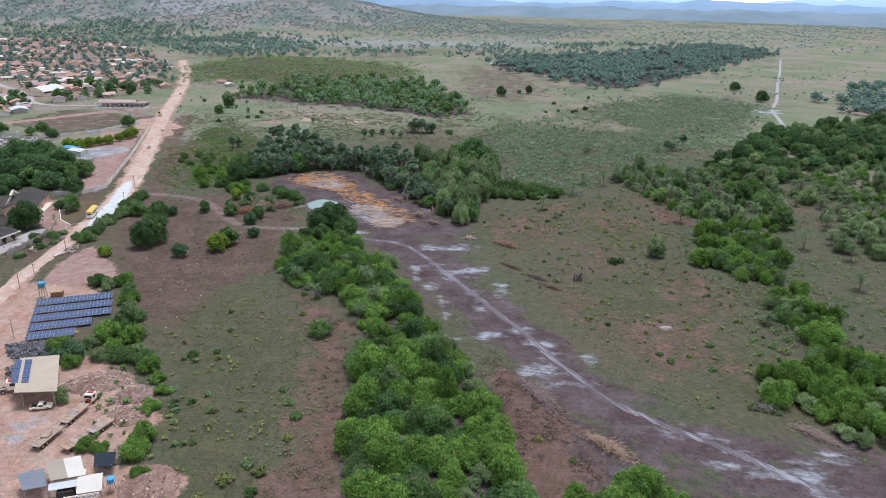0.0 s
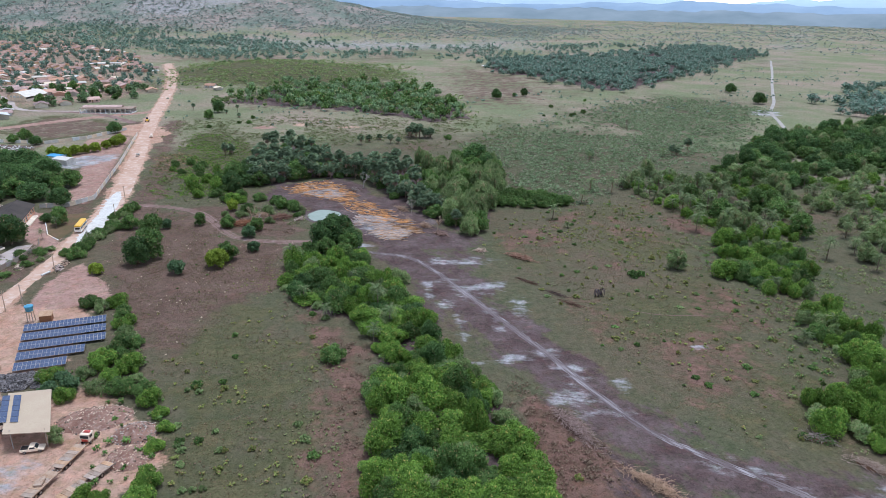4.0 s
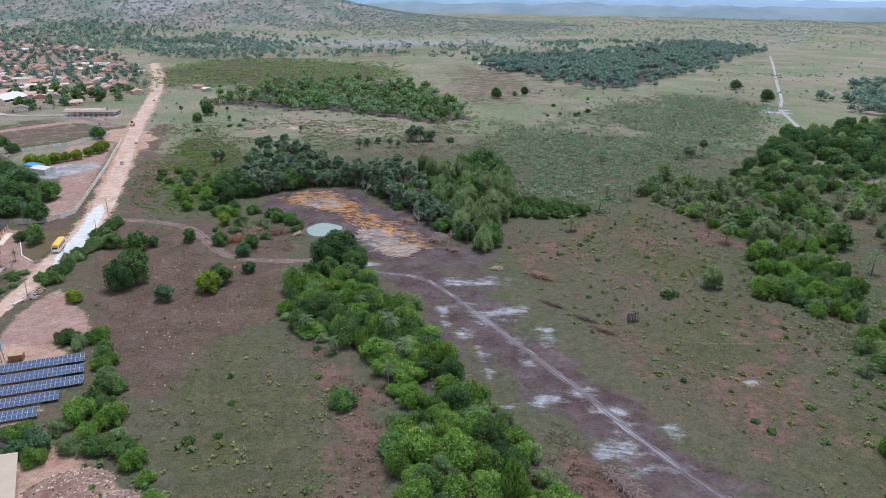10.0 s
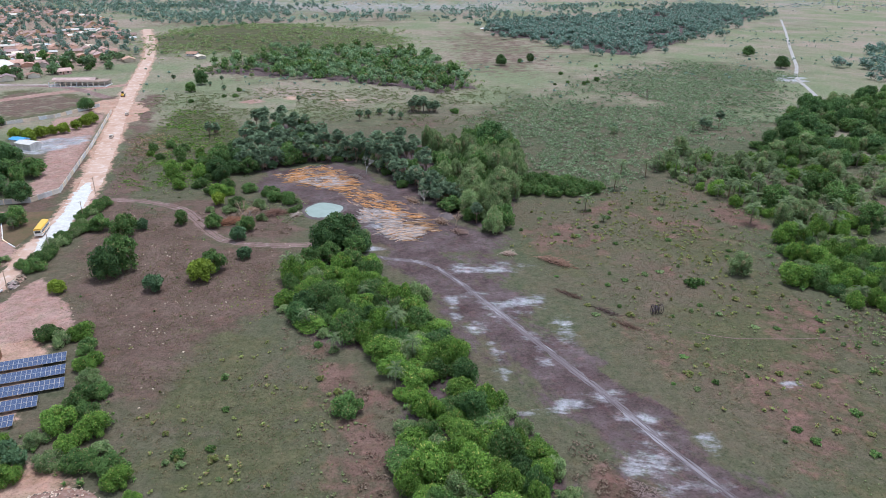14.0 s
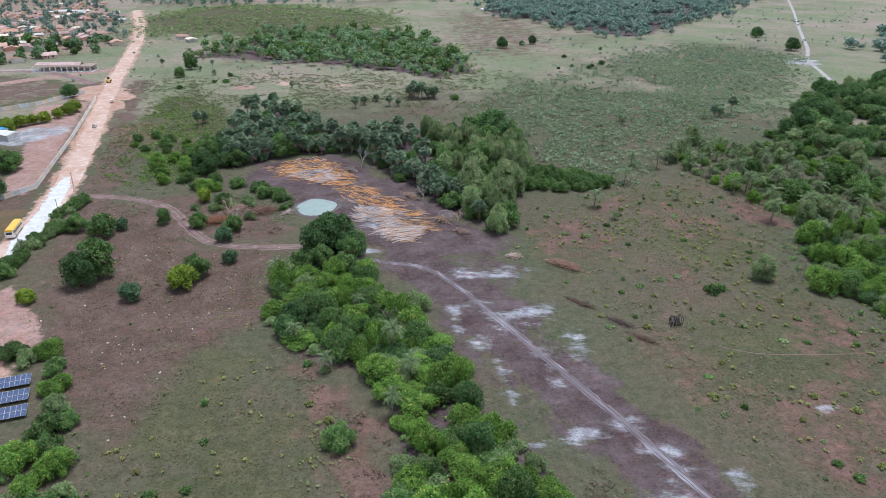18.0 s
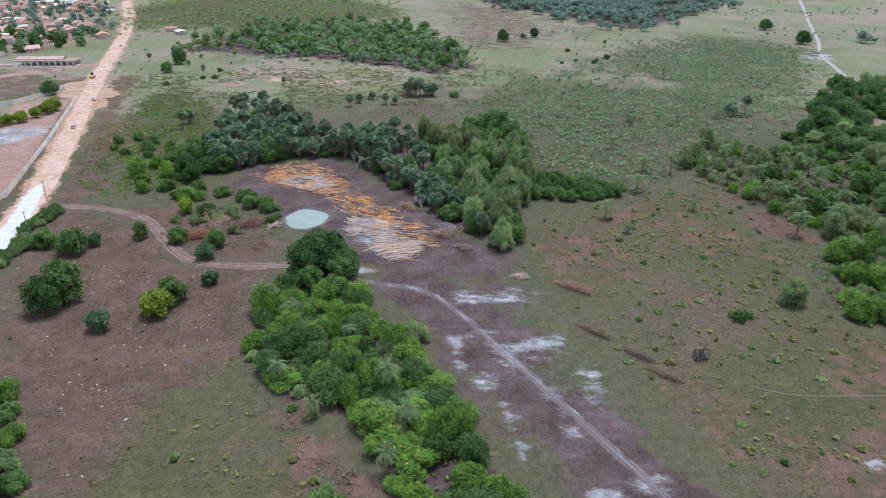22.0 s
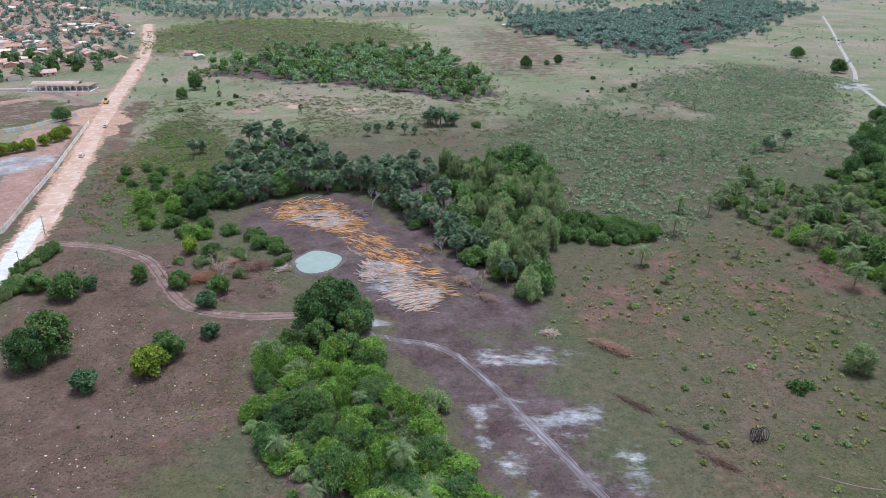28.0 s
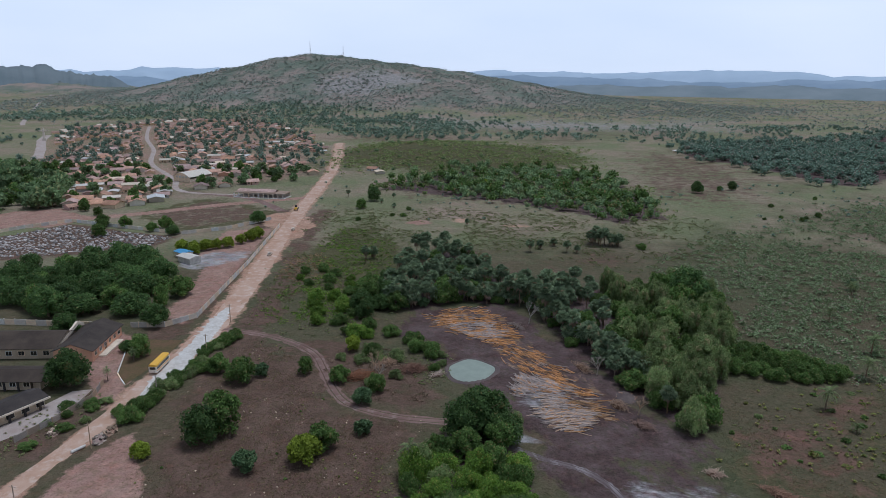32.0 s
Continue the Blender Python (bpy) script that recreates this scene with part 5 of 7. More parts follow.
stuff("far_growth", "sparse bushes on the far plain", "scrub", strew([(-180, 520), (-160, 640), (60, 560), (160, 700), (320, 640), (480, 900), (700, 900), (500, 600), (280, 520), (100, 480)], 900, 46, 0.015, 0.0), low, LEAF_FAR_HAZED, 8, 0.8, 2.6, 0.9)
stuff("thicket_undergrowth", "mixed undergrowth at the edge of the thickets", "undergrowth", scatter(THICKET, 2.0, 43) + scatter([(104, 112), (118, 160), (120, 190), (134, 230), (160, 220), (160, 90), (120, 86)], 4.5, 44) + scatter([(-86, 196), (-62, 172), (-46, 136), (-42, 96), (-52, 100), (-62, 140), (-78, 150), (-66, 170), (-76, 186)], 3.0, 45), low, LEAF_MID, 4, 0.6, 1.6)
clump = [cloud_proto(210 + k, 4.5, 6.5, 4, 60, 0.85) for k in range(4)]
far_area = [strew(PLAIN_WOOD, 800, 50, 0.02, -0.5),
            strew(FAR_WOOD, 1900, 51, 0.012, -0.7),
            strew([(407, 520), (411, 565), (445, 617), (600, 700), (950, 850), (800, 500), (560, 420)], 800, 53, 0.012, -0.35)]
stuff("plain_woods", "mixed green woodland on the plain", "woods", far_area[0][::2], clump, LEAF_WOODS, 14, 0.3, 1.2)
stuff("wood_edge", "darker tall trees in the woodland on the plain", "woods", far_area[0][1::4], clump, LEAF_MID, 21, 0.5, 1.35)
stuff("wood_bushes", "paler bushes in the woodland on the plain", "woods", far_area[0][3::4], clump, LEAF_KNOLL, 22, 0.3, 0.8)
stuff("far_woods", "distant dark green woodland", "woods", far_area[1] + far_area[2], clump, LEAF_FAR_HAZED, 5, 0.7, 1.75, 0.9)
stuff("knoll_growth", "dense low green scrub over the round knoll", "scrub", strew([(-195, 690), (-130, 660), (-60, 690), (20, 700), (80, 760), (60, 930), (-40, 990), (-190, 940), (-215, 830)], 2700, 52, 0.02, -0.25) + strew([(-130, 620), (-60, 600), (90, 520), (100, 640), (20, 740), (-90, 700)], 900, 80, 0.03, -0.4), mat_low, LEAF_KNOLL, 16, 0.5, 2.6, 0.9)
stuff("knoll_trees", "darker trees dotted over the round knoll", "trees", strew([(-195, 690), (-130, 660), (20, 700), (80, 760), (60, 930), (-190, 940)], 60, 81, 0.02, -0.3), clump, LEAF_WOODS, 17, 0.3, 0.7)
hill_spots = strew([(-1400, 1450), (-800, 1400), (-200, 1400), (400, 1450), (700, 1900), (300, 2200), (-583, 2250), (-1300, 2100)], 22000, 54, 0.008, -0.35)
hill_spots += strew([(-2600, 2100), (-2000, 1950), (-1300, 2000), (-1150, 2300), (-1600, 2700), (-2400, 2700)], 1500, 58, 0.006, -0.3)
plain_spots = strew([(-1500, 1200), (-400, 1180), (600, 1250), (1600, 1000), (2600, 1600), (1600, 2700), (200, 1800), (-600, 1500)], 8000, 55, 0.006, -0.2)
plain_spots += strew([(200, 1400), (900, 1150), (2300, 1300), (3000, 2400), (1500, 2900), (300, 2500)], 4200, 90, 0.004, -0.05)
stuff("hill_scrub", "sparse trees over the hill and plain, greyed by painted haze", "woods", hill_spots + plain_spots, [cloud_proto(220 + k, 6.0, 6.0, 3, 10, 2.4, core=False) for k in range(3)], LEAF_HILL_HAZED, 6, 0.2, 0.8, 0.6)
belt_spots = strew([(-900, 1180), (-620, 1250), (-300, 1130), (-180, 960), (-60, 1010), (60, 1080), (-40, 1330), (-400, 1500), (-900, 1450)], 900, 59, 0.009, -0.15)
belt_spots += strew([(-1100, 1050), (-720, 1000), (-640, 900), (-560, 690), (-900, 700), (-1300, 900)], 700, 56, 0.01, -0.25)
belt_spots += strew([(60, 1010), (200, 950), (380, 1120), (640, 1320), (500, 1380), (250, 1180)], 420, 66, 0.012, -0.1)
foot_trees = [cloud_proto(250 + k, 5.0, 6.5, 4, 26, 1.5, core=False) for k in range(3)]
stuff("hill_foot_trees", "belt of green trees between the town and the hill", "woods", strew([(-1150, 1150), (-700, 1240), (-430, 1230), (-270, 1020), (-190, 1000), (-60, 1120), (-140, 1330), (-480, 1480), (-1000, 1420)], 1700, 91, 0.008, -0.3) + strew([(-120, 1000), (120, 1010), (330, 1130), (520, 1330), (300, 1300), (0, 1180)], 420, 92, 0.012, -0.05), foot_trees, LEAF_FAR_HAZED, 23, 0.5, 1.2, 0.9)
stuff("middle_woods", "dark green trees on the plain below the hill", "woods", belt_spots, clump, LEAF_FAR_HAZED, 12, 0.4, 1.0)

# ---- materials of built things ----
CONCRETE = surf("pale_concrete", (0.66, 0.67, 0.66), (0.74, 0.75, 0.74), 1.0, 0.85, stain=(0.34, 0.32, 0.30), stain_scale=0.4)
WHITEWASH = surf("whitewash", (0.70, 0.69, 0.66), (0.78, 0.77, 0.74), 1.0, 0.8, stain=(0.5, 0.45, 0.4), stain_scale=0.5)
PINK_WALL = surf("pink_plaster", (0.56, 0.39, 0.37), (0.64, 0.47, 0.44), 1.0, 0.8, stain=(0.45, 0.33, 0.3))
CREAM_WALL = surf("cream_plaster", (0.60, 0.55, 0.46), (0.68, 0.63, 0.54), 1.0, 0.8, stain=(0.45, 0.4, 0.34), vary=0.3)
DARK_ROOF = surf("dark_fibre_roof", (0.026, 0.024, 0.026), (0.05, 0.047, 0.05), 1.2, 0.8, stain=(0.075, 0.07, 0.07), stain_scale=0.2)
CLAY_ROOF = surf("clay_tile_roof", (0.30, 0.205, 0.18), (0.50, 0.365, 0.33), 0.6, 0.85, stain=(0.19, 0.13, 0.11), stain_scale=0.25, vary=0.4)
PALE_ROOF = surf("pale_sheet_roof", (0.46, 0.46, 0.44), (0.58, 0.58, 0.56), 0.8, 0.55, stain=(0.45, 0.42, 0.38))
TAN_ROOF = surf("tan_sheet_roof", (0.36, 0.28, 0.19), (0.43, 0.345, 0.245), 0.8, 0.7, stain=(0.36, 0.27, 0.19), stain_scale=0.3)
TARP = surf("grey_blue_tarp", (0.09, 0.11, 0.15), (0.15, 0.17, 0.21), 1.0, 0.6, stain=(0.2, 0.2, 0.22), stain_scale=0.6)
BLACK_NET = surf("black_shade_net", (0.02, 0.022, 0.03), (0.045, 0.05, 0.06), 1.0, 0.8)
STEEL = surf("grey_steel", (0.32, 0.32, 0.32), (0.42, 0.42, 0.42), 2.0, 0.45, 0.7)
RUST = surf("rusty_deck", (0.22, 0.15, 0.11), (0.36, 0.28, 0.22), 1.0, 0.85, stain=(0.42, 0.37, 0.33), stain_scale=0.7)
RUBBER = surf("black_rubber", (0.025, 0.025, 0.027), (0.05, 0.05, 0.052), 3.0, 0.85)
WHITE_PAINT = surf("white_paint", (0.76, 0.76, 0.75), (0.82, 0.82, 0.81), 1.0, 0.35, stain=(0.62, 0.58, 0.53), bump=0.0)
YELLOW_PAINT = surf("yellow_paint", (0.72, 0.42, 0.03), (0.80, 0.48, 0.05), 1.0, 0.4, bump=0.0)
RED_PAINT = surf("red_paint", (0.35, 0.05, 0.04), (0.42, 0.08, 0.06), 1.0, 0.4, bump=0.0)
BLUE_PLASTIC = surf("blue_plastic", (0.06, 0.25, 0.45), (0.09, 0.32, 0.55), 1.0, 0.45, bump=0.0)
DARK_GLASS = surf("dark_glass", (0.02, 0.025, 0.03), (0.035, 0.04, 0.045), 1.0, 0.12, bump=0.0)
DOOR_WOOD = surf("brown_door", (0.14, 0.08, 0.05), (0.2, 0.12, 0.07), 2.0, 0.7)
POLE_WOOD = surf("weathered_pole", (0.30, 0.26, 0.23), (0.42, 0.38, 0.34), 2.0, 0.9)
RUBBLE_EARTH = dirt("rubble_earth", (0.19, 0.10, 0.072), (0.30, 0.18, 0.135), (0.40, 0.29, 0.24), 1.0)
RUBBLE_PALE = surf("pale_rubble", (0.36, 0.28, 0.24), (0.70, 0.66, 0.62), 1.0, 0.9, vary=0.2, loose=0.95)
LOG_ORANGE = surf("fresh_orange_wood", (0.56, 0.33, 0.16), (0.66, 0.46, 0.28), 1.2, 0.8, stain=(0.42, 0.26, 0.16), vary=0.2, loose=0.55)
LOG_PALE = surf("pale_wood", (0.52, 0.42, 0.36), (0.68, 0.58, 0.52), 1.2, 0.8, stain=(0.45, 0.35, 0.3), vary=0.2, loose=0.4)
BRUSH = surf("dry_brushwood", (0.22, 0.15, 0.13), (0.44, 0.33, 0.29), 1.5, 0.95, vary=0.2)
BLACK_HOOP = surf("dark_hoops", (0.03, 0.022, 0.03), (0.06, 0.045, 0.055), 2.0, 0.7)

m_cell, nt, bsdf = start("solar_cell")
brick = nt.nodes.new("ShaderNodeTexBrick")
brick.offset = 0.0
brick.inputs["Color1"].default_value = (0.055, 0.07, 0.125, 1)
brick.inputs["Color2"].default_value = (0.075, 0.095, 0.16, 1)
brick.inputs["Mortar"].default_value = (0.25, 0.27, 0.3, 1)
brick.inputs["Scale"].default_value = 6.0
brick.inputs["Mortar Size"].default_value = 0.012
brick.inputs["Brick Width"].default_value, brick.inputs["Row Height"].default_value = 1.0, 1.0
nt.links.new(coord(nt), brick.inputs["Vector"])
nt.links.new(brick.outputs[0], bsdf.inputs["Base Color"])
bsdf.inputs["Roughness"].default_value = 0.16


def wall_run(name, pts, tall, bay, material, label, thick=0.25):
    """A wall of cast panels between posts, along a line."""
    w = tagged(new(name), label, "wall", kind="structure")
    shared = {}
    for (ax, ay), (bx, by) in zip(pts[:-1], pts[1:]):
        length, turn = math.hypot(bx - ax, by - ay), math.atan2(by - ay, bx - ax)
        n = max(1, round(length / bay))
        size = length / n
        key = round(size, 3)
        if key not in shared:
            shared[key] = (Shape().box(0, 0, -0.2, size - 0.3, thick * 0.6, tall + 0.2).mesh("wall_panel", material), Shape().box(0, 0, -0.2, 0.3, thick * 1.3, tall + 0.4).mesh("wall_post", material))
        for k in range(n):
            c, s = math.cos(turn), math.sin(turn)
            p = part("wall_panel", shared[key][0], material, w)
            p.matrix_basis = pose(ax + c * (k + 0.5) * size, ay + s * (k + 0.5) * size, 0, 0, 0, math.degrees(turn))
            q = part("wall_post", shared[key][1], material, w)
            q.matrix_basis = pose(ax + c * k * size, ay + s * k * size, 0, 0, 0, math.degrees(turn))
    return w


wall_run("wall_roadside", [(-145, 466), (-131, 384), (-121, 313), (-128, 302), (-140, 300)], 2.0, 3.0, CONCRETE, "long low wall of pale grey concrete panels beside the road")
wall_run("wall_school", [(-146, 298.5), (-195, 296)], 2.2, 4.0, WHITEWASH, "white boundary wall behind the school")
wall_run("wall_field", [(-330, 400), (-296, 428), (-290, 440), (-274, 460), (-242, 451), (-193, 439), (-173, 454), (-157, 484)], 2.0, 4.0, CONCRETE, "grey concrete wall round the playing field")
wall_run("wall_yard", [(-124, 222), (-121, 232), (-119, 246), (-122, 256)], 1.8, 3.0, POLE_WOOD, "weathered fence wall above the roadside bank", 0.15)


def gable(x0, x1, y0, y1, eave, ridge, along="x", over=0.5, thick=0.15):
    """A two-sided roof with thickness and overhang."""
    s = Shape()
    x0, x1, y0, y1 = x0 - over, x1 + over, y0 - over, y1 + over
    if along == "x":
        m = (y0 + y1) / 2
        s.slab([(x0, y0, eave), (x1, y0, eave), (x1, m, ridge), (x0, m, ridge)], thick)
        s.slab([(x0, m, ridge), (x1, m, ridge), (x1, y1, eave), (x0, y1, eave)], thick)
    else:
        m = (x0 + x1) / 2
        s.slab([(x0, y1, eave), (x0, y0, eave), (m, y0, ridge), (m, y1, ridge)], thick)
        s.slab([(m, y1, ridge), (m, y0, ridge), (x1, y0, eave), (x1, y1, eave)], thick)
    return s


def gable_walls(x0, x1, y0, y1, eave, ridge, along="x"):
    s = Shape()
    ring = [(x0, y0), (x1, y0), (x1, y1), (x0, y1)]
    pts = [(x, y, 0) for x, y in ring] + [(x, y, eave) for x, y in ring]
    faces = [(k, (k + 1) % 4, (k + 1) % 4 + 4, k + 4) for k in range(4)]
    if along == "x":
        pts += [(x0, (y0 + y1) / 2, ridge), (x1, (y0 + y1) / 2, ridge)]
        faces += [(4, 8, 7), (5, 6, 9), (4, 5, 9, 8), (6, 7, 8, 9)]
    else:
        pts += [((x0 + x1) / 2, y0, ridge), ((x0 + x1) / 2, y1, ridge)]
        faces += [(4, 5, 8), (6, 7, 9), (5, 6, 9, 8), (7, 4, 8, 9)]
    return s.add(pts, faces)


def opening(parent, name, x, y, z, w, h, side, material, deep=0.12):
    """A framed window or door leaf set proud of a wall; side: the way that it faces."""
    turn = {"s": 0, "e": 90, "n": 180, "w": 270}[side]
    f = part(name, Shape().box(0, 0, 0, w, deep, h), material, parent)
    f.matrix_basis = pose(x, y, z, 0, 0, turn)
    if name == "window":
        frame_ = Shape()
        for dx, dz, sx, sz in ((-w / 2, -0.06, 0.09, h + 0.12), (w / 2, -0.06, 0.09, h + 0.12), (0, -0.1, w + 0.2, 0.1), (0, h, w + 0.2, 0.1), (0, 0, 0.06, h)):
            frame_.box(dx, 0, dz, sx, deep + 0.06, sz)
        g = part("frame", frame_, WHITE_PAINT, f)
    return f


# ---- school ----
school = thing("school_building", "long pink school building with dark grey gabled roofs", "school", at=pose(-141, 281.5, 0, 0, 0, 10))
part("wall", gable_walls(-46, -9, -9, 6, 3.6, 6.4), CREAM_WALL, school)
part("roof", gable(-46, -9, -9, 6, 3.7, 6.6, over=0.9), DARK_ROOF, school, "dark weathered sheet roof")
part("wing_wall", gable_walls(-8, 4, -12, 11, 3.6, 6.0, "y"), PINK_WALL, school)
part("wing_roof", gable(-8, 4, -12, 11, 3.7, 6.2, "y", 0.7), DARK_ROOF, school)
part("parapet", Shape().slab([(-8.9, -10.5, 3.2), (-8.2, -10.5, 3.2), (-8.2, 6.5, 7.0), (-8.9, 6.5, 7.0)], 1.2).slab([(-8.9, 6.5, 7.0), (-8.2, 6.5, 7.0), (-8.2, 10.5, 5.0), (-8.9, 10.5, 5.0)], 1.2), WHITEWASH, school, "white gable parapet")
for k in range(6):
    opening(school, "window", 4.02, -9.5 + 3.6 * k, 1.3, 1.6, 1.3, "e", DARK_GLASS)
opening(school, "door", 4.02, -2.0, 0, 1.4, 2.1, "e", DOOR_WOOD)
for k in range(9):
    opening(school, "window", -43 + 3.9 * k, -9.02, 1.2, 1.9, 1.4, "s", DARK_GLASS)
part("ramp", Shape().box(5.2, -1, 0, 2.4, 14, 0.35), CONCRETE, school)

annex = thing("school_annex", "low annex with a dark roof and a white fascia", "school", at=pose(-146, 253, 0, 0, 0, 8))
part("wall", gable_walls(-20, 8, -4.5, 4.5, 3.0, 4.4), CREAM_WALL, annex)
part("roof", gable(-20, 8, -4.5, 4.5, 3.1, 4.6, over=1.2), DARK_ROOF, annex)
for k in range(7):
    part("pillar", Shape().box(-18 + 4 * k, -5.3, 0, 0.45, 0.45, 3.0), DARK_ROOF, annex)
for k in range(6):
    opening(annex, "window", -16 + 4 * k, -4.52, 1.1, 1.8, 1.3, "s", DARK_GLASS)

veranda = thing("school_veranda_block", "school block with a white-edged roof and dark veranda openings", "school", at=pose(-136, 233, 0, 0, 0, 68))
part("wall", gable_walls(-14, 9, -3.5, 3.5, 3.0, 4.2), CREAM_WALL, veranda)
part("roof", gable(-14, 9, -3.5, 3.5, 3.1, 4.4, over=1.3), DARK_ROOF, veranda)
part("fascia", Shape().box(-2.5, -4.95, 2.7, 25.6, 0.2, 0.55), WHITEWASH, veranda, "white fascia board")
for k in range(6):
    opening(veranda, "window", -12 + 4 * k, -3.52, 0.8, 2.2, 1.7, "s", DARK_GLASS)
    part("pillar", Shape().box(-13 + 4.1 * k, -4.4, 0, 0.5, 0.5, 2.8), DARK_ROOF, veranda)
court = Shape().slab([(-128, 222, 0.06), (-121, 236, 0.06), (-123, 252, 0.06), (-128, 250, 0.06), (-134, 226, 0.06)], 0.1)
tagged(new("court", court.mesh("court", STREET)), "pale paved court between the school blocks", "pavement", kind="structure")
lawn = Shape().slab([(-115.5, 256, 0.05), (-113.5, 275, 0.05), (-115.5, 291, 0.05), (-129, 290, 0.05), (-131, 283, 0.05), (-122, 263, 0.05)], 0.1)
tagged(new("lawn", lawn.mesh("lawn", surf("dull_lawn", (0.07, 0.07, 0.033), (0.125, 0.105, 0.055), 0.3, 0.95, stain=(0.17, 0.10, 0.075), stain_scale=0.2))), "dull grass plot beside the road", "lawn", kind="structure")
kerb = thing("lawn_kerb", "low white kerb round the grass plot", "kerb")
for (ax, ay), (bx, by) in (((-115.6, 256), (-119, 259.5)), ((-119, 259.5), (-122.2, 263)), ((-122.2, 263), (-126.6, 273)), ((-126.6, 273), (-131.2, 283))):
    part("kerb_stone", Shape().slab([(ax, ay, 0.28), (bx, by, 0.28), (bx + 0.3, by + 0.15, 0.28), (ax + 0.3, ay + 0.15, 0.28)], 0.35), WHITEWASH, kerb)

# ---- town ----
def house_maker(w, d, eave, ridge, walls, roof, label):
    def make():
        h = thing("house", label, "house", "houses of the town")
        part("wall", gable_walls(-w / 2, w / 2, -d / 2, d / 2, eave, ridge), walls, h)
        part("roof", gable(-w / 2, w / 2, -d / 2, d / 2, eave + 0.05, ridge + 0.15, over=1.0), roof, h)
        opening(h, "door", -w * 0.12, -d / 2 - 0.02, 0, 0.95, 2.1, "s", DOOR_WOOD)
        for x in (-w * 0.34, w * 0.25):
            part("window", Shape().box(x, -d / 2 - 0.02, 1.0, 1.3, 0.14, 1.1), DARK_GLASS, h)
        return h, False
    return make


houses = Kind([house_maker(9, 9, 2.5, 4.3, CREAM_WALL, CLAY_ROOF, "small plastered house with a clay tile roof"), house_maker(12, 9, 2.6, 4.6, WHITEWASH, CLAY_ROOF, "white house with a red clay tile roof"),
               house_maker(9, 10, 2.5, 4.2, PINK_WALL, CLAY_ROOF, "pink plastered house with a clay tile roof"), house_maker(11, 9, 2.7, 3.8, CREAM_WALL, PALE_ROOF, "plastered house with a pale sheet roof")], 21)
streets = (([(-175, 566), (-258, 571), (-300, 632), (-369, 718), (-430, 830), (-512, 958), (-609, 1134)], 12), ([(-505, 735), (-560, 815), (-622, 899), (-667, 971)], 18), (ROAD, 14), ([(-308, 640), (-262, 618)], 24))
town_rnd = random.Random(77)
plots = sorted(scatter(TOWN, 11.8, 60, avoid=streets), key=lambda p: p[1])
town_far = {CLAY_ROOF: Shape(), PALE_ROOF: Shape(), CREAM_WALL: Shape()}
for k, (x, y) in enumerate(plots):
    if noise.noise((x * 0.012, y * 0.012, 2.0)) < -0.22:
        continue
    pick = town_rnd.random()
    which = 0 if pick < 0.40 else 1 if pick < 0.64 else 2 if pick < 0.82 else 3
    turn = math.radians(28 + 90 * town_rnd.randrange(4) + town_rnd.uniform(-6, 6))
    if k < 330:
        ob = houses.put(x, y, town_rnd.uniform(0.75, 1.1), which=which)
        if houses.made[which][0] is not ob:
            ob.rotation_euler = (0, 0, turn)
    else:
        m = place(x, y, None, turn, town_rnd.uniform(0.75, 1.1))
        roof_shape, wall_shape = gable(-5, 5, -4.5, 4.5, 2.6, 4.4, over=1.0), gable_walls(-5, 5, -4.5, 4.5, 2.5, 4.2)
        town_far[PALE_ROOF if which == 3 else CLAY_ROOF].add([m @ Vector(p) for p in roof_shape.v], roof_shape.f)
        town_far[CREAM_WALL].add([m @ Vector(p) for p in wall_shape.v], wall_shape.f)
far_town = thing("far_houses", "clay-roofed houses in the far part of town", "houses", kind="stuff")
for mat_, s in town_far.items():
    part("roof" if mat_ is not CREAM_WALL else "wall", s, mat_, far_town)
for x, y, w in ((-129, 671, 3), (-138, 684, 1), (-71, 669, 3), (-223, 1270, 1), (170, 905, 3)):
    houses.put(x, y, 0.75, which=w, label="lone white house among the trees")
town_trees = Kind([tree_maker("town_tree", "dark green tree between the houses", "tree", 230 + k, LEAF_WOODS if k else LEAF_MID, 4.6, 7.0 + k, 1.0, 7, 420, 0.85, stem=0.25, group="trees of the town") for k in range(3)], 22)
far_trees = []
for x, y in sorted(scatter(TOWN, 13.5, 61, avoid=((ROAD, 9), streets[0], streets[1], ([(-308, 640), (-262, 618)], 26))), key=lambda p: p[1]):
    if town_rnd.random() < 0.9:
        if y < 690:
            town_trees.put(x, y, town_rnd.uniform(0.6, 1.3))
        else:
            far_trees.append((x, y))
stuff("far_town_trees", "dark green trees between the far houses", "trees", far_trees, [cloud_proto(240 + k, 4.6, 7.5, 4, 60, 0.9) for k in range(3)], LEAF_FAR_HAZED, 9, 0.6, 1.3)
for x, y in scatter([(-420, 470), (-330, 470), (-320, 500), (-410, 560), (-520, 680), (-620, 680), (-560, 560)], 13, 62):
    town_trees.put(x, y, town_rnd.uniform(1.0, 1.8), label="dense dark tree at the edge of the town")
for x, y in scatter([(-339, 488), (-312, 492), (-335, 537), (-412, 638), (-479, 652), (-440, 560)], 11, 67):
    town_trees.put(x, y, town_rnd.uniform(1.2, 1.9), label="tall dense dark tree at the edge of the town")
for x, y, s in ((-247, 449, 0.9), (-234, 451, 0.8), (-210, 454, 0.9), (-213, 444, 0.7), (-236, 428, 0.8), (-287, 492, 0.7), (-270, 480, 0.6), (-122, 276, 0.7)):
    trees_mid.put(x, y, s)
stalk_rnd = random.Random(41)
stalks = Shape()
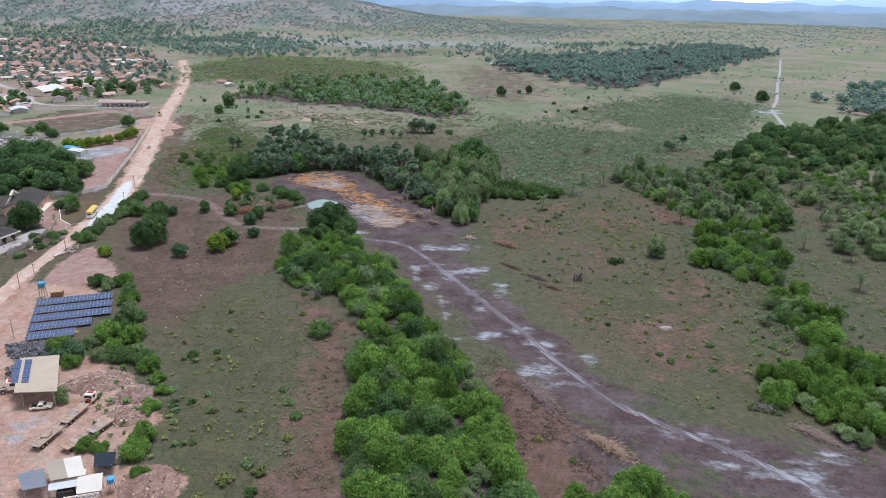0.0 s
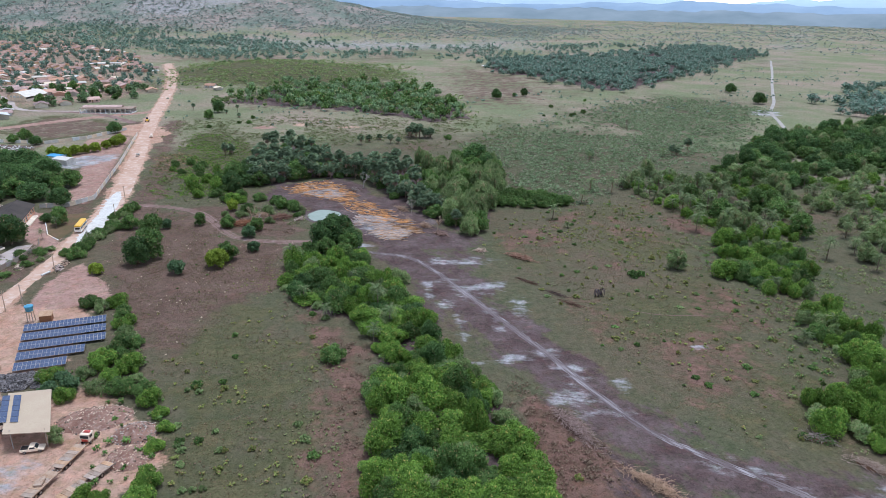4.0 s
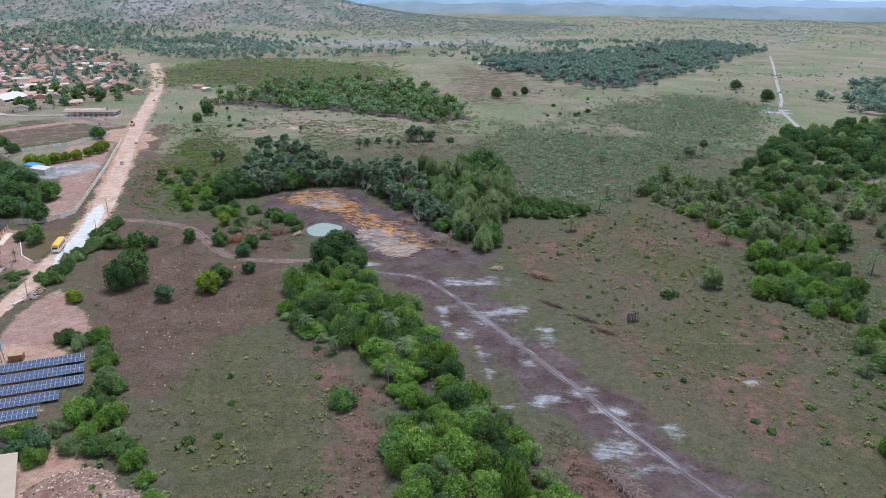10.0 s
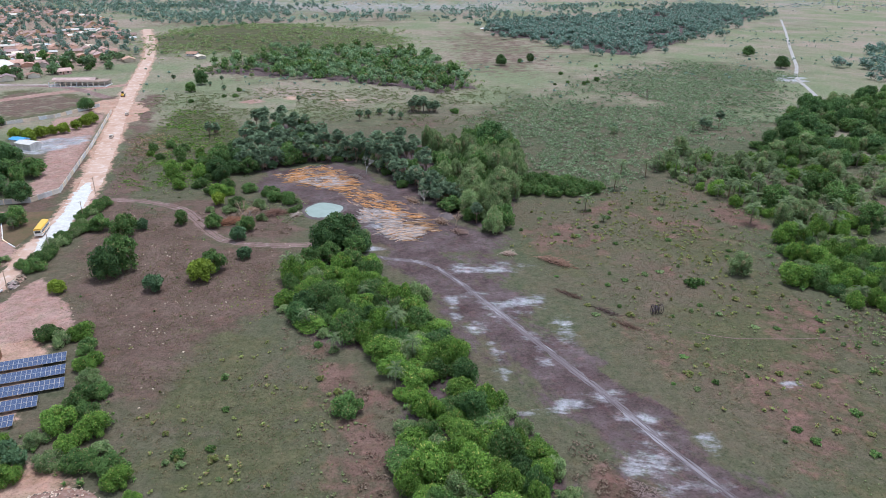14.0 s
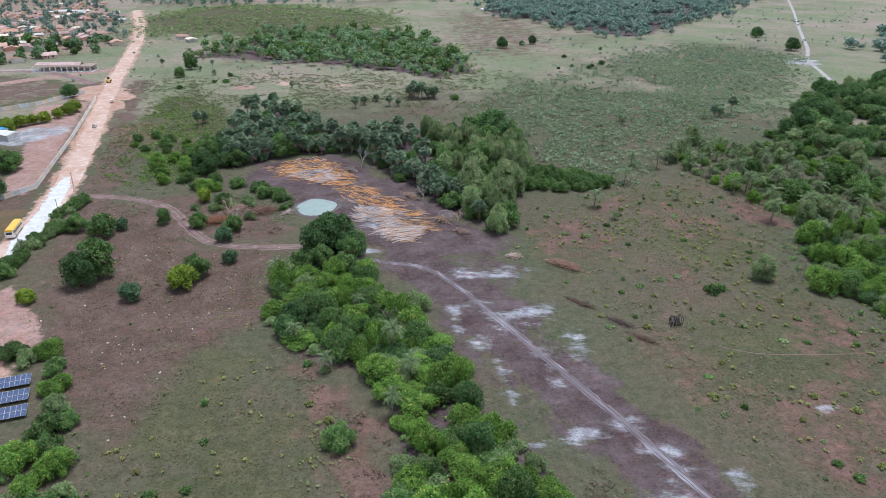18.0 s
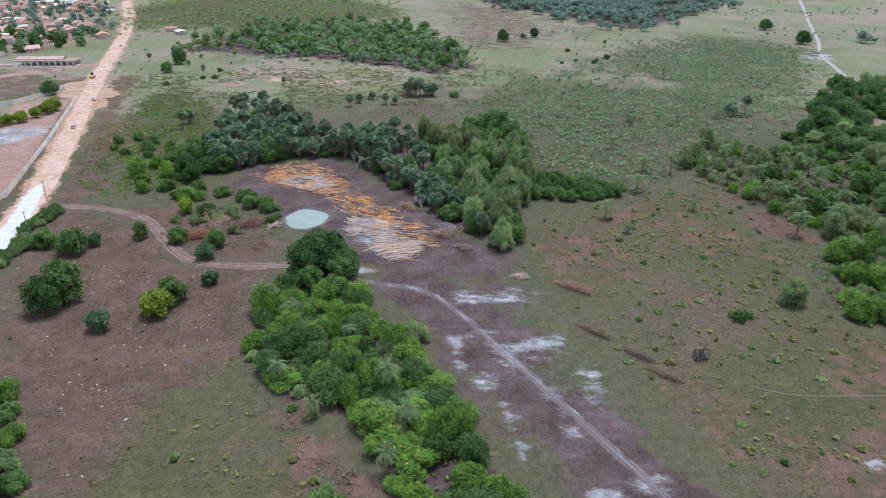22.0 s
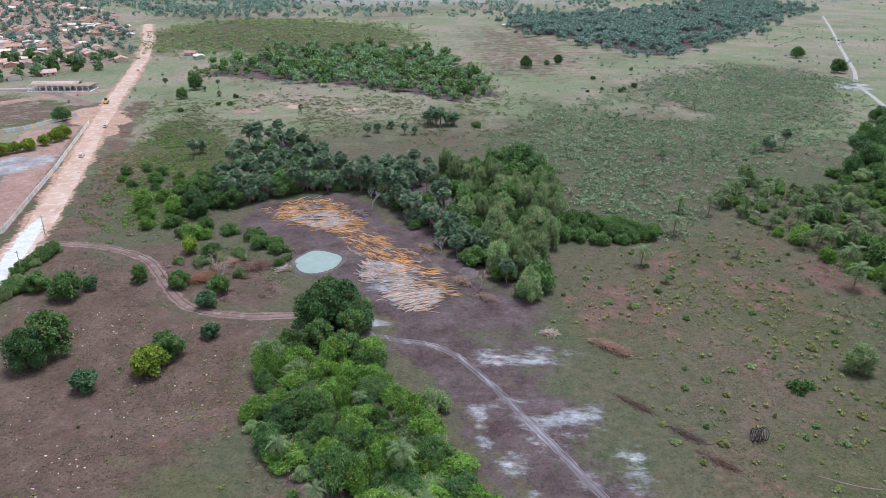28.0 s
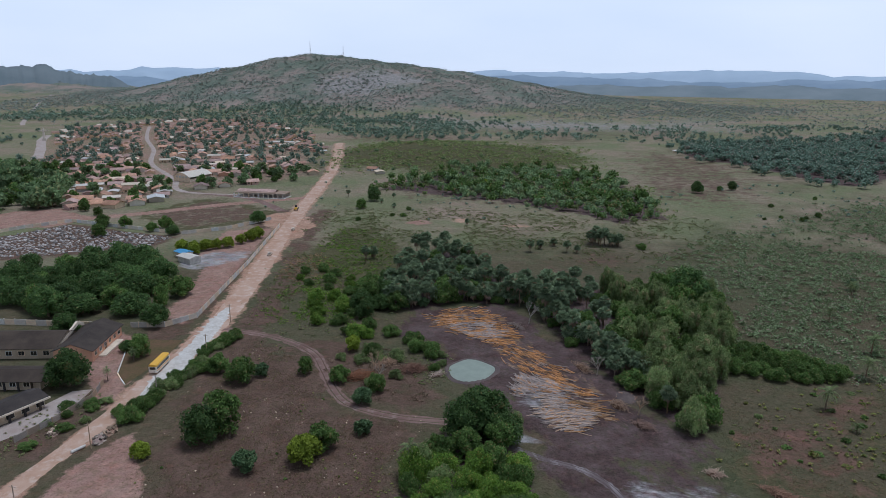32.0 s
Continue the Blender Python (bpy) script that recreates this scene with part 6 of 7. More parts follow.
for x, y in strew([(-111, 367), (-116, 399), (-102, 413), (-88, 389), (-88, 370), (-98, 360)], 420, 75, 0.1, -0.4):
    a, d = stalk_rnd.uniform(0, 3.14), stalk_rnd.uniform(0.4, 1.0)
    stalks.rod((x - d * math.cos(a), y - d * math.sin(a), 0.08), (x + d * math.cos(a), y + d * math.sin(a), 0.12), 0.12, 0.09, 5)
tagged(new("cut_stalks", stalks.mesh("cut_stalks", surf("dull_cut_stalks", (0.28, 0.2, 0.13), (0.42, 0.32, 0.22), 1.0, 0.9, loose=0.5))), "short cut stalks strewn over brown soil", "stalks", kind="stuff")
for x, y, s in ((-262, 606, 1.1), (-250, 598, 1.0), (-290, 606, 0.7), (-230, 640, 1.1), (-222, 655, 1.0)):
    town_trees.put(x, y, s)

hall = thing("sports_hall", "white hall with a broad pale curved roof", "hall", at=pose(-281, 628, 0, 0, 0, -18) @ Matrix.Diagonal((0.85, 0.8, 0.85, 1)))
arch = [(-11 + 22 * k / 12, 5.0 + 4.2 * math.sin(math.pi * k / 12)) for k in range(13)]
part("roof", Shape().loft([[(x, y, z) for x, z in arch] + [(x, y, z - 0.3) for x, z in reversed(arch)] for y in (-16, -5, 6, 17)]), PALE_ROOF, hall)
part("front_wall", Shape().loft([[(x * 0.97, y, z - 0.3) for x, z in arch] + [(10.6, y, 0), (-10.6, y, 0)] for y in (-15, -14.6)]), WHITEWASH, hall)
part("back_wall", Shape().loft([[(x * 0.97, y, z - 0.3) for x, z in arch] + [(10.6, y, 0), (-10.6, y, 0)] for y in (15.6, 16)]), WHITEWASH, hall)
for sx in (-10.5, 10.5):
    part("side_wall", Shape().box(sx, 0.5, 0, 0.3, 30.5, 3.0), WHITEWASH, hall)
for k in range(4):
    part("opening_grille", Shape().box(-6 + 4 * k, -15.1, 4.0, 2.6, 0.2, 1.8), CONCRETE, hall)
shed = thing("unfinished_shed", "long unfinished concrete building with rows of open bays", "building", at=pose(-193, 560, 0, 0, 0, -4))
part("floor_slab", Shape().box(0, 0, 0, 40, 13, 0.3), CONCRETE, shed)
part("back_wall", Shape().box(0, 6, 0.3, 39, 0.3, 3.2), CONCRETE, shed)
part("roof_slab", Shape().box(0, 0.8, 3.4, 40, 12, 0.35), RUST, shed, "brown roof slab")
part("roof", gable(-19, 10, 0, 6, 4.0, 5.2), CLAY_ROOF, shed)
for k in range(11):
    part("column", Shape().box(-19 + 3.8 * k, -6, 0.3, 0.5, 0.5, 3.1), CONCRETE, shed)
hut = thing("field_hut", "small grey block building with a pale roof", "building", at=pose(-161, 386, 0, 0, 0, -30))
part("wall", gable_walls(-5, 5, -3, 3, 2.8, 3.6), CONCRETE, hut)
part("roof", gable(-5, 5, -3, 3, 2.9, 3.7), PALE_ROOF, hut)
hut2 = thing("field_hut", "small building with a blue roof", "building", at=pose(-168, 394, 0, 0, 0, -30))
part("wall", gable_walls(-4, 4, -2.5, 2.5, 2.8, 3.4), CONCRETE, hut2)
part("roof", gable(-4, 4, -2.5, 2.5, 2.9, 3.5), BLUE_PLASTIC, hut2)
store = thing("store_building", "white flat-roofed store in the town", "building", at=pose(-306, 905, 0, 0, 0, 20))
part("wall", gable_walls(-17, 17, -6, 6, 4, 4.6), WHITEWASH, store)
part("roof", gable(-17, 17, -6, 6, 4.1, 4.8), PALE_ROOF, store)
statue = Shape().box(0, 0, 0, 5, 5, 4, taper=0.8).rod((0, 0, 4), (0, 0, 14.5), 1.5, 1.0, 10).rod((0, 0, 14.3), (0, 0, 16.6), 0.7, 0.6, 10).rod((-5.4, 0, 13.0), (5.4, 0, 13.0), 0.7, 0.7, 8)
tagged(new("statue", statue.mesh("statue", WHITEWASH)), "tall white statue with outstretched arms on a plinth", "statue").matrix_basis = pose(-622, 905, 0, 0, 0, 25)
for x, y, tall in ((-575, 1880, 32), (-490, 1890, 30)):
    zz = float(height(x, y))
    mast = thing("antenna_mast", "thin lattice antenna mast on the hilltop", "mast", at=pose(x, y, zz))
    for k in range(3):
        a = 2.1 * k
        part("leg", Shape().rod((1.2 * math.cos(a), 1.2 * math.sin(a), 0), (0.3 * math.cos(a), 0.3 * math.sin(a), tall), 0.22, 0.15, 5), STEEL, mast)
    for k in range(6):
        z = tall * (k + 0.5) / 6
        r = 1.2 - 0.9 * z / tall
        part("brace", Shape().rod((r, 0, z), (-r * 0.5, r * 0.85, z + 1.5), 0.1).rod((-r * 0.5, r * 0.85, z), (-r * 0.5, -r * 0.85, z + 1.5), 0.1), STEEL, mast)

# ---- vehicles ----
def wheel(parent, x, y, r=0.45, w=0.28):
    t = part("wheel", Shape().rod((x, y - w / 2, r), (x, y + w / 2, r), r, r, 14), RUBBER, parent)
    part("rim", Shape().rod((x, y - w / 2 - 0.02, r), (x, y + w / 2 + 0.02, r), r * 0.55, r * 0.55, 10), STEEL, t)


def bus():
    b = thing("school_bus", "white school bus with a yellow roof parked on the road", "bus")
    profile = lambda x, w, h0, h1: [(x, -w, h0), (x, w, h0), (x, w, h1 - 0.25), (x, w - 0.25, h1), (x, -w + 0.25, h1), (x, -w, h1 - 0.25)]
    part("body", Shape().loft([profile(-5.0, 1.2, 0.5, 2.2), profile(-4.9, 1.25, 0.42, 2.5), profile(4.7, 1.25, 0.42, 2.5), profile(4.95, 1.15, 0.5, 2.1)]), WHITE_PAINT, b)
    part("roof", Shape().loft([[(x, -w, 2.45), (x, w, 2.45), (x, w, 2.85), (x, w - 0.35, 3.1), (x, -w + 0.35, 3.1), (x, -w, 2.85)] for x, w in ((-4.95, 1.15), (-4.7, 1.24), (4.5, 1.24), (4.8, 1.1))]), YELLOW_PAINT, b, "yellow roof")
    for side in (-1.255, 1.255):
        for k in range(7):
            part("window", Shape().box(-4.1 + 1.25 * k, side, 1.5, 1.1, 0.06, 0.8), DARK_GLASS, b)
        part("stripe", Shape().box(0, side, 1.0, 9.2, 0.05, 0.22), YELLOW_PAINT, b)
    part("windscreen", Shape().box(4.86, 0, 1.35, 0.12, 2.1, 1.0), DARK_GLASS, b)
    part("rear_window", Shape().box(-4.98, 0, 1.5, 0.1, 1.8, 0.8), DARK_GLASS, b)
    part("bumper", Shape().box(5.0, 0, 0.4, 0.2, 2.4, 0.35), STEEL, b)
    for x in (-3.0, 3.1):
        for y in (-1.1, 1.1):
            wheel(b, x, y, 0.5)
    return b


bus().matrix_basis = pose(-111.2, 268.5, 0.25, 0, 0, 96)


def pickup(paint, label, at):
    p = thing("pickup_truck", label, "pickup", at=at)
    side = lambda y: [(-2.3, y, 0.45), (2.3, y, 0.45), (2.32, y, 0.8), (1.1, y, 1.0), (0.5, y, 1.5), (-0.5, y, 1.55), (-0.65, y, 1.0), (-2.3, y, 1.0)]
    part("body", Shape().loft([side(-0.88), side(0.88)]), paint, p)
    part("load_bed", Shape().box(-1.5, 0, 1.0, 1.45, 1.5, 0.05), RUBBER, p)
    part("windscreen", Shape().add([(1.08, -0.75, 1.03), (1.08, 0.75, 1.03), (0.55, 0.7, 1.48), (0.55, -0.7, 1.48)], [(0, 1, 2, 3)]), DARK_GLASS, p)
    for y in (-0.89, 0.89):
        part("side_window", Shape().box(0.1, y, 1.05, 1.0, 0.03, 0.38), DARK_GLASS, p)
    for x in (-1.45, 1.45):
        for y in (-0.8, 0.8):
            wheel(p, x, y, 0.34, 0.22)
    part("bumper", Shape().box(2.33, 0, 0.42, 0.12, 1.6, 0.25), STEEL, p)
    return p


pickup(WHITE_PAINT, "white pickup with a black load bed in the dirt yard", pose(-69, 120.3, 0, 0, 0, 8))
pickup(WHITE_PAINT, "white car driving along the dirt road", pose(-127, 403, 0.12, 0, 0, 100))
pickup(WHITE_PAINT, "pale car on the far part of the road", pose(-134, 458, 0.12, 0, 0, 100))


def tractor_head(label, at):
    t = thing("lorry_cab", label, "lorry", at=at)
    part("cab", Shape().loft([[(-0.6, y, 0.9), (1.5, y, 0.9), (1.6, y, 1.8), (1.35, y, 2.9), (-0.6, y, 3.0)] for y in (-1.2, 1.2)]), WHITE_PAINT, t)
    part("windscreen", Shape().box(1.53, 0, 1.85, 0.1, 2.1, 0.8), DARK_GLASS, t)
    for y in (-1.21, 1.21):
        part("side_window", Shape().box(0.6, y, 1.9, 1.1, 0.06, 0.75), DARK_GLASS, t)
    part("roof_deflector", Shape().box(0.1, 0, 2.98, 0.9, 1.8, 0.3, taper=0.7), RED_PAINT, t)
    part("grille", Shape().box(1.55, 0, 1.0, 0.12, 1.6, 0.7), RED_PAINT, t)
    part("chassis", Shape().box(-1.9, 0, 0.75, 3.2, 1.0, 0.3), RUST, t)
    for x in (0.9, -1.6, -2.7):
        for y in (-1.0, 1.0):
            wheel(t, x, y, 0.5, 0.35)
    return t


def flatbed(length, label, at, load=False):
    t = thing("flatbed_trailer", label, "trailer", at=at)
    for k in range(int(length / 1.1)):
        part("deck_plank", Shape().box(-length / 2 + 0.55 + 1.1 * k, 0, 1.15 + 0.02 * (k % 3), 1.06, 2.5, 0.12), RUST, t)
    part("chassis", Shape().box(0, 0.5, 0.8, length * 0.95, 0.2, 0.34).box(0, -0.5, 0.8, length * 0.95, 0.2, 0.34), STEEL, t)
    part("side_rail", Shape().box(0, 1.27, 1.05, length, 0.08, 0.25), RUST, t)
    part("side_rail", Shape().box(0, -1.27, 1.05, length, 0.08, 0.25), RUST, t)
    for x in (-length / 2 + 1.2, -length / 2 + 2.4):
        for y in (-1.0, 1.0):
            wheel(t, x, y, 0.5, 0.35)
    if load:
        part("load", Shape().box(-0.6, 0, 1.28, 1.8, 1.6, 0.5, 0.3).box(0.9, 0.3, 1.28, 1.0, 0.9, 0.35, 0.8), RUST, t, "rusty scrap lying on the deck")
    return t


tractor_head("white lorry cab with a red grille in the yard", pose(-58.6, 122.6, 0, 0, 0, 258) @ Matrix.Diagonal((0.85, 0.85, 0.85, 1)))
flatbed(8.5, "rusty flatbed trailer with a worn plank deck", pose(-60, 116.5, 0, 0, 0, 74))
flatbed(8.5, "rusty flatbed trailer carrying scrap", pose(-62.3, 108, 0, 0, 0, 73), True)
flatbed(6.0, "pale worn flatbed trailer parked beside rubble", pose(-52.4, 111, 0, 0, 0, 62))
flatbed(5.5, "pale worn flatbed trailer parked in the yard", pose(-55.6, 105.2, 0, 0, 0, 57))
tractor_head("white lorry cab beside the canopy", pose(-79.5, 128.5, 0, 0, 0, 20))
flatbed(7.0, "flatbed trailer behind a white lorry", pose(-85, 126.5, 0, 0, 0, 20))
digger = thing("road_grader", "yellow road machine on the dirt road", "machine", at=pose(-152, 516, 0.1, 0, 0, 100))
part("body", Shape().box(-0.8, 0, 0.8, 3.2, 1.8, 1.0, taper=0.85), YELLOW_PAINT, digger)
part("cab", Shape().box(0.4, 0, 1.6, 1.5, 1.5, 1.6, taper=0.9), DARK_GLASS, digger)
part("boom", Shape().rod((1.2, 0, 1.4), (4.0, 0, 0.9), 0.2), YELLOW_PAINT, digger)
part("blade", Shape().box(2.2, 0, 0.2, 0.3, 3.0, 0.7, 0.3), STEEL, digger)
for x in (-1.6, -0.2, 3.6):
    for y in (-1.0, 1.0):
        wheel(digger, x, y, 0.6, 0.4)

# ---- yard ----
def solar_row(x, y, turn, count):
    """A raised table of two lines of modules that leans towards the south."""
    row = thing("solar_table", "row of dark blue solar modules on a raised steel frame", "solar panels", "rows of the solar array", at=pose(x, y, 0, 0, 0, turn))
    lean = radians(11)
    if "module" not in SHARED:
        SHARED["module"] = Shape().box(0, 0, 0, 0.96, 1.62, 0.04).mesh("module", m_cell)
        SHARED["rim"] = Shape().box(0, 0.81, 0, 1.0, 0.035, 0.05).box(0, -0.81, 0, 1.0, 0.035, 0.05).box(0.485, 0, 0, 0.035, 1.585, 0.05).box(-0.485, 0, 0, 0.035, 1.585, 0.05).mesh("rim", STEEL)
    for k in range(count):
        for j in (0, 1):
            m = part("module", SHARED["module"], m_cell, row)
            d = 0.83 + 1.66 * j
            m.matrix_basis = Matrix.Translation((0.5 + 1.02 * k, d * math.cos(lean), 0.75 + d * math.sin(lean))) @ Matrix.Rotation(lean, 4, "X")
            part("rim", SHARED["rim"], STEEL, m)
    for k in range(0, count + 1, 4):
        part("leg", Shape().rod((1.02 * k, 0.5, -0.1), (1.02 * k, 0.5, 0.85), 0.06), STEEL, row)
        part("leg", Shape().rod((1.02 * k, 2.8, -0.1), (1.02 * k, 2.8, 1.25), 0.06), STEEL, row)
    for d, z in ((0.8, 0.86), (2.5, 1.18)):
        part("rail", Shape().rod((0, d, z), (1.02 * count, d, z), 0.05), STEEL, row)


SHARED = {}
for k, count in enumerate((21, 21, 21, 16, 12)):
    solar_row(-94.5 + 1.73 * k, 176.0 - 5.65 * k, 12.6, count)


def water_tank(x, y, tall, label, size=1.0):
    t = thing("water_tank", label, "water tank", at=pose(x, y, 0) @ Matrix.Diagonal((size, size, size, 1)))
    for i in (-0.8, 0.8):
        for j in (-0.8, 0.8):
            part("leg", Shape().rod((i, j, -0.2), (i * 0.8, j * 0.8, tall), 0.12, 0.1), POLE_WOOD, t)
    part("platform", Shape().box(0, 0, tall, 2.2, 2.2, 0.15), POLE_WOOD, t)
    part("tank", Shape().lathe(0, 0, [(0.95, tall + 0.15), (1.2, tall + 1.5), (1.25, tall + 1.6)], 16), BLUE_PLASTIC, t)
    part("lid", Shape().lathe(0, 0, [(1.3, tall + 1.6), (1.2, tall + 1.75), (0.4, tall + 1.95), (0.1, tall + 1.98)], 16), BLUE_PLASTIC, t)


water_tank(-95.5, 184, 3.4, "blue water tank on a wooden stand")
water_tank(-43.0, 90.0, 3.4, "small blue water tank on a post stand", 0.62)
hutch = thing("pump_shed", "small brown wooden pump shed", "shed", at=pose(-91.5, 184.5, 0, 0, 0, 10))
part("wall", gable_walls(-1.6, 1.6, -1.2, 1.2, 1.9, 2.2), DOOR_WOOD, hutch)
part("roof", Shape().slab([(-1.9, -1.5, 2.05), (1.9, -1.5, 2.05), (1.9, 1.5, 2.45), (-1.9, 1.5, 2.45)], 0.1), RUST, hutch)

canopy = thing("yard_canopy", "open yard canopy with a tan sheet roof and solar modules", "canopy")
part("roof", Shape().slab([(-74.5, 120.5, 4.4), (-65, 120.5, 4.4), (-71, 137, 4.9), (-80, 136, 4.9)], 0.15), TAN_ROOF, canopy)
for x, y in ((-73.5, 121.5), (-66.5, 121.5), (-71.7, 136), (-78.8, 135.2), (-76, 128.5), (-69, 128.5)):
    part("post", Shape().rod((x, y, -0.2), (x, y, 4.6), 0.12), POLE_WOOD, canopy)
for col, x0 in ((0, -75.2), (1, -72.8)):
    for k in range(5):
        u = 1.0 + k * 2.1
        xc, yc = x0 - 0.345 * (u + 2), 123.5 + u + 1
        m = part("module", Shape().slab([(xc - 0.8, yc - 1.0, 4.68 + 0.03 * u), (xc + 0.8, yc - 1.0, 4.68 + 0.03 * u), (xc + 0.1, yc + 1.0, 4.74 + 0.03 * u), (xc - 1.5, yc + 1.0, 4.74 + 0.03 * u)], 0.05), m_cell, canopy)

restaurant = thing("restaurant", "roadside eatery under patched sheet roofs with a white sign board", "restaurant")
part("tarp_roof", Shape().slab([(-58.3, 87.8, 2.9), (-54.3, 88.9, 2.9), (-57, 94, 3.2), (-61.2, 92.4, 3.2)], 0.06), TARP, restaurant, "sagging grey-blue tarpaulin roof")
part("tan_roof", Shape().slab([(-54, 89.8, 3.3), (-51, 90.5, 3.3), (-54, 96, 3.7), (-57.2, 95.2, 3.7)], 0.08), TAN_ROOF, restaurant)
part("white_roof", Shape().slab([(-51, 90.5, 3.3), (-48, 91.1, 3.3), (-51, 96.8, 3.7), (-54, 96, 3.7)], 0.08), PALE_ROOF, restaurant)
part("awning", Shape().slab([(-53.6, 87.6, 2.7), (-47.2, 88.9, 2.7), (-48.2, 90.6, 2.9), (-54.2, 89.4, 2.9)], 0.06), PALE_ROOF, restaurant)
part("front_roof", Shape().slab([(-48, 86.3, 2.7), (-43.6, 87.0, 2.7), (-45, 91.8, 3.1), (-49.4, 90.9, 3.1)], 0.08), PALE_ROOF, restaurant)
part("wall", Shape().box(-51.5, 91.5, 0, 6.0, 4.0, 2.6, 0.2), CREAM_WALL, restaurant)
part("dark_front", Shape().box(-51, 88.6, 0, 3.0, 1.6, 2.1, 0.2), DARK_ROOF, restaurant)
for x, y in ((-58.2, 88), (-54.5, 89), (-60.8, 92.2), (-57.4, 93.6), (-48, 86.5), (-43.8, 87.2), (-45.2, 91.4), (-53.4, 87.8)):
    part("post", Shape().rod((x, y, -0.2), (x, y, 2.8), 0.08), POLE_WOOD, restaurant)
sign = part("sign_board", Shape().box(0, 0, 0, 6.2, 0.1, 1.15), WHITE_PAINT, restaurant, "white sign board lettered in grey-blue")
sign.matrix_basis = pose(-47.0, 86.1, 1.5, 0, 0, 9)
letters = bpy.data.curves.new("sign_text", "FONT")
letters.body, letters.size, letters.extrude, letters.align_x = "RESTAURANTE", 0.95, 0.012, "CENTER"
letters.materials.append(surf("sign_ink", (0.14, 0.2, 0.3), (0.18, 0.25, 0.36), 1.0, 0.5, bump=0.0))
text = new("lettering", letters)
text.parent = sign
text.matrix_basis = pose(0, -0.065, 0.2, 90, 0, 0)
net = thing("shade_shelter", "low shelter covered with black netting", "shelter")
part("netting", Shape().slab([(-48, 94.9, 2.2), (-44.2, 94.9, 2.2), (-45, 99.2, 2.5), (-49.2, 98.9, 2.5)], 0.08), BLACK_NET, net)
for x, y in ((-47.6, 95.2), (-44.6, 95.2), (-45.3, 98.8), (-48.8, 98.6)):
    part("post", Shape().rod((x, y, -0.2), (x, y, 2.3), 0.07), POLE_WOOD, net)

for x, y, tall in ((-91.5, 156, 6.5), (-106, 191.5, 7), (-103, 196, 7), (-103.5, 222, 7), (-103, 252, 7), (-101.8, 281, 7), (-106.5, 310, 7), (-89, 139, 6)):
    pole = thing("utility_pole", "slim weathered utility pole with a short crossarm", "pole", "poles along the road", at=pose(x, y, 0))
    part("shaft", Shape().rod((0, 0, -0.5), (0.05, 0, tall), 0.16, 0.1, 7), POLE_WOOD, pole)
    part("crossarm", Shape().rod((-0.8, 0, tall - 0.5), (0.8, 0, tall - 0.5), 0.06), POLE_WOOD, pole)


def ring_shape(s, c, r, tube, normal, sides=10, around=5):
    turn = Vector(normal).to_track_quat("Z", "Y")
    pts = []
    for k in range(sides):
        a = 2 * math.pi * k / sides
        for j in range(around):
            b = 2 * math.pi * j / around
            pts.append(Vector(c) + turn @ Vector(((r + tube * math.cos(b)) * math.cos(a), (r + tube * math.cos(b)) * math.sin(a), tube * math.sin(b))))
    s.add(pts, [(k * around + j, ((k + 1) % sides) * around + j, ((k + 1) % sides) * around + (j + 1) % around, k * around + (j + 1) % around) for k in range(sides) for j in range(around)])


heap = random.Random(9)
tyres = Shape()
for k in range(430):
    u, w = heap.uniform(0, 1), heap.uniform(0, 1)
    x, y = (-87.5 + 10 * u - 4.5 * w, 144.5 + 8 * w + 1.5 * u) if k < 370 else (-83.5 + 2.2 * u - 2.2 * w, 134.5 + 6 * w)
    ring_shape(tyres, (x, y, 0.15 + heap.uniform(0, 1.0) * math.sin(math.pi * w)), heap.uniform(0.32, 0.5), 0.13, (heap.uniform(-0.7, 0.7), heap.uniform(-0.7, 0.7), 1))
tagged(new("tyre_heap", tyres.mesh("tyre_heap", surf("worn_tyres", (0.15, 0.135, 0.135), (0.32, 0.29, 0.285), 1.0, 0.9, loose=0.8))), "heap of worn grey-black tyres", "tyres", kind="stuff")
hoops = thing("hoop_bundle", "bundle of dark coiled hoops lying in the pasture", "hoops", at=place(78.3, 187.3))
for k in range(9):
    s = Shape()
    ring_shape(s, (0, 0, 0), 1.15 + 0.1 * (k % 3), 0.09, (0, 1, 0), 18, 5)
    h = part("hoop", s, BLACK_HOOP, hoops)
    h.matrix_basis = Matrix.Translation((-1.4 + 0.35 * k, heap.uniform(-0.2, 0.2), 1.1)) @ Matrix.Rotation(radians(80 + heap.uniform(-14, 14)), 4, "Z") @ Matrix.Rotation(radians(heap.uniform(-12, 12)), 4, "X")


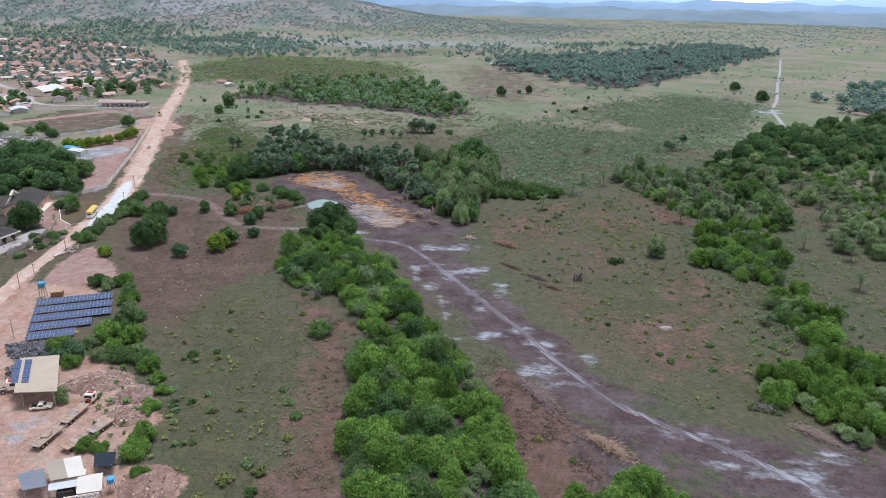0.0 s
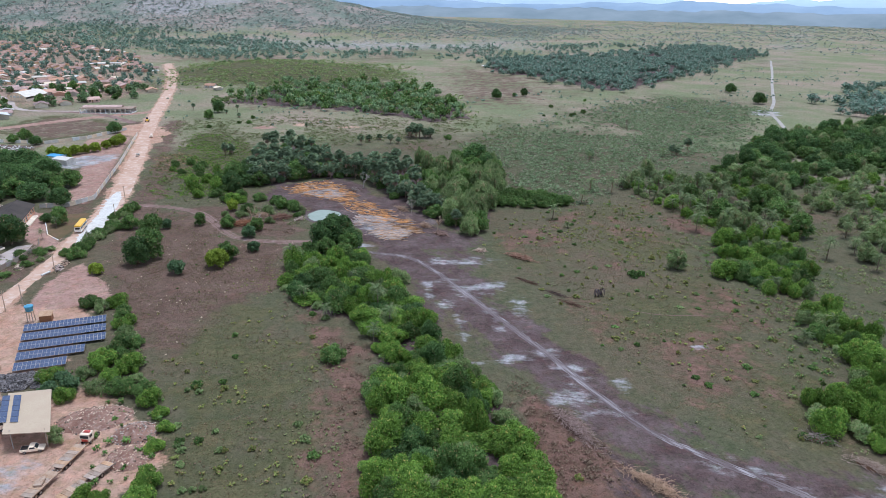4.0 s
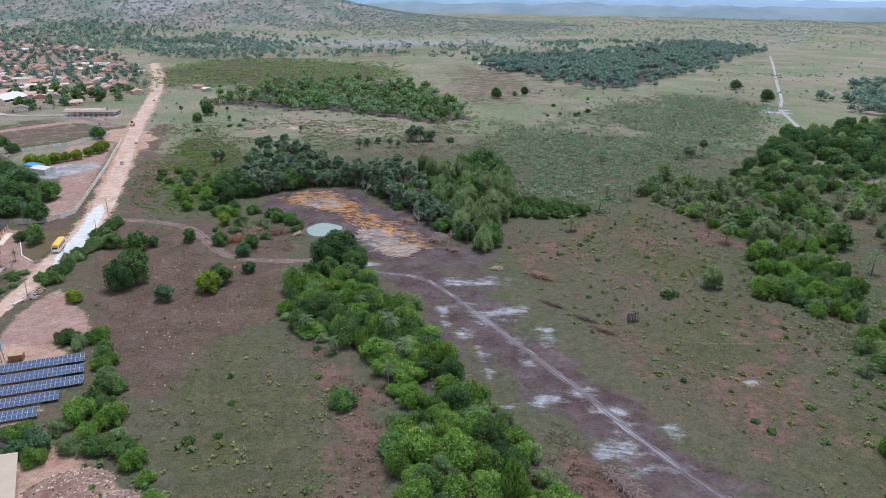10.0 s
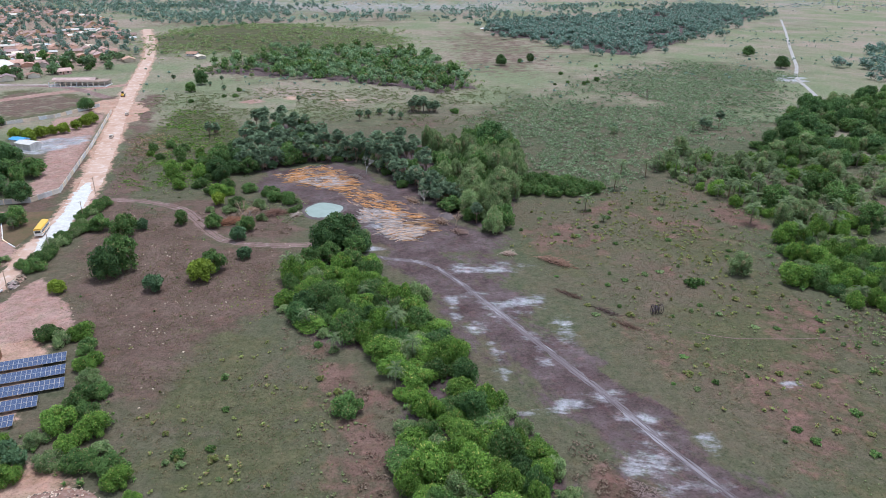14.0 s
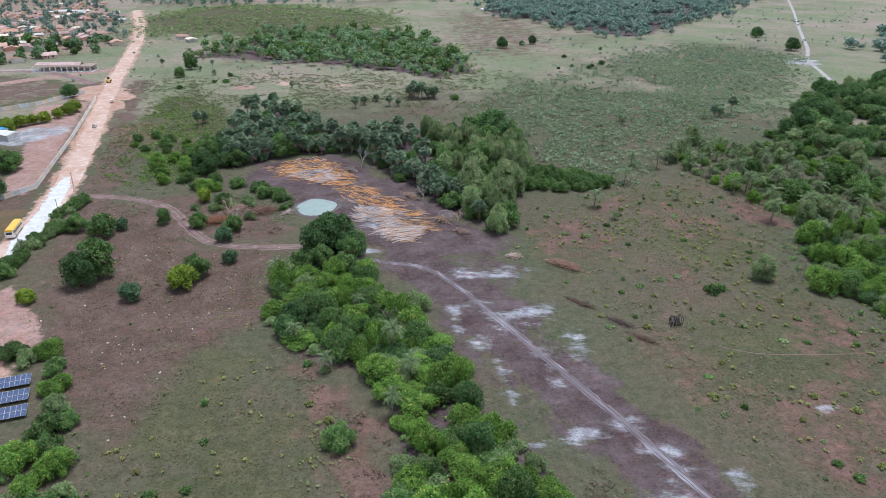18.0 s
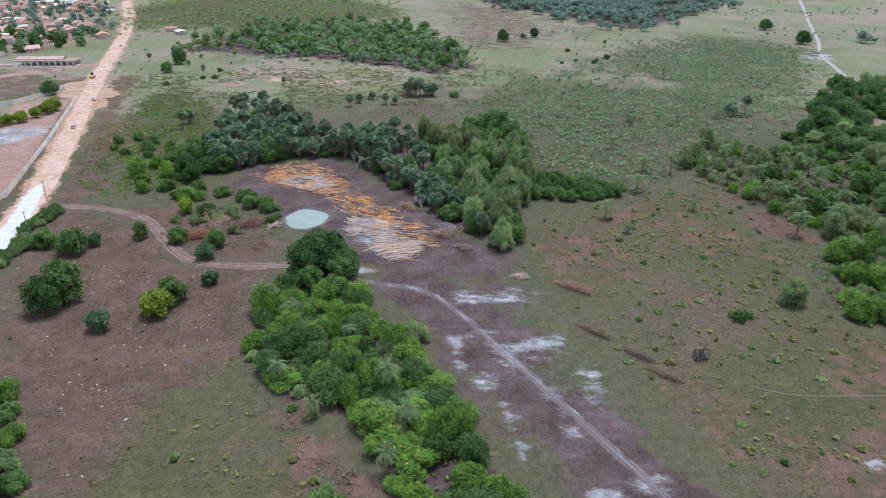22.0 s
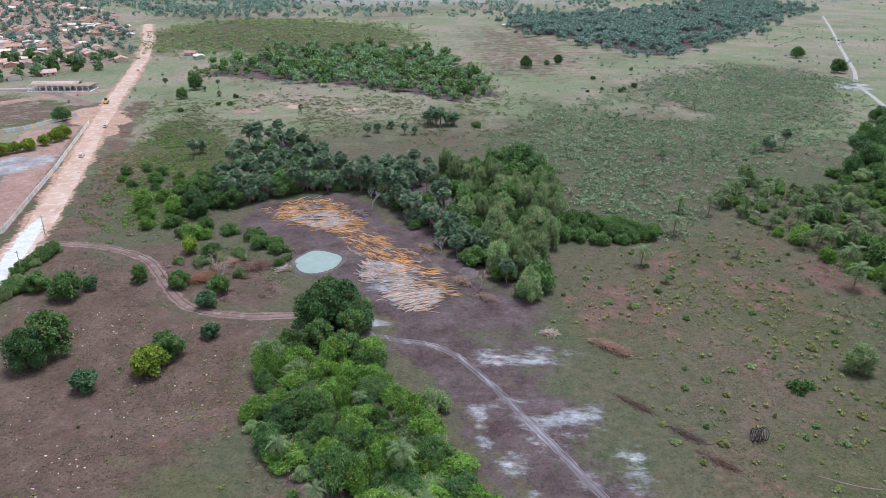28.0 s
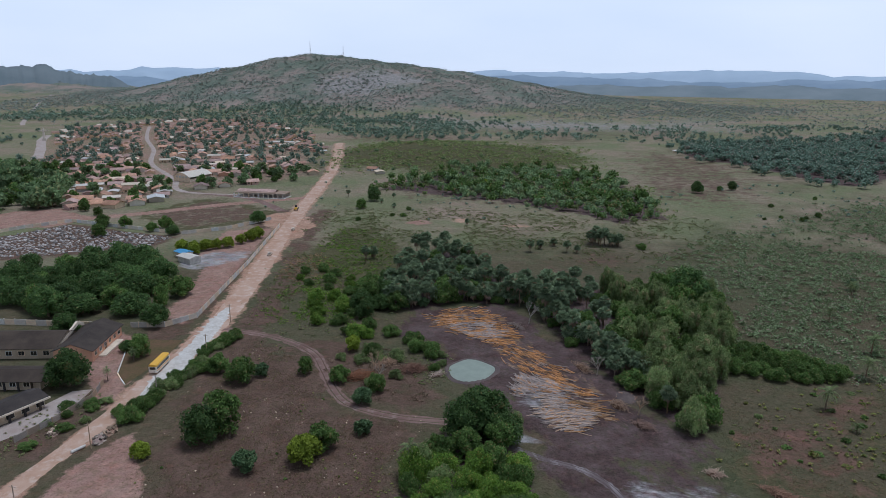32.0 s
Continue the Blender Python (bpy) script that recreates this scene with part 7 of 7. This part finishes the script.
def mound(name, label, x, y, rx, ry, tall, material, seed, pieces=120, piece_mat=None, bit=1.0):
    """A heap of earth with broken pieces lying on it."""
    rng = random.Random(seed)
    s = Shape()
    n, m = 9, 22
    ridge = lambda r, a: tall * max(0.0, 1 - r ** 1.6) * (0.75 + 0.35 * noise.noise((3 * r * math.cos(a) + seed, 3 * r * math.sin(a), 0)))
    pts = [(rx * (i / n) * math.cos(2 * math.pi * k / m), ry * (i / n) * math.sin(2 * math.pi * k / m), ridge(i / n, 2 * math.pi * k / m) - (0.1 if i == n else 0)) for i in range(n + 1) for k in range(m)]
    s.add(pts, [(i * m + k, i * m + (k + 1) % m, (i + 1) * m + (k + 1) % m, (i + 1) * m + k) for i in range(n) for k in range(m)])
    t = thing(name, label, "rubble", at=place(x, y, None, rng.uniform(0, 0.6)))
    part("earth", s.mesh("earth", material, True), material, t)
    bits = Shape()
    for k in range(pieces):
        r, a = math.sqrt(rng.random()) * 1.05, rng.uniform(0, 6.28)
        z = ridge(min(r, 1), a)
        sz = rng.uniform(0.08, 0.34) * bit
        bits.box(rx * r * math.cos(a), ry * r * math.sin(a), z - 0.1, sz * rng.uniform(0.7, 2.0), sz, sz * rng.uniform(0.3, 0.8), rng.uniform(0, 3), rng.uniform(-0.5, 0.5))
    b = part("debris", bits, piece_mat or RUBBLE_PALE, t)
    b["kind"] = "stuff"
    return t


mound("rubble_heap", "heap of reddish earth strewn with white rubble", -60, 131, 8.5, 5.5, 2.2, RUBBLE_EARTH, 3, 520)
mound("rubble_heap", "heap of brown earth and broken rubble", -49.5, 124.5, 5, 4.5, 2.2, RUBBLE_EARTH, 4, 300)
mound("rubble_heap", "low heap of grey rubble beside the trailers", -48.5, 116, 4.5, 5, 1.3, RUBBLE_EARTH, 6, 300)
mound("rubble_heap", "rounded heap of pale earth and rubble", -36.5, 91, 6, 7, 2.2, RUBBLE_EARTH, 5, 200)
mound("earth_heap", "dark heap of scraped soil by the trees", 31, 268, 3, 4, 1.5, bank_mat, 8, 30, BRUSH)
for x, y, n in ((-104.0, 226, 61), (-103.6, 230, 66), (-117.5, 228, 41)):
    mound("scrap_heap", "roadside heap of white scrap and broken trunks", x, y, 1.5, 3.0, 1.3, BRUSH, n, n, RUBBLE_PALE, 2.2)
trunk = Shape().rod((-106.8, 219.2, 0.4), (-105.2, 222.4, 0.5), 0.4, 0.32, 8)
tagged(new("fallen_log", trunk.mesh("fallen_log", WHITEWASH)), "thick white trunk lying at the roadside", "log")
junk = Shape()
for x, y in scatter([(-290, 412), (-272, 450), (-240, 442), (-194, 431), (-196, 413), (-210, 402), (-256, 378), (-300, 380)], 1.9, 63):
    h = heap.uniform(0.15, 0.8)
    junk.box(x, y, -0.1, heap.uniform(0.6, 3.0), heap.uniform(0.5, 1.5), h, heap.uniform(0, 3), heap.uniform(-0.2, 0.2), heap.uniform(0.6, 1.0))
tagged(new("rubble_field", junk.mesh("rubble_field", surf("mixed_rubble", (0.5, 0.45, 0.42), (0.85, 0.84, 0.83), 0.25, 0.9, loose=0.8))), "field strewn with white and grey blocks behind a wall", "rubble", kind="stuff")

stones = Shape()
stone_rnd = random.Random(55)
for x, y in strew(BROWN, 260, 93, 0.05, 0.0):
    d = stone_rnd.uniform(0.15, 0.42)
    stones.box(x, y, float(height(x, y)) - 0.05, d * stone_rnd.uniform(1, 1.8), d, d * 0.6, stone_rnd.uniform(0, 3), 0, 0.7)
tagged(new("field_stones", stones.mesh("field_stones", surf("pale_stones", (0.45, 0.41, 0.37), (0.68, 0.65, 0.61), 1.0, 0.9, loose=0.5))), "small pale stones scattered over the brown field", "stones", kind="stuff")
stuff("field_weeds", "small yellow-green weed patches on the brown field", "weeds", strew(BROWN, 240, 94, 0.06, 0.12) + strew([(-30, 240), (-22, 205), (-34, 190), (-46, 205), (-40, 240)], 120, 95, 0.08, 0.0), low, LEAF_TUSSOCK, 24, 0.18, 0.6, 0.5)

# ---- felled trunks on the burnt clearing ----
def log_mesh(seed, length, r, material):
    rng = random.Random(seed)
    s = Shape()
    a, b = rng.uniform(-0.25, 0.25), rng.uniform(-0.4, 0.4)
    s.rod((-length / 2, 0, r * 0.6), (0, a, r * 0.75), r * 0.8, r, 6).rod((0, a, r * 0.75), (length / 2, b, r * 0.6), r, r * 0.6, 6)
    return s


def swath(x, y):
    """Trunks lie along the level lines of this field, in bands that sweep round the clearing."""
    lie = np.interp(y, (246, 256, 270, 290, 306, 320, 335), (0.35, 0.1, -0.75, -0.95, -0.5, 0.1, 0.45))
    return -(x - 2) * math.sin(lie) + (y - 290) * math.cos(lie) + 0.5 * math.sin(x * 0.35) + 0.4 * math.sin(y * 0.3 + x * 0.2)


ORANGE_STRIP = [(-36, 325), (-30, 333), (-21, 340), (-13, 340), (-10, 328), (-3, 314), (0, 300), (7, 297), (13, 286), (20, 271), (26, 262), (26, 254), (20, 252), (10, 266), (2, 276), (-3, 286), (-4, 297), (-11, 305), (-22, 310), (-31, 320)]
PALE_STRIP = [(-26, 320), (-12, 324), (-5, 312), (-10, 304), (-22, 311)]
PALE_SOUTH = [(-2, 280), (8, 280), (17, 268), (22, 256), (17, 245), (11, 246), (3, 256), (-1, 268)]
log_kinds = {mat_: [log_mesh(300 + k, 1.8 + 0.75 * k, 0.10 + 0.02 * (k % 3), mat_).mesh("log", mat_) for k in range(5)] for mat_ in (LOG_ORANGE, LOG_PALE)}
log_rnd = random.Random(12)
near_logs = thing("scattered_logs", "pale and orange stripped trunks strewn over burnt ground", "logs")
far_bits = {LOG_ORANGE: Shape(), LOG_PALE: Shape()}
spots = [(x, y, LOG_ORANGE if log_rnd.random() < 0.85 else LOG_PALE) for x, y in strew(ORANGE_STRIP, 5200, 64, 0.13, -0.05)] + [(x, y, LOG_PALE if log_rnd.random() < 0.9 else LOG_ORANGE) for x, y in strew(PALE_STRIP, 700, 65, 0.15, -0.15) + strew(PALE_SOUTH, 1700, 66, 0.14, -0.1)]
count = 0
for x, y, mat_ in spots:
    here = swath(x, y)
    if (here / 1.15) % 1.0 > 0.45 and log_rnd.random() < 0.86:
        continue
    turn = math.atan2(here - swath(x + 0.2, y), swath(x, y + 0.2) - here) + log_rnd.gauss(0, 0.24)
    m = Matrix.Translation((x, y, float(height(x, y)) + log_rnd.uniform(0, 0.2))) @ Matrix.Rotation(turn, 4, "Z") @ Matrix.Rotation(log_rnd.uniform(-0.04, 0.04), 4, "Y")
    k = log_rnd.randrange(5)
    if y < 266 and count < 300:
        part("log", log_kinds[mat_][k], mat_, near_logs).matrix_basis = m
        count += 1
    else:
        src = log_kinds[mat_][k]
        far_bits[mat_].add([m @ v.co for v in src.vertices], [tuple(p.vertices) for p in src.polygons])
for mat_, s in far_bits.items():
    p = part("log_litter", s, mat_, near_logs)
    p["kind"] = "stuff"


def brush_pile(x, y, turn, length, wide, tall, seed, label, material=BRUSH, sticks=200, leaves=0):
    rng = random.Random(seed)
    t = thing("brush_pile", label, "brushwood", "piles of cut brushwood", at=place(x, y, None, turn))
    s = Shape()
    for k in range(int(sticks * 1.6)):
        u, w = rng.gauss(0, 0.24) * length, rng.gauss(0, 0.19) * wide
        z = tall * max(0.05, 1 - (2 * u / length) ** 2 * 0.6) * rng.uniform(0.1, 1.0)
        a, d = rng.gauss(0, 0.9), rng.uniform(0.7, 2.2)
        p = Vector((u, w, z))
        q = p + Vector((math.cos(a) * d, math.sin(a) * d, rng.uniform(-0.25, 0.35) * d))
        s.rod(p, (q.x, q.y, max(0.03, q.z)), rng.uniform(0.03, 0.09), 0.02, 4, False)
    part("branch_tangle", s, material, t)["kind"] = "stuff"
    base = Shape()
    base.add([(length * 0.36 * rng.uniform(0.7, 1.1) * math.cos(a), wide * 0.34 * rng.uniform(0.7, 1.1) * math.sin(a), -0.05) for a in np.linspace(0, 6.28, 15)[:-1]] + [(length * 0.22 * math.cos(a), wide * 0.22 * math.sin(a), tall * rng.uniform(0.35, 0.6)) for a in np.linspace(0, 6.28, 15)[:-1]],
             [(k, (k + 1) % 14, 14 + (k + 1) % 14, 14 + k) for k in range(14)] + [tuple(range(14, 28))])
    part("litter", base, LITTER, t)
    if leaves:
        v, f = leaf_cloud(np.random.default_rng(seed), [((length * (i / 3 - 0.33), 0, tall * 0.4), (length * 0.2, wide * 0.4, tall * 0.5)) for i in range(3)], leaves, 0.3)
        part("leaves", array_mesh("leaves", v, f, LEAF_MID), LEAF_MID, t)
    return t


RIDGE = surf("dark_ridge_litter", (0.06, 0.047, 0.043), (0.14, 0.11, 0.1), 1.5, 0.95)
LITTER = surf("dark_leaf_litter", (0.07, 0.045, 0.035), (0.15, 0.10, 0.08), 1.5, 0.95)
WOOD_GREY = surf("grey_branches", (0.2, 0.16, 0.145), (0.42, 0.36, 0.33), 1.5, 0.95)
brush_pile(48, 116.5, -1.25, 15, 5, 1.6, 1, "long pile of dry reddish cut branches", sticks=420)
brush_pile(58.5, 96, -0.95, 13, 4, 1.4, 2, "pile of bare grey cut branches", WOOD_GREY, 340)
brush_pile(59.5, 223, -0.8, 12, 4, 1.5, 3, "pile of dry pinkish brushwood at the pasture's edge", sticks=320)
brush_pile(46, 231, -0.4, 5, 3, 1.0, 4, "small heap of pale dry fronds", LOG_PALE, 90)
brush_pile(101, 107, -0.5, 7, 3, 1.2, 5, "felled leafy branches in the grass", WOOD_GREY, 90, 260)
brush_pile(107, 97, -0.9, 11, 4, 1.2, 6, "felled bare branches beside the bushes", WOOD_GREY, 180)
brush_pile(28, 262, -1.0, 7, 4, 1.6, 7, "tangle of uprooted trunks by the grove", WOOD_GREY, 130)
brush_pile(33, 252, -0.6, 7, 4, 1.4, 8, "heap of torn branches under the trees", BRUSH, 130)
brush_pile(20, 286, -1.1, 9, 4, 1.5, 9, "heap of cut fronds beside the felled trunks", WOOD_GREY, 140)
brush_pile(-2, 320, -0.9, 8, 3, 1.3, 10, "heap of dead branches under the palms", WOOD_GREY, 110)
RED_BRUSH = surf("red_brown_brush", (0.15, 0.085, 0.063), (0.28, 0.175, 0.14), 1.5, 0.95)
brush_pile(-33, 277, 0.5, 9, 6, 1.8, 15, "heap of red-brown dry fronds and earth", RED_BRUSH, 320)
brush_pile(-48, 270, 0.2, 10, 6, 1.8, 16, "heap of red-brown brushwood under a bare tree", RED_BRUSH, 340)
brush_pile(-42, 281, 0.9, 8, 5, 1.4, 17, "heap of straw-coloured dry brush", WOOD_GREY, 200)
brush_pile(-25, 275, 0.8, 5, 3, 0.9, 11, "small heap of pale cut branches beside the pond", LOG_PALE, 80)
brush_pile(64, 190, -0.9, 9, 1.6, 0.5, 12, "low ridge of dark brush litter", RIDGE, 90)
brush_pile(57, 201, -0.9, 10, 1.6, 0.5, 13, "low ridge of dark brush litter", RIDGE, 100)
brush_pile(67, 181, -0.9, 8, 1.6, 0.5, 14, "low ridge of reddish brush litter", RIDGE, 90)


def bare_tree(x, y, tall, seed, label, material=BARK_PALE):
    rng = random.Random(seed)
    t = thing("bare_tree", label, "tree", at=place(x, y))
    s = Shape()

    def grow(p, way, length, r, depth):
        q = p + way * length
        s.rod(p, q, r, r * 0.65, 5, False)
        if depth:
            for k in range(3):
                w = (way + Vector((rng.uniform(-0.9, 0.9), rng.uniform(-0.9, 0.9), rng.uniform(-0.1, 0.6)))).normalized()
                grow(q, w, length * rng.uniform(0.6, 0.85), r * 0.6, depth - 1)

    grow(Vector((0, 0, -0.2)), Vector((0.15, 0, 1)).normalized(), tall * 0.33, 0.22, 4)
    part("trunk", s, material, t)


bare_tree(-45, 276, 7.0, 1, "leafless pale tree with spreading branches")
bare_tree(-42, 271, 4.5, 2, "small leafless pale tree")
bare_tree(3, 324, 9.0, 3, "leaning dead tree at the edge of the palms")
bare_tree(33, 258, 6.5, 4, "thin dead trunk beside the felled trees")
bare_tree(24, 282, 6.0, 5, "thin dead trunk beside the felled trees")
bare_tree(196, 470, 8.0, 6, "leafless grey tree in the plain", BARK)

# ---- distance: ridges with aerial haze painted on as stepped blues ----
def backdrop(name, label, r, a0, a1, base, amp, seed, colour, c2, taper=0.0):
    m, nt_, bsdf_ = start(name + "_haze_blue")
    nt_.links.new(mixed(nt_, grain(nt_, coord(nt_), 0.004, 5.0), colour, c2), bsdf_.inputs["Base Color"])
    bsdf_.inputs["Roughness"].default_value = 1.0
    s, n = Shape(), 160
    pts = []
    for k in range(n + 1):
        a = radians(a0 + (a1 - a0) * k / n)
        u = k / n * 9 + seed
        h = base + amp * (0.55 + 0.5 * noise.noise((u, seed, 0)) + 0.3 * noise.noise((u * 2.7, seed, 1)) + 0.2 * noise.noise((u * 8, seed, 2)) + 0.1 * noise.noise((u * 21, seed, 3)))
        h *= math.sin(math.pi * k / n) ** taper if taper else 1.0
        for rr, z in ((r - 260, -20), (r - 90, h * 0.62), (r, h), (r + 120, h * 0.5), (r + 200, -30)):
            pts.append((1 + rr * math.sin(a), 83 + rr * math.cos(a), z))
    s.add(pts, [(5 * k + j, 5 * k + 5 + j, 5 * k + 6 + j, 5 * k + 1 + j) for k in range(n) for j in range(4)])
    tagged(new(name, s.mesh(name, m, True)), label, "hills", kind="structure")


backdrop("backdrop_near", "low wooded ridges tinted with painted haze", 2900, -24, 60, 12, 44, 3.0, (0.14, 0.18, 0.195), (0.22, 0.255, 0.27))
backdrop("backdrop_middle", "hills beyond the plain, painted haze blue", 3700, -60, 60, 20, 62, 8.0, (0.21, 0.28, 0.36), (0.27, 0.34, 0.42))
backdrop("backdrop_far", "hills along the horizon, painted pale haze blue", 4500, -62, 62, 34, 84, 14.0, (0.38, 0.47, 0.57), (0.44, 0.53, 0.63))
backdrop("backdrop_west", "dark wooded ridge beyond the town, tinted haze blue", 2750, -52, -31, 78, 46, 21.0, (0.10, 0.135, 0.15), (0.17, 0.2, 0.21), 0.35)
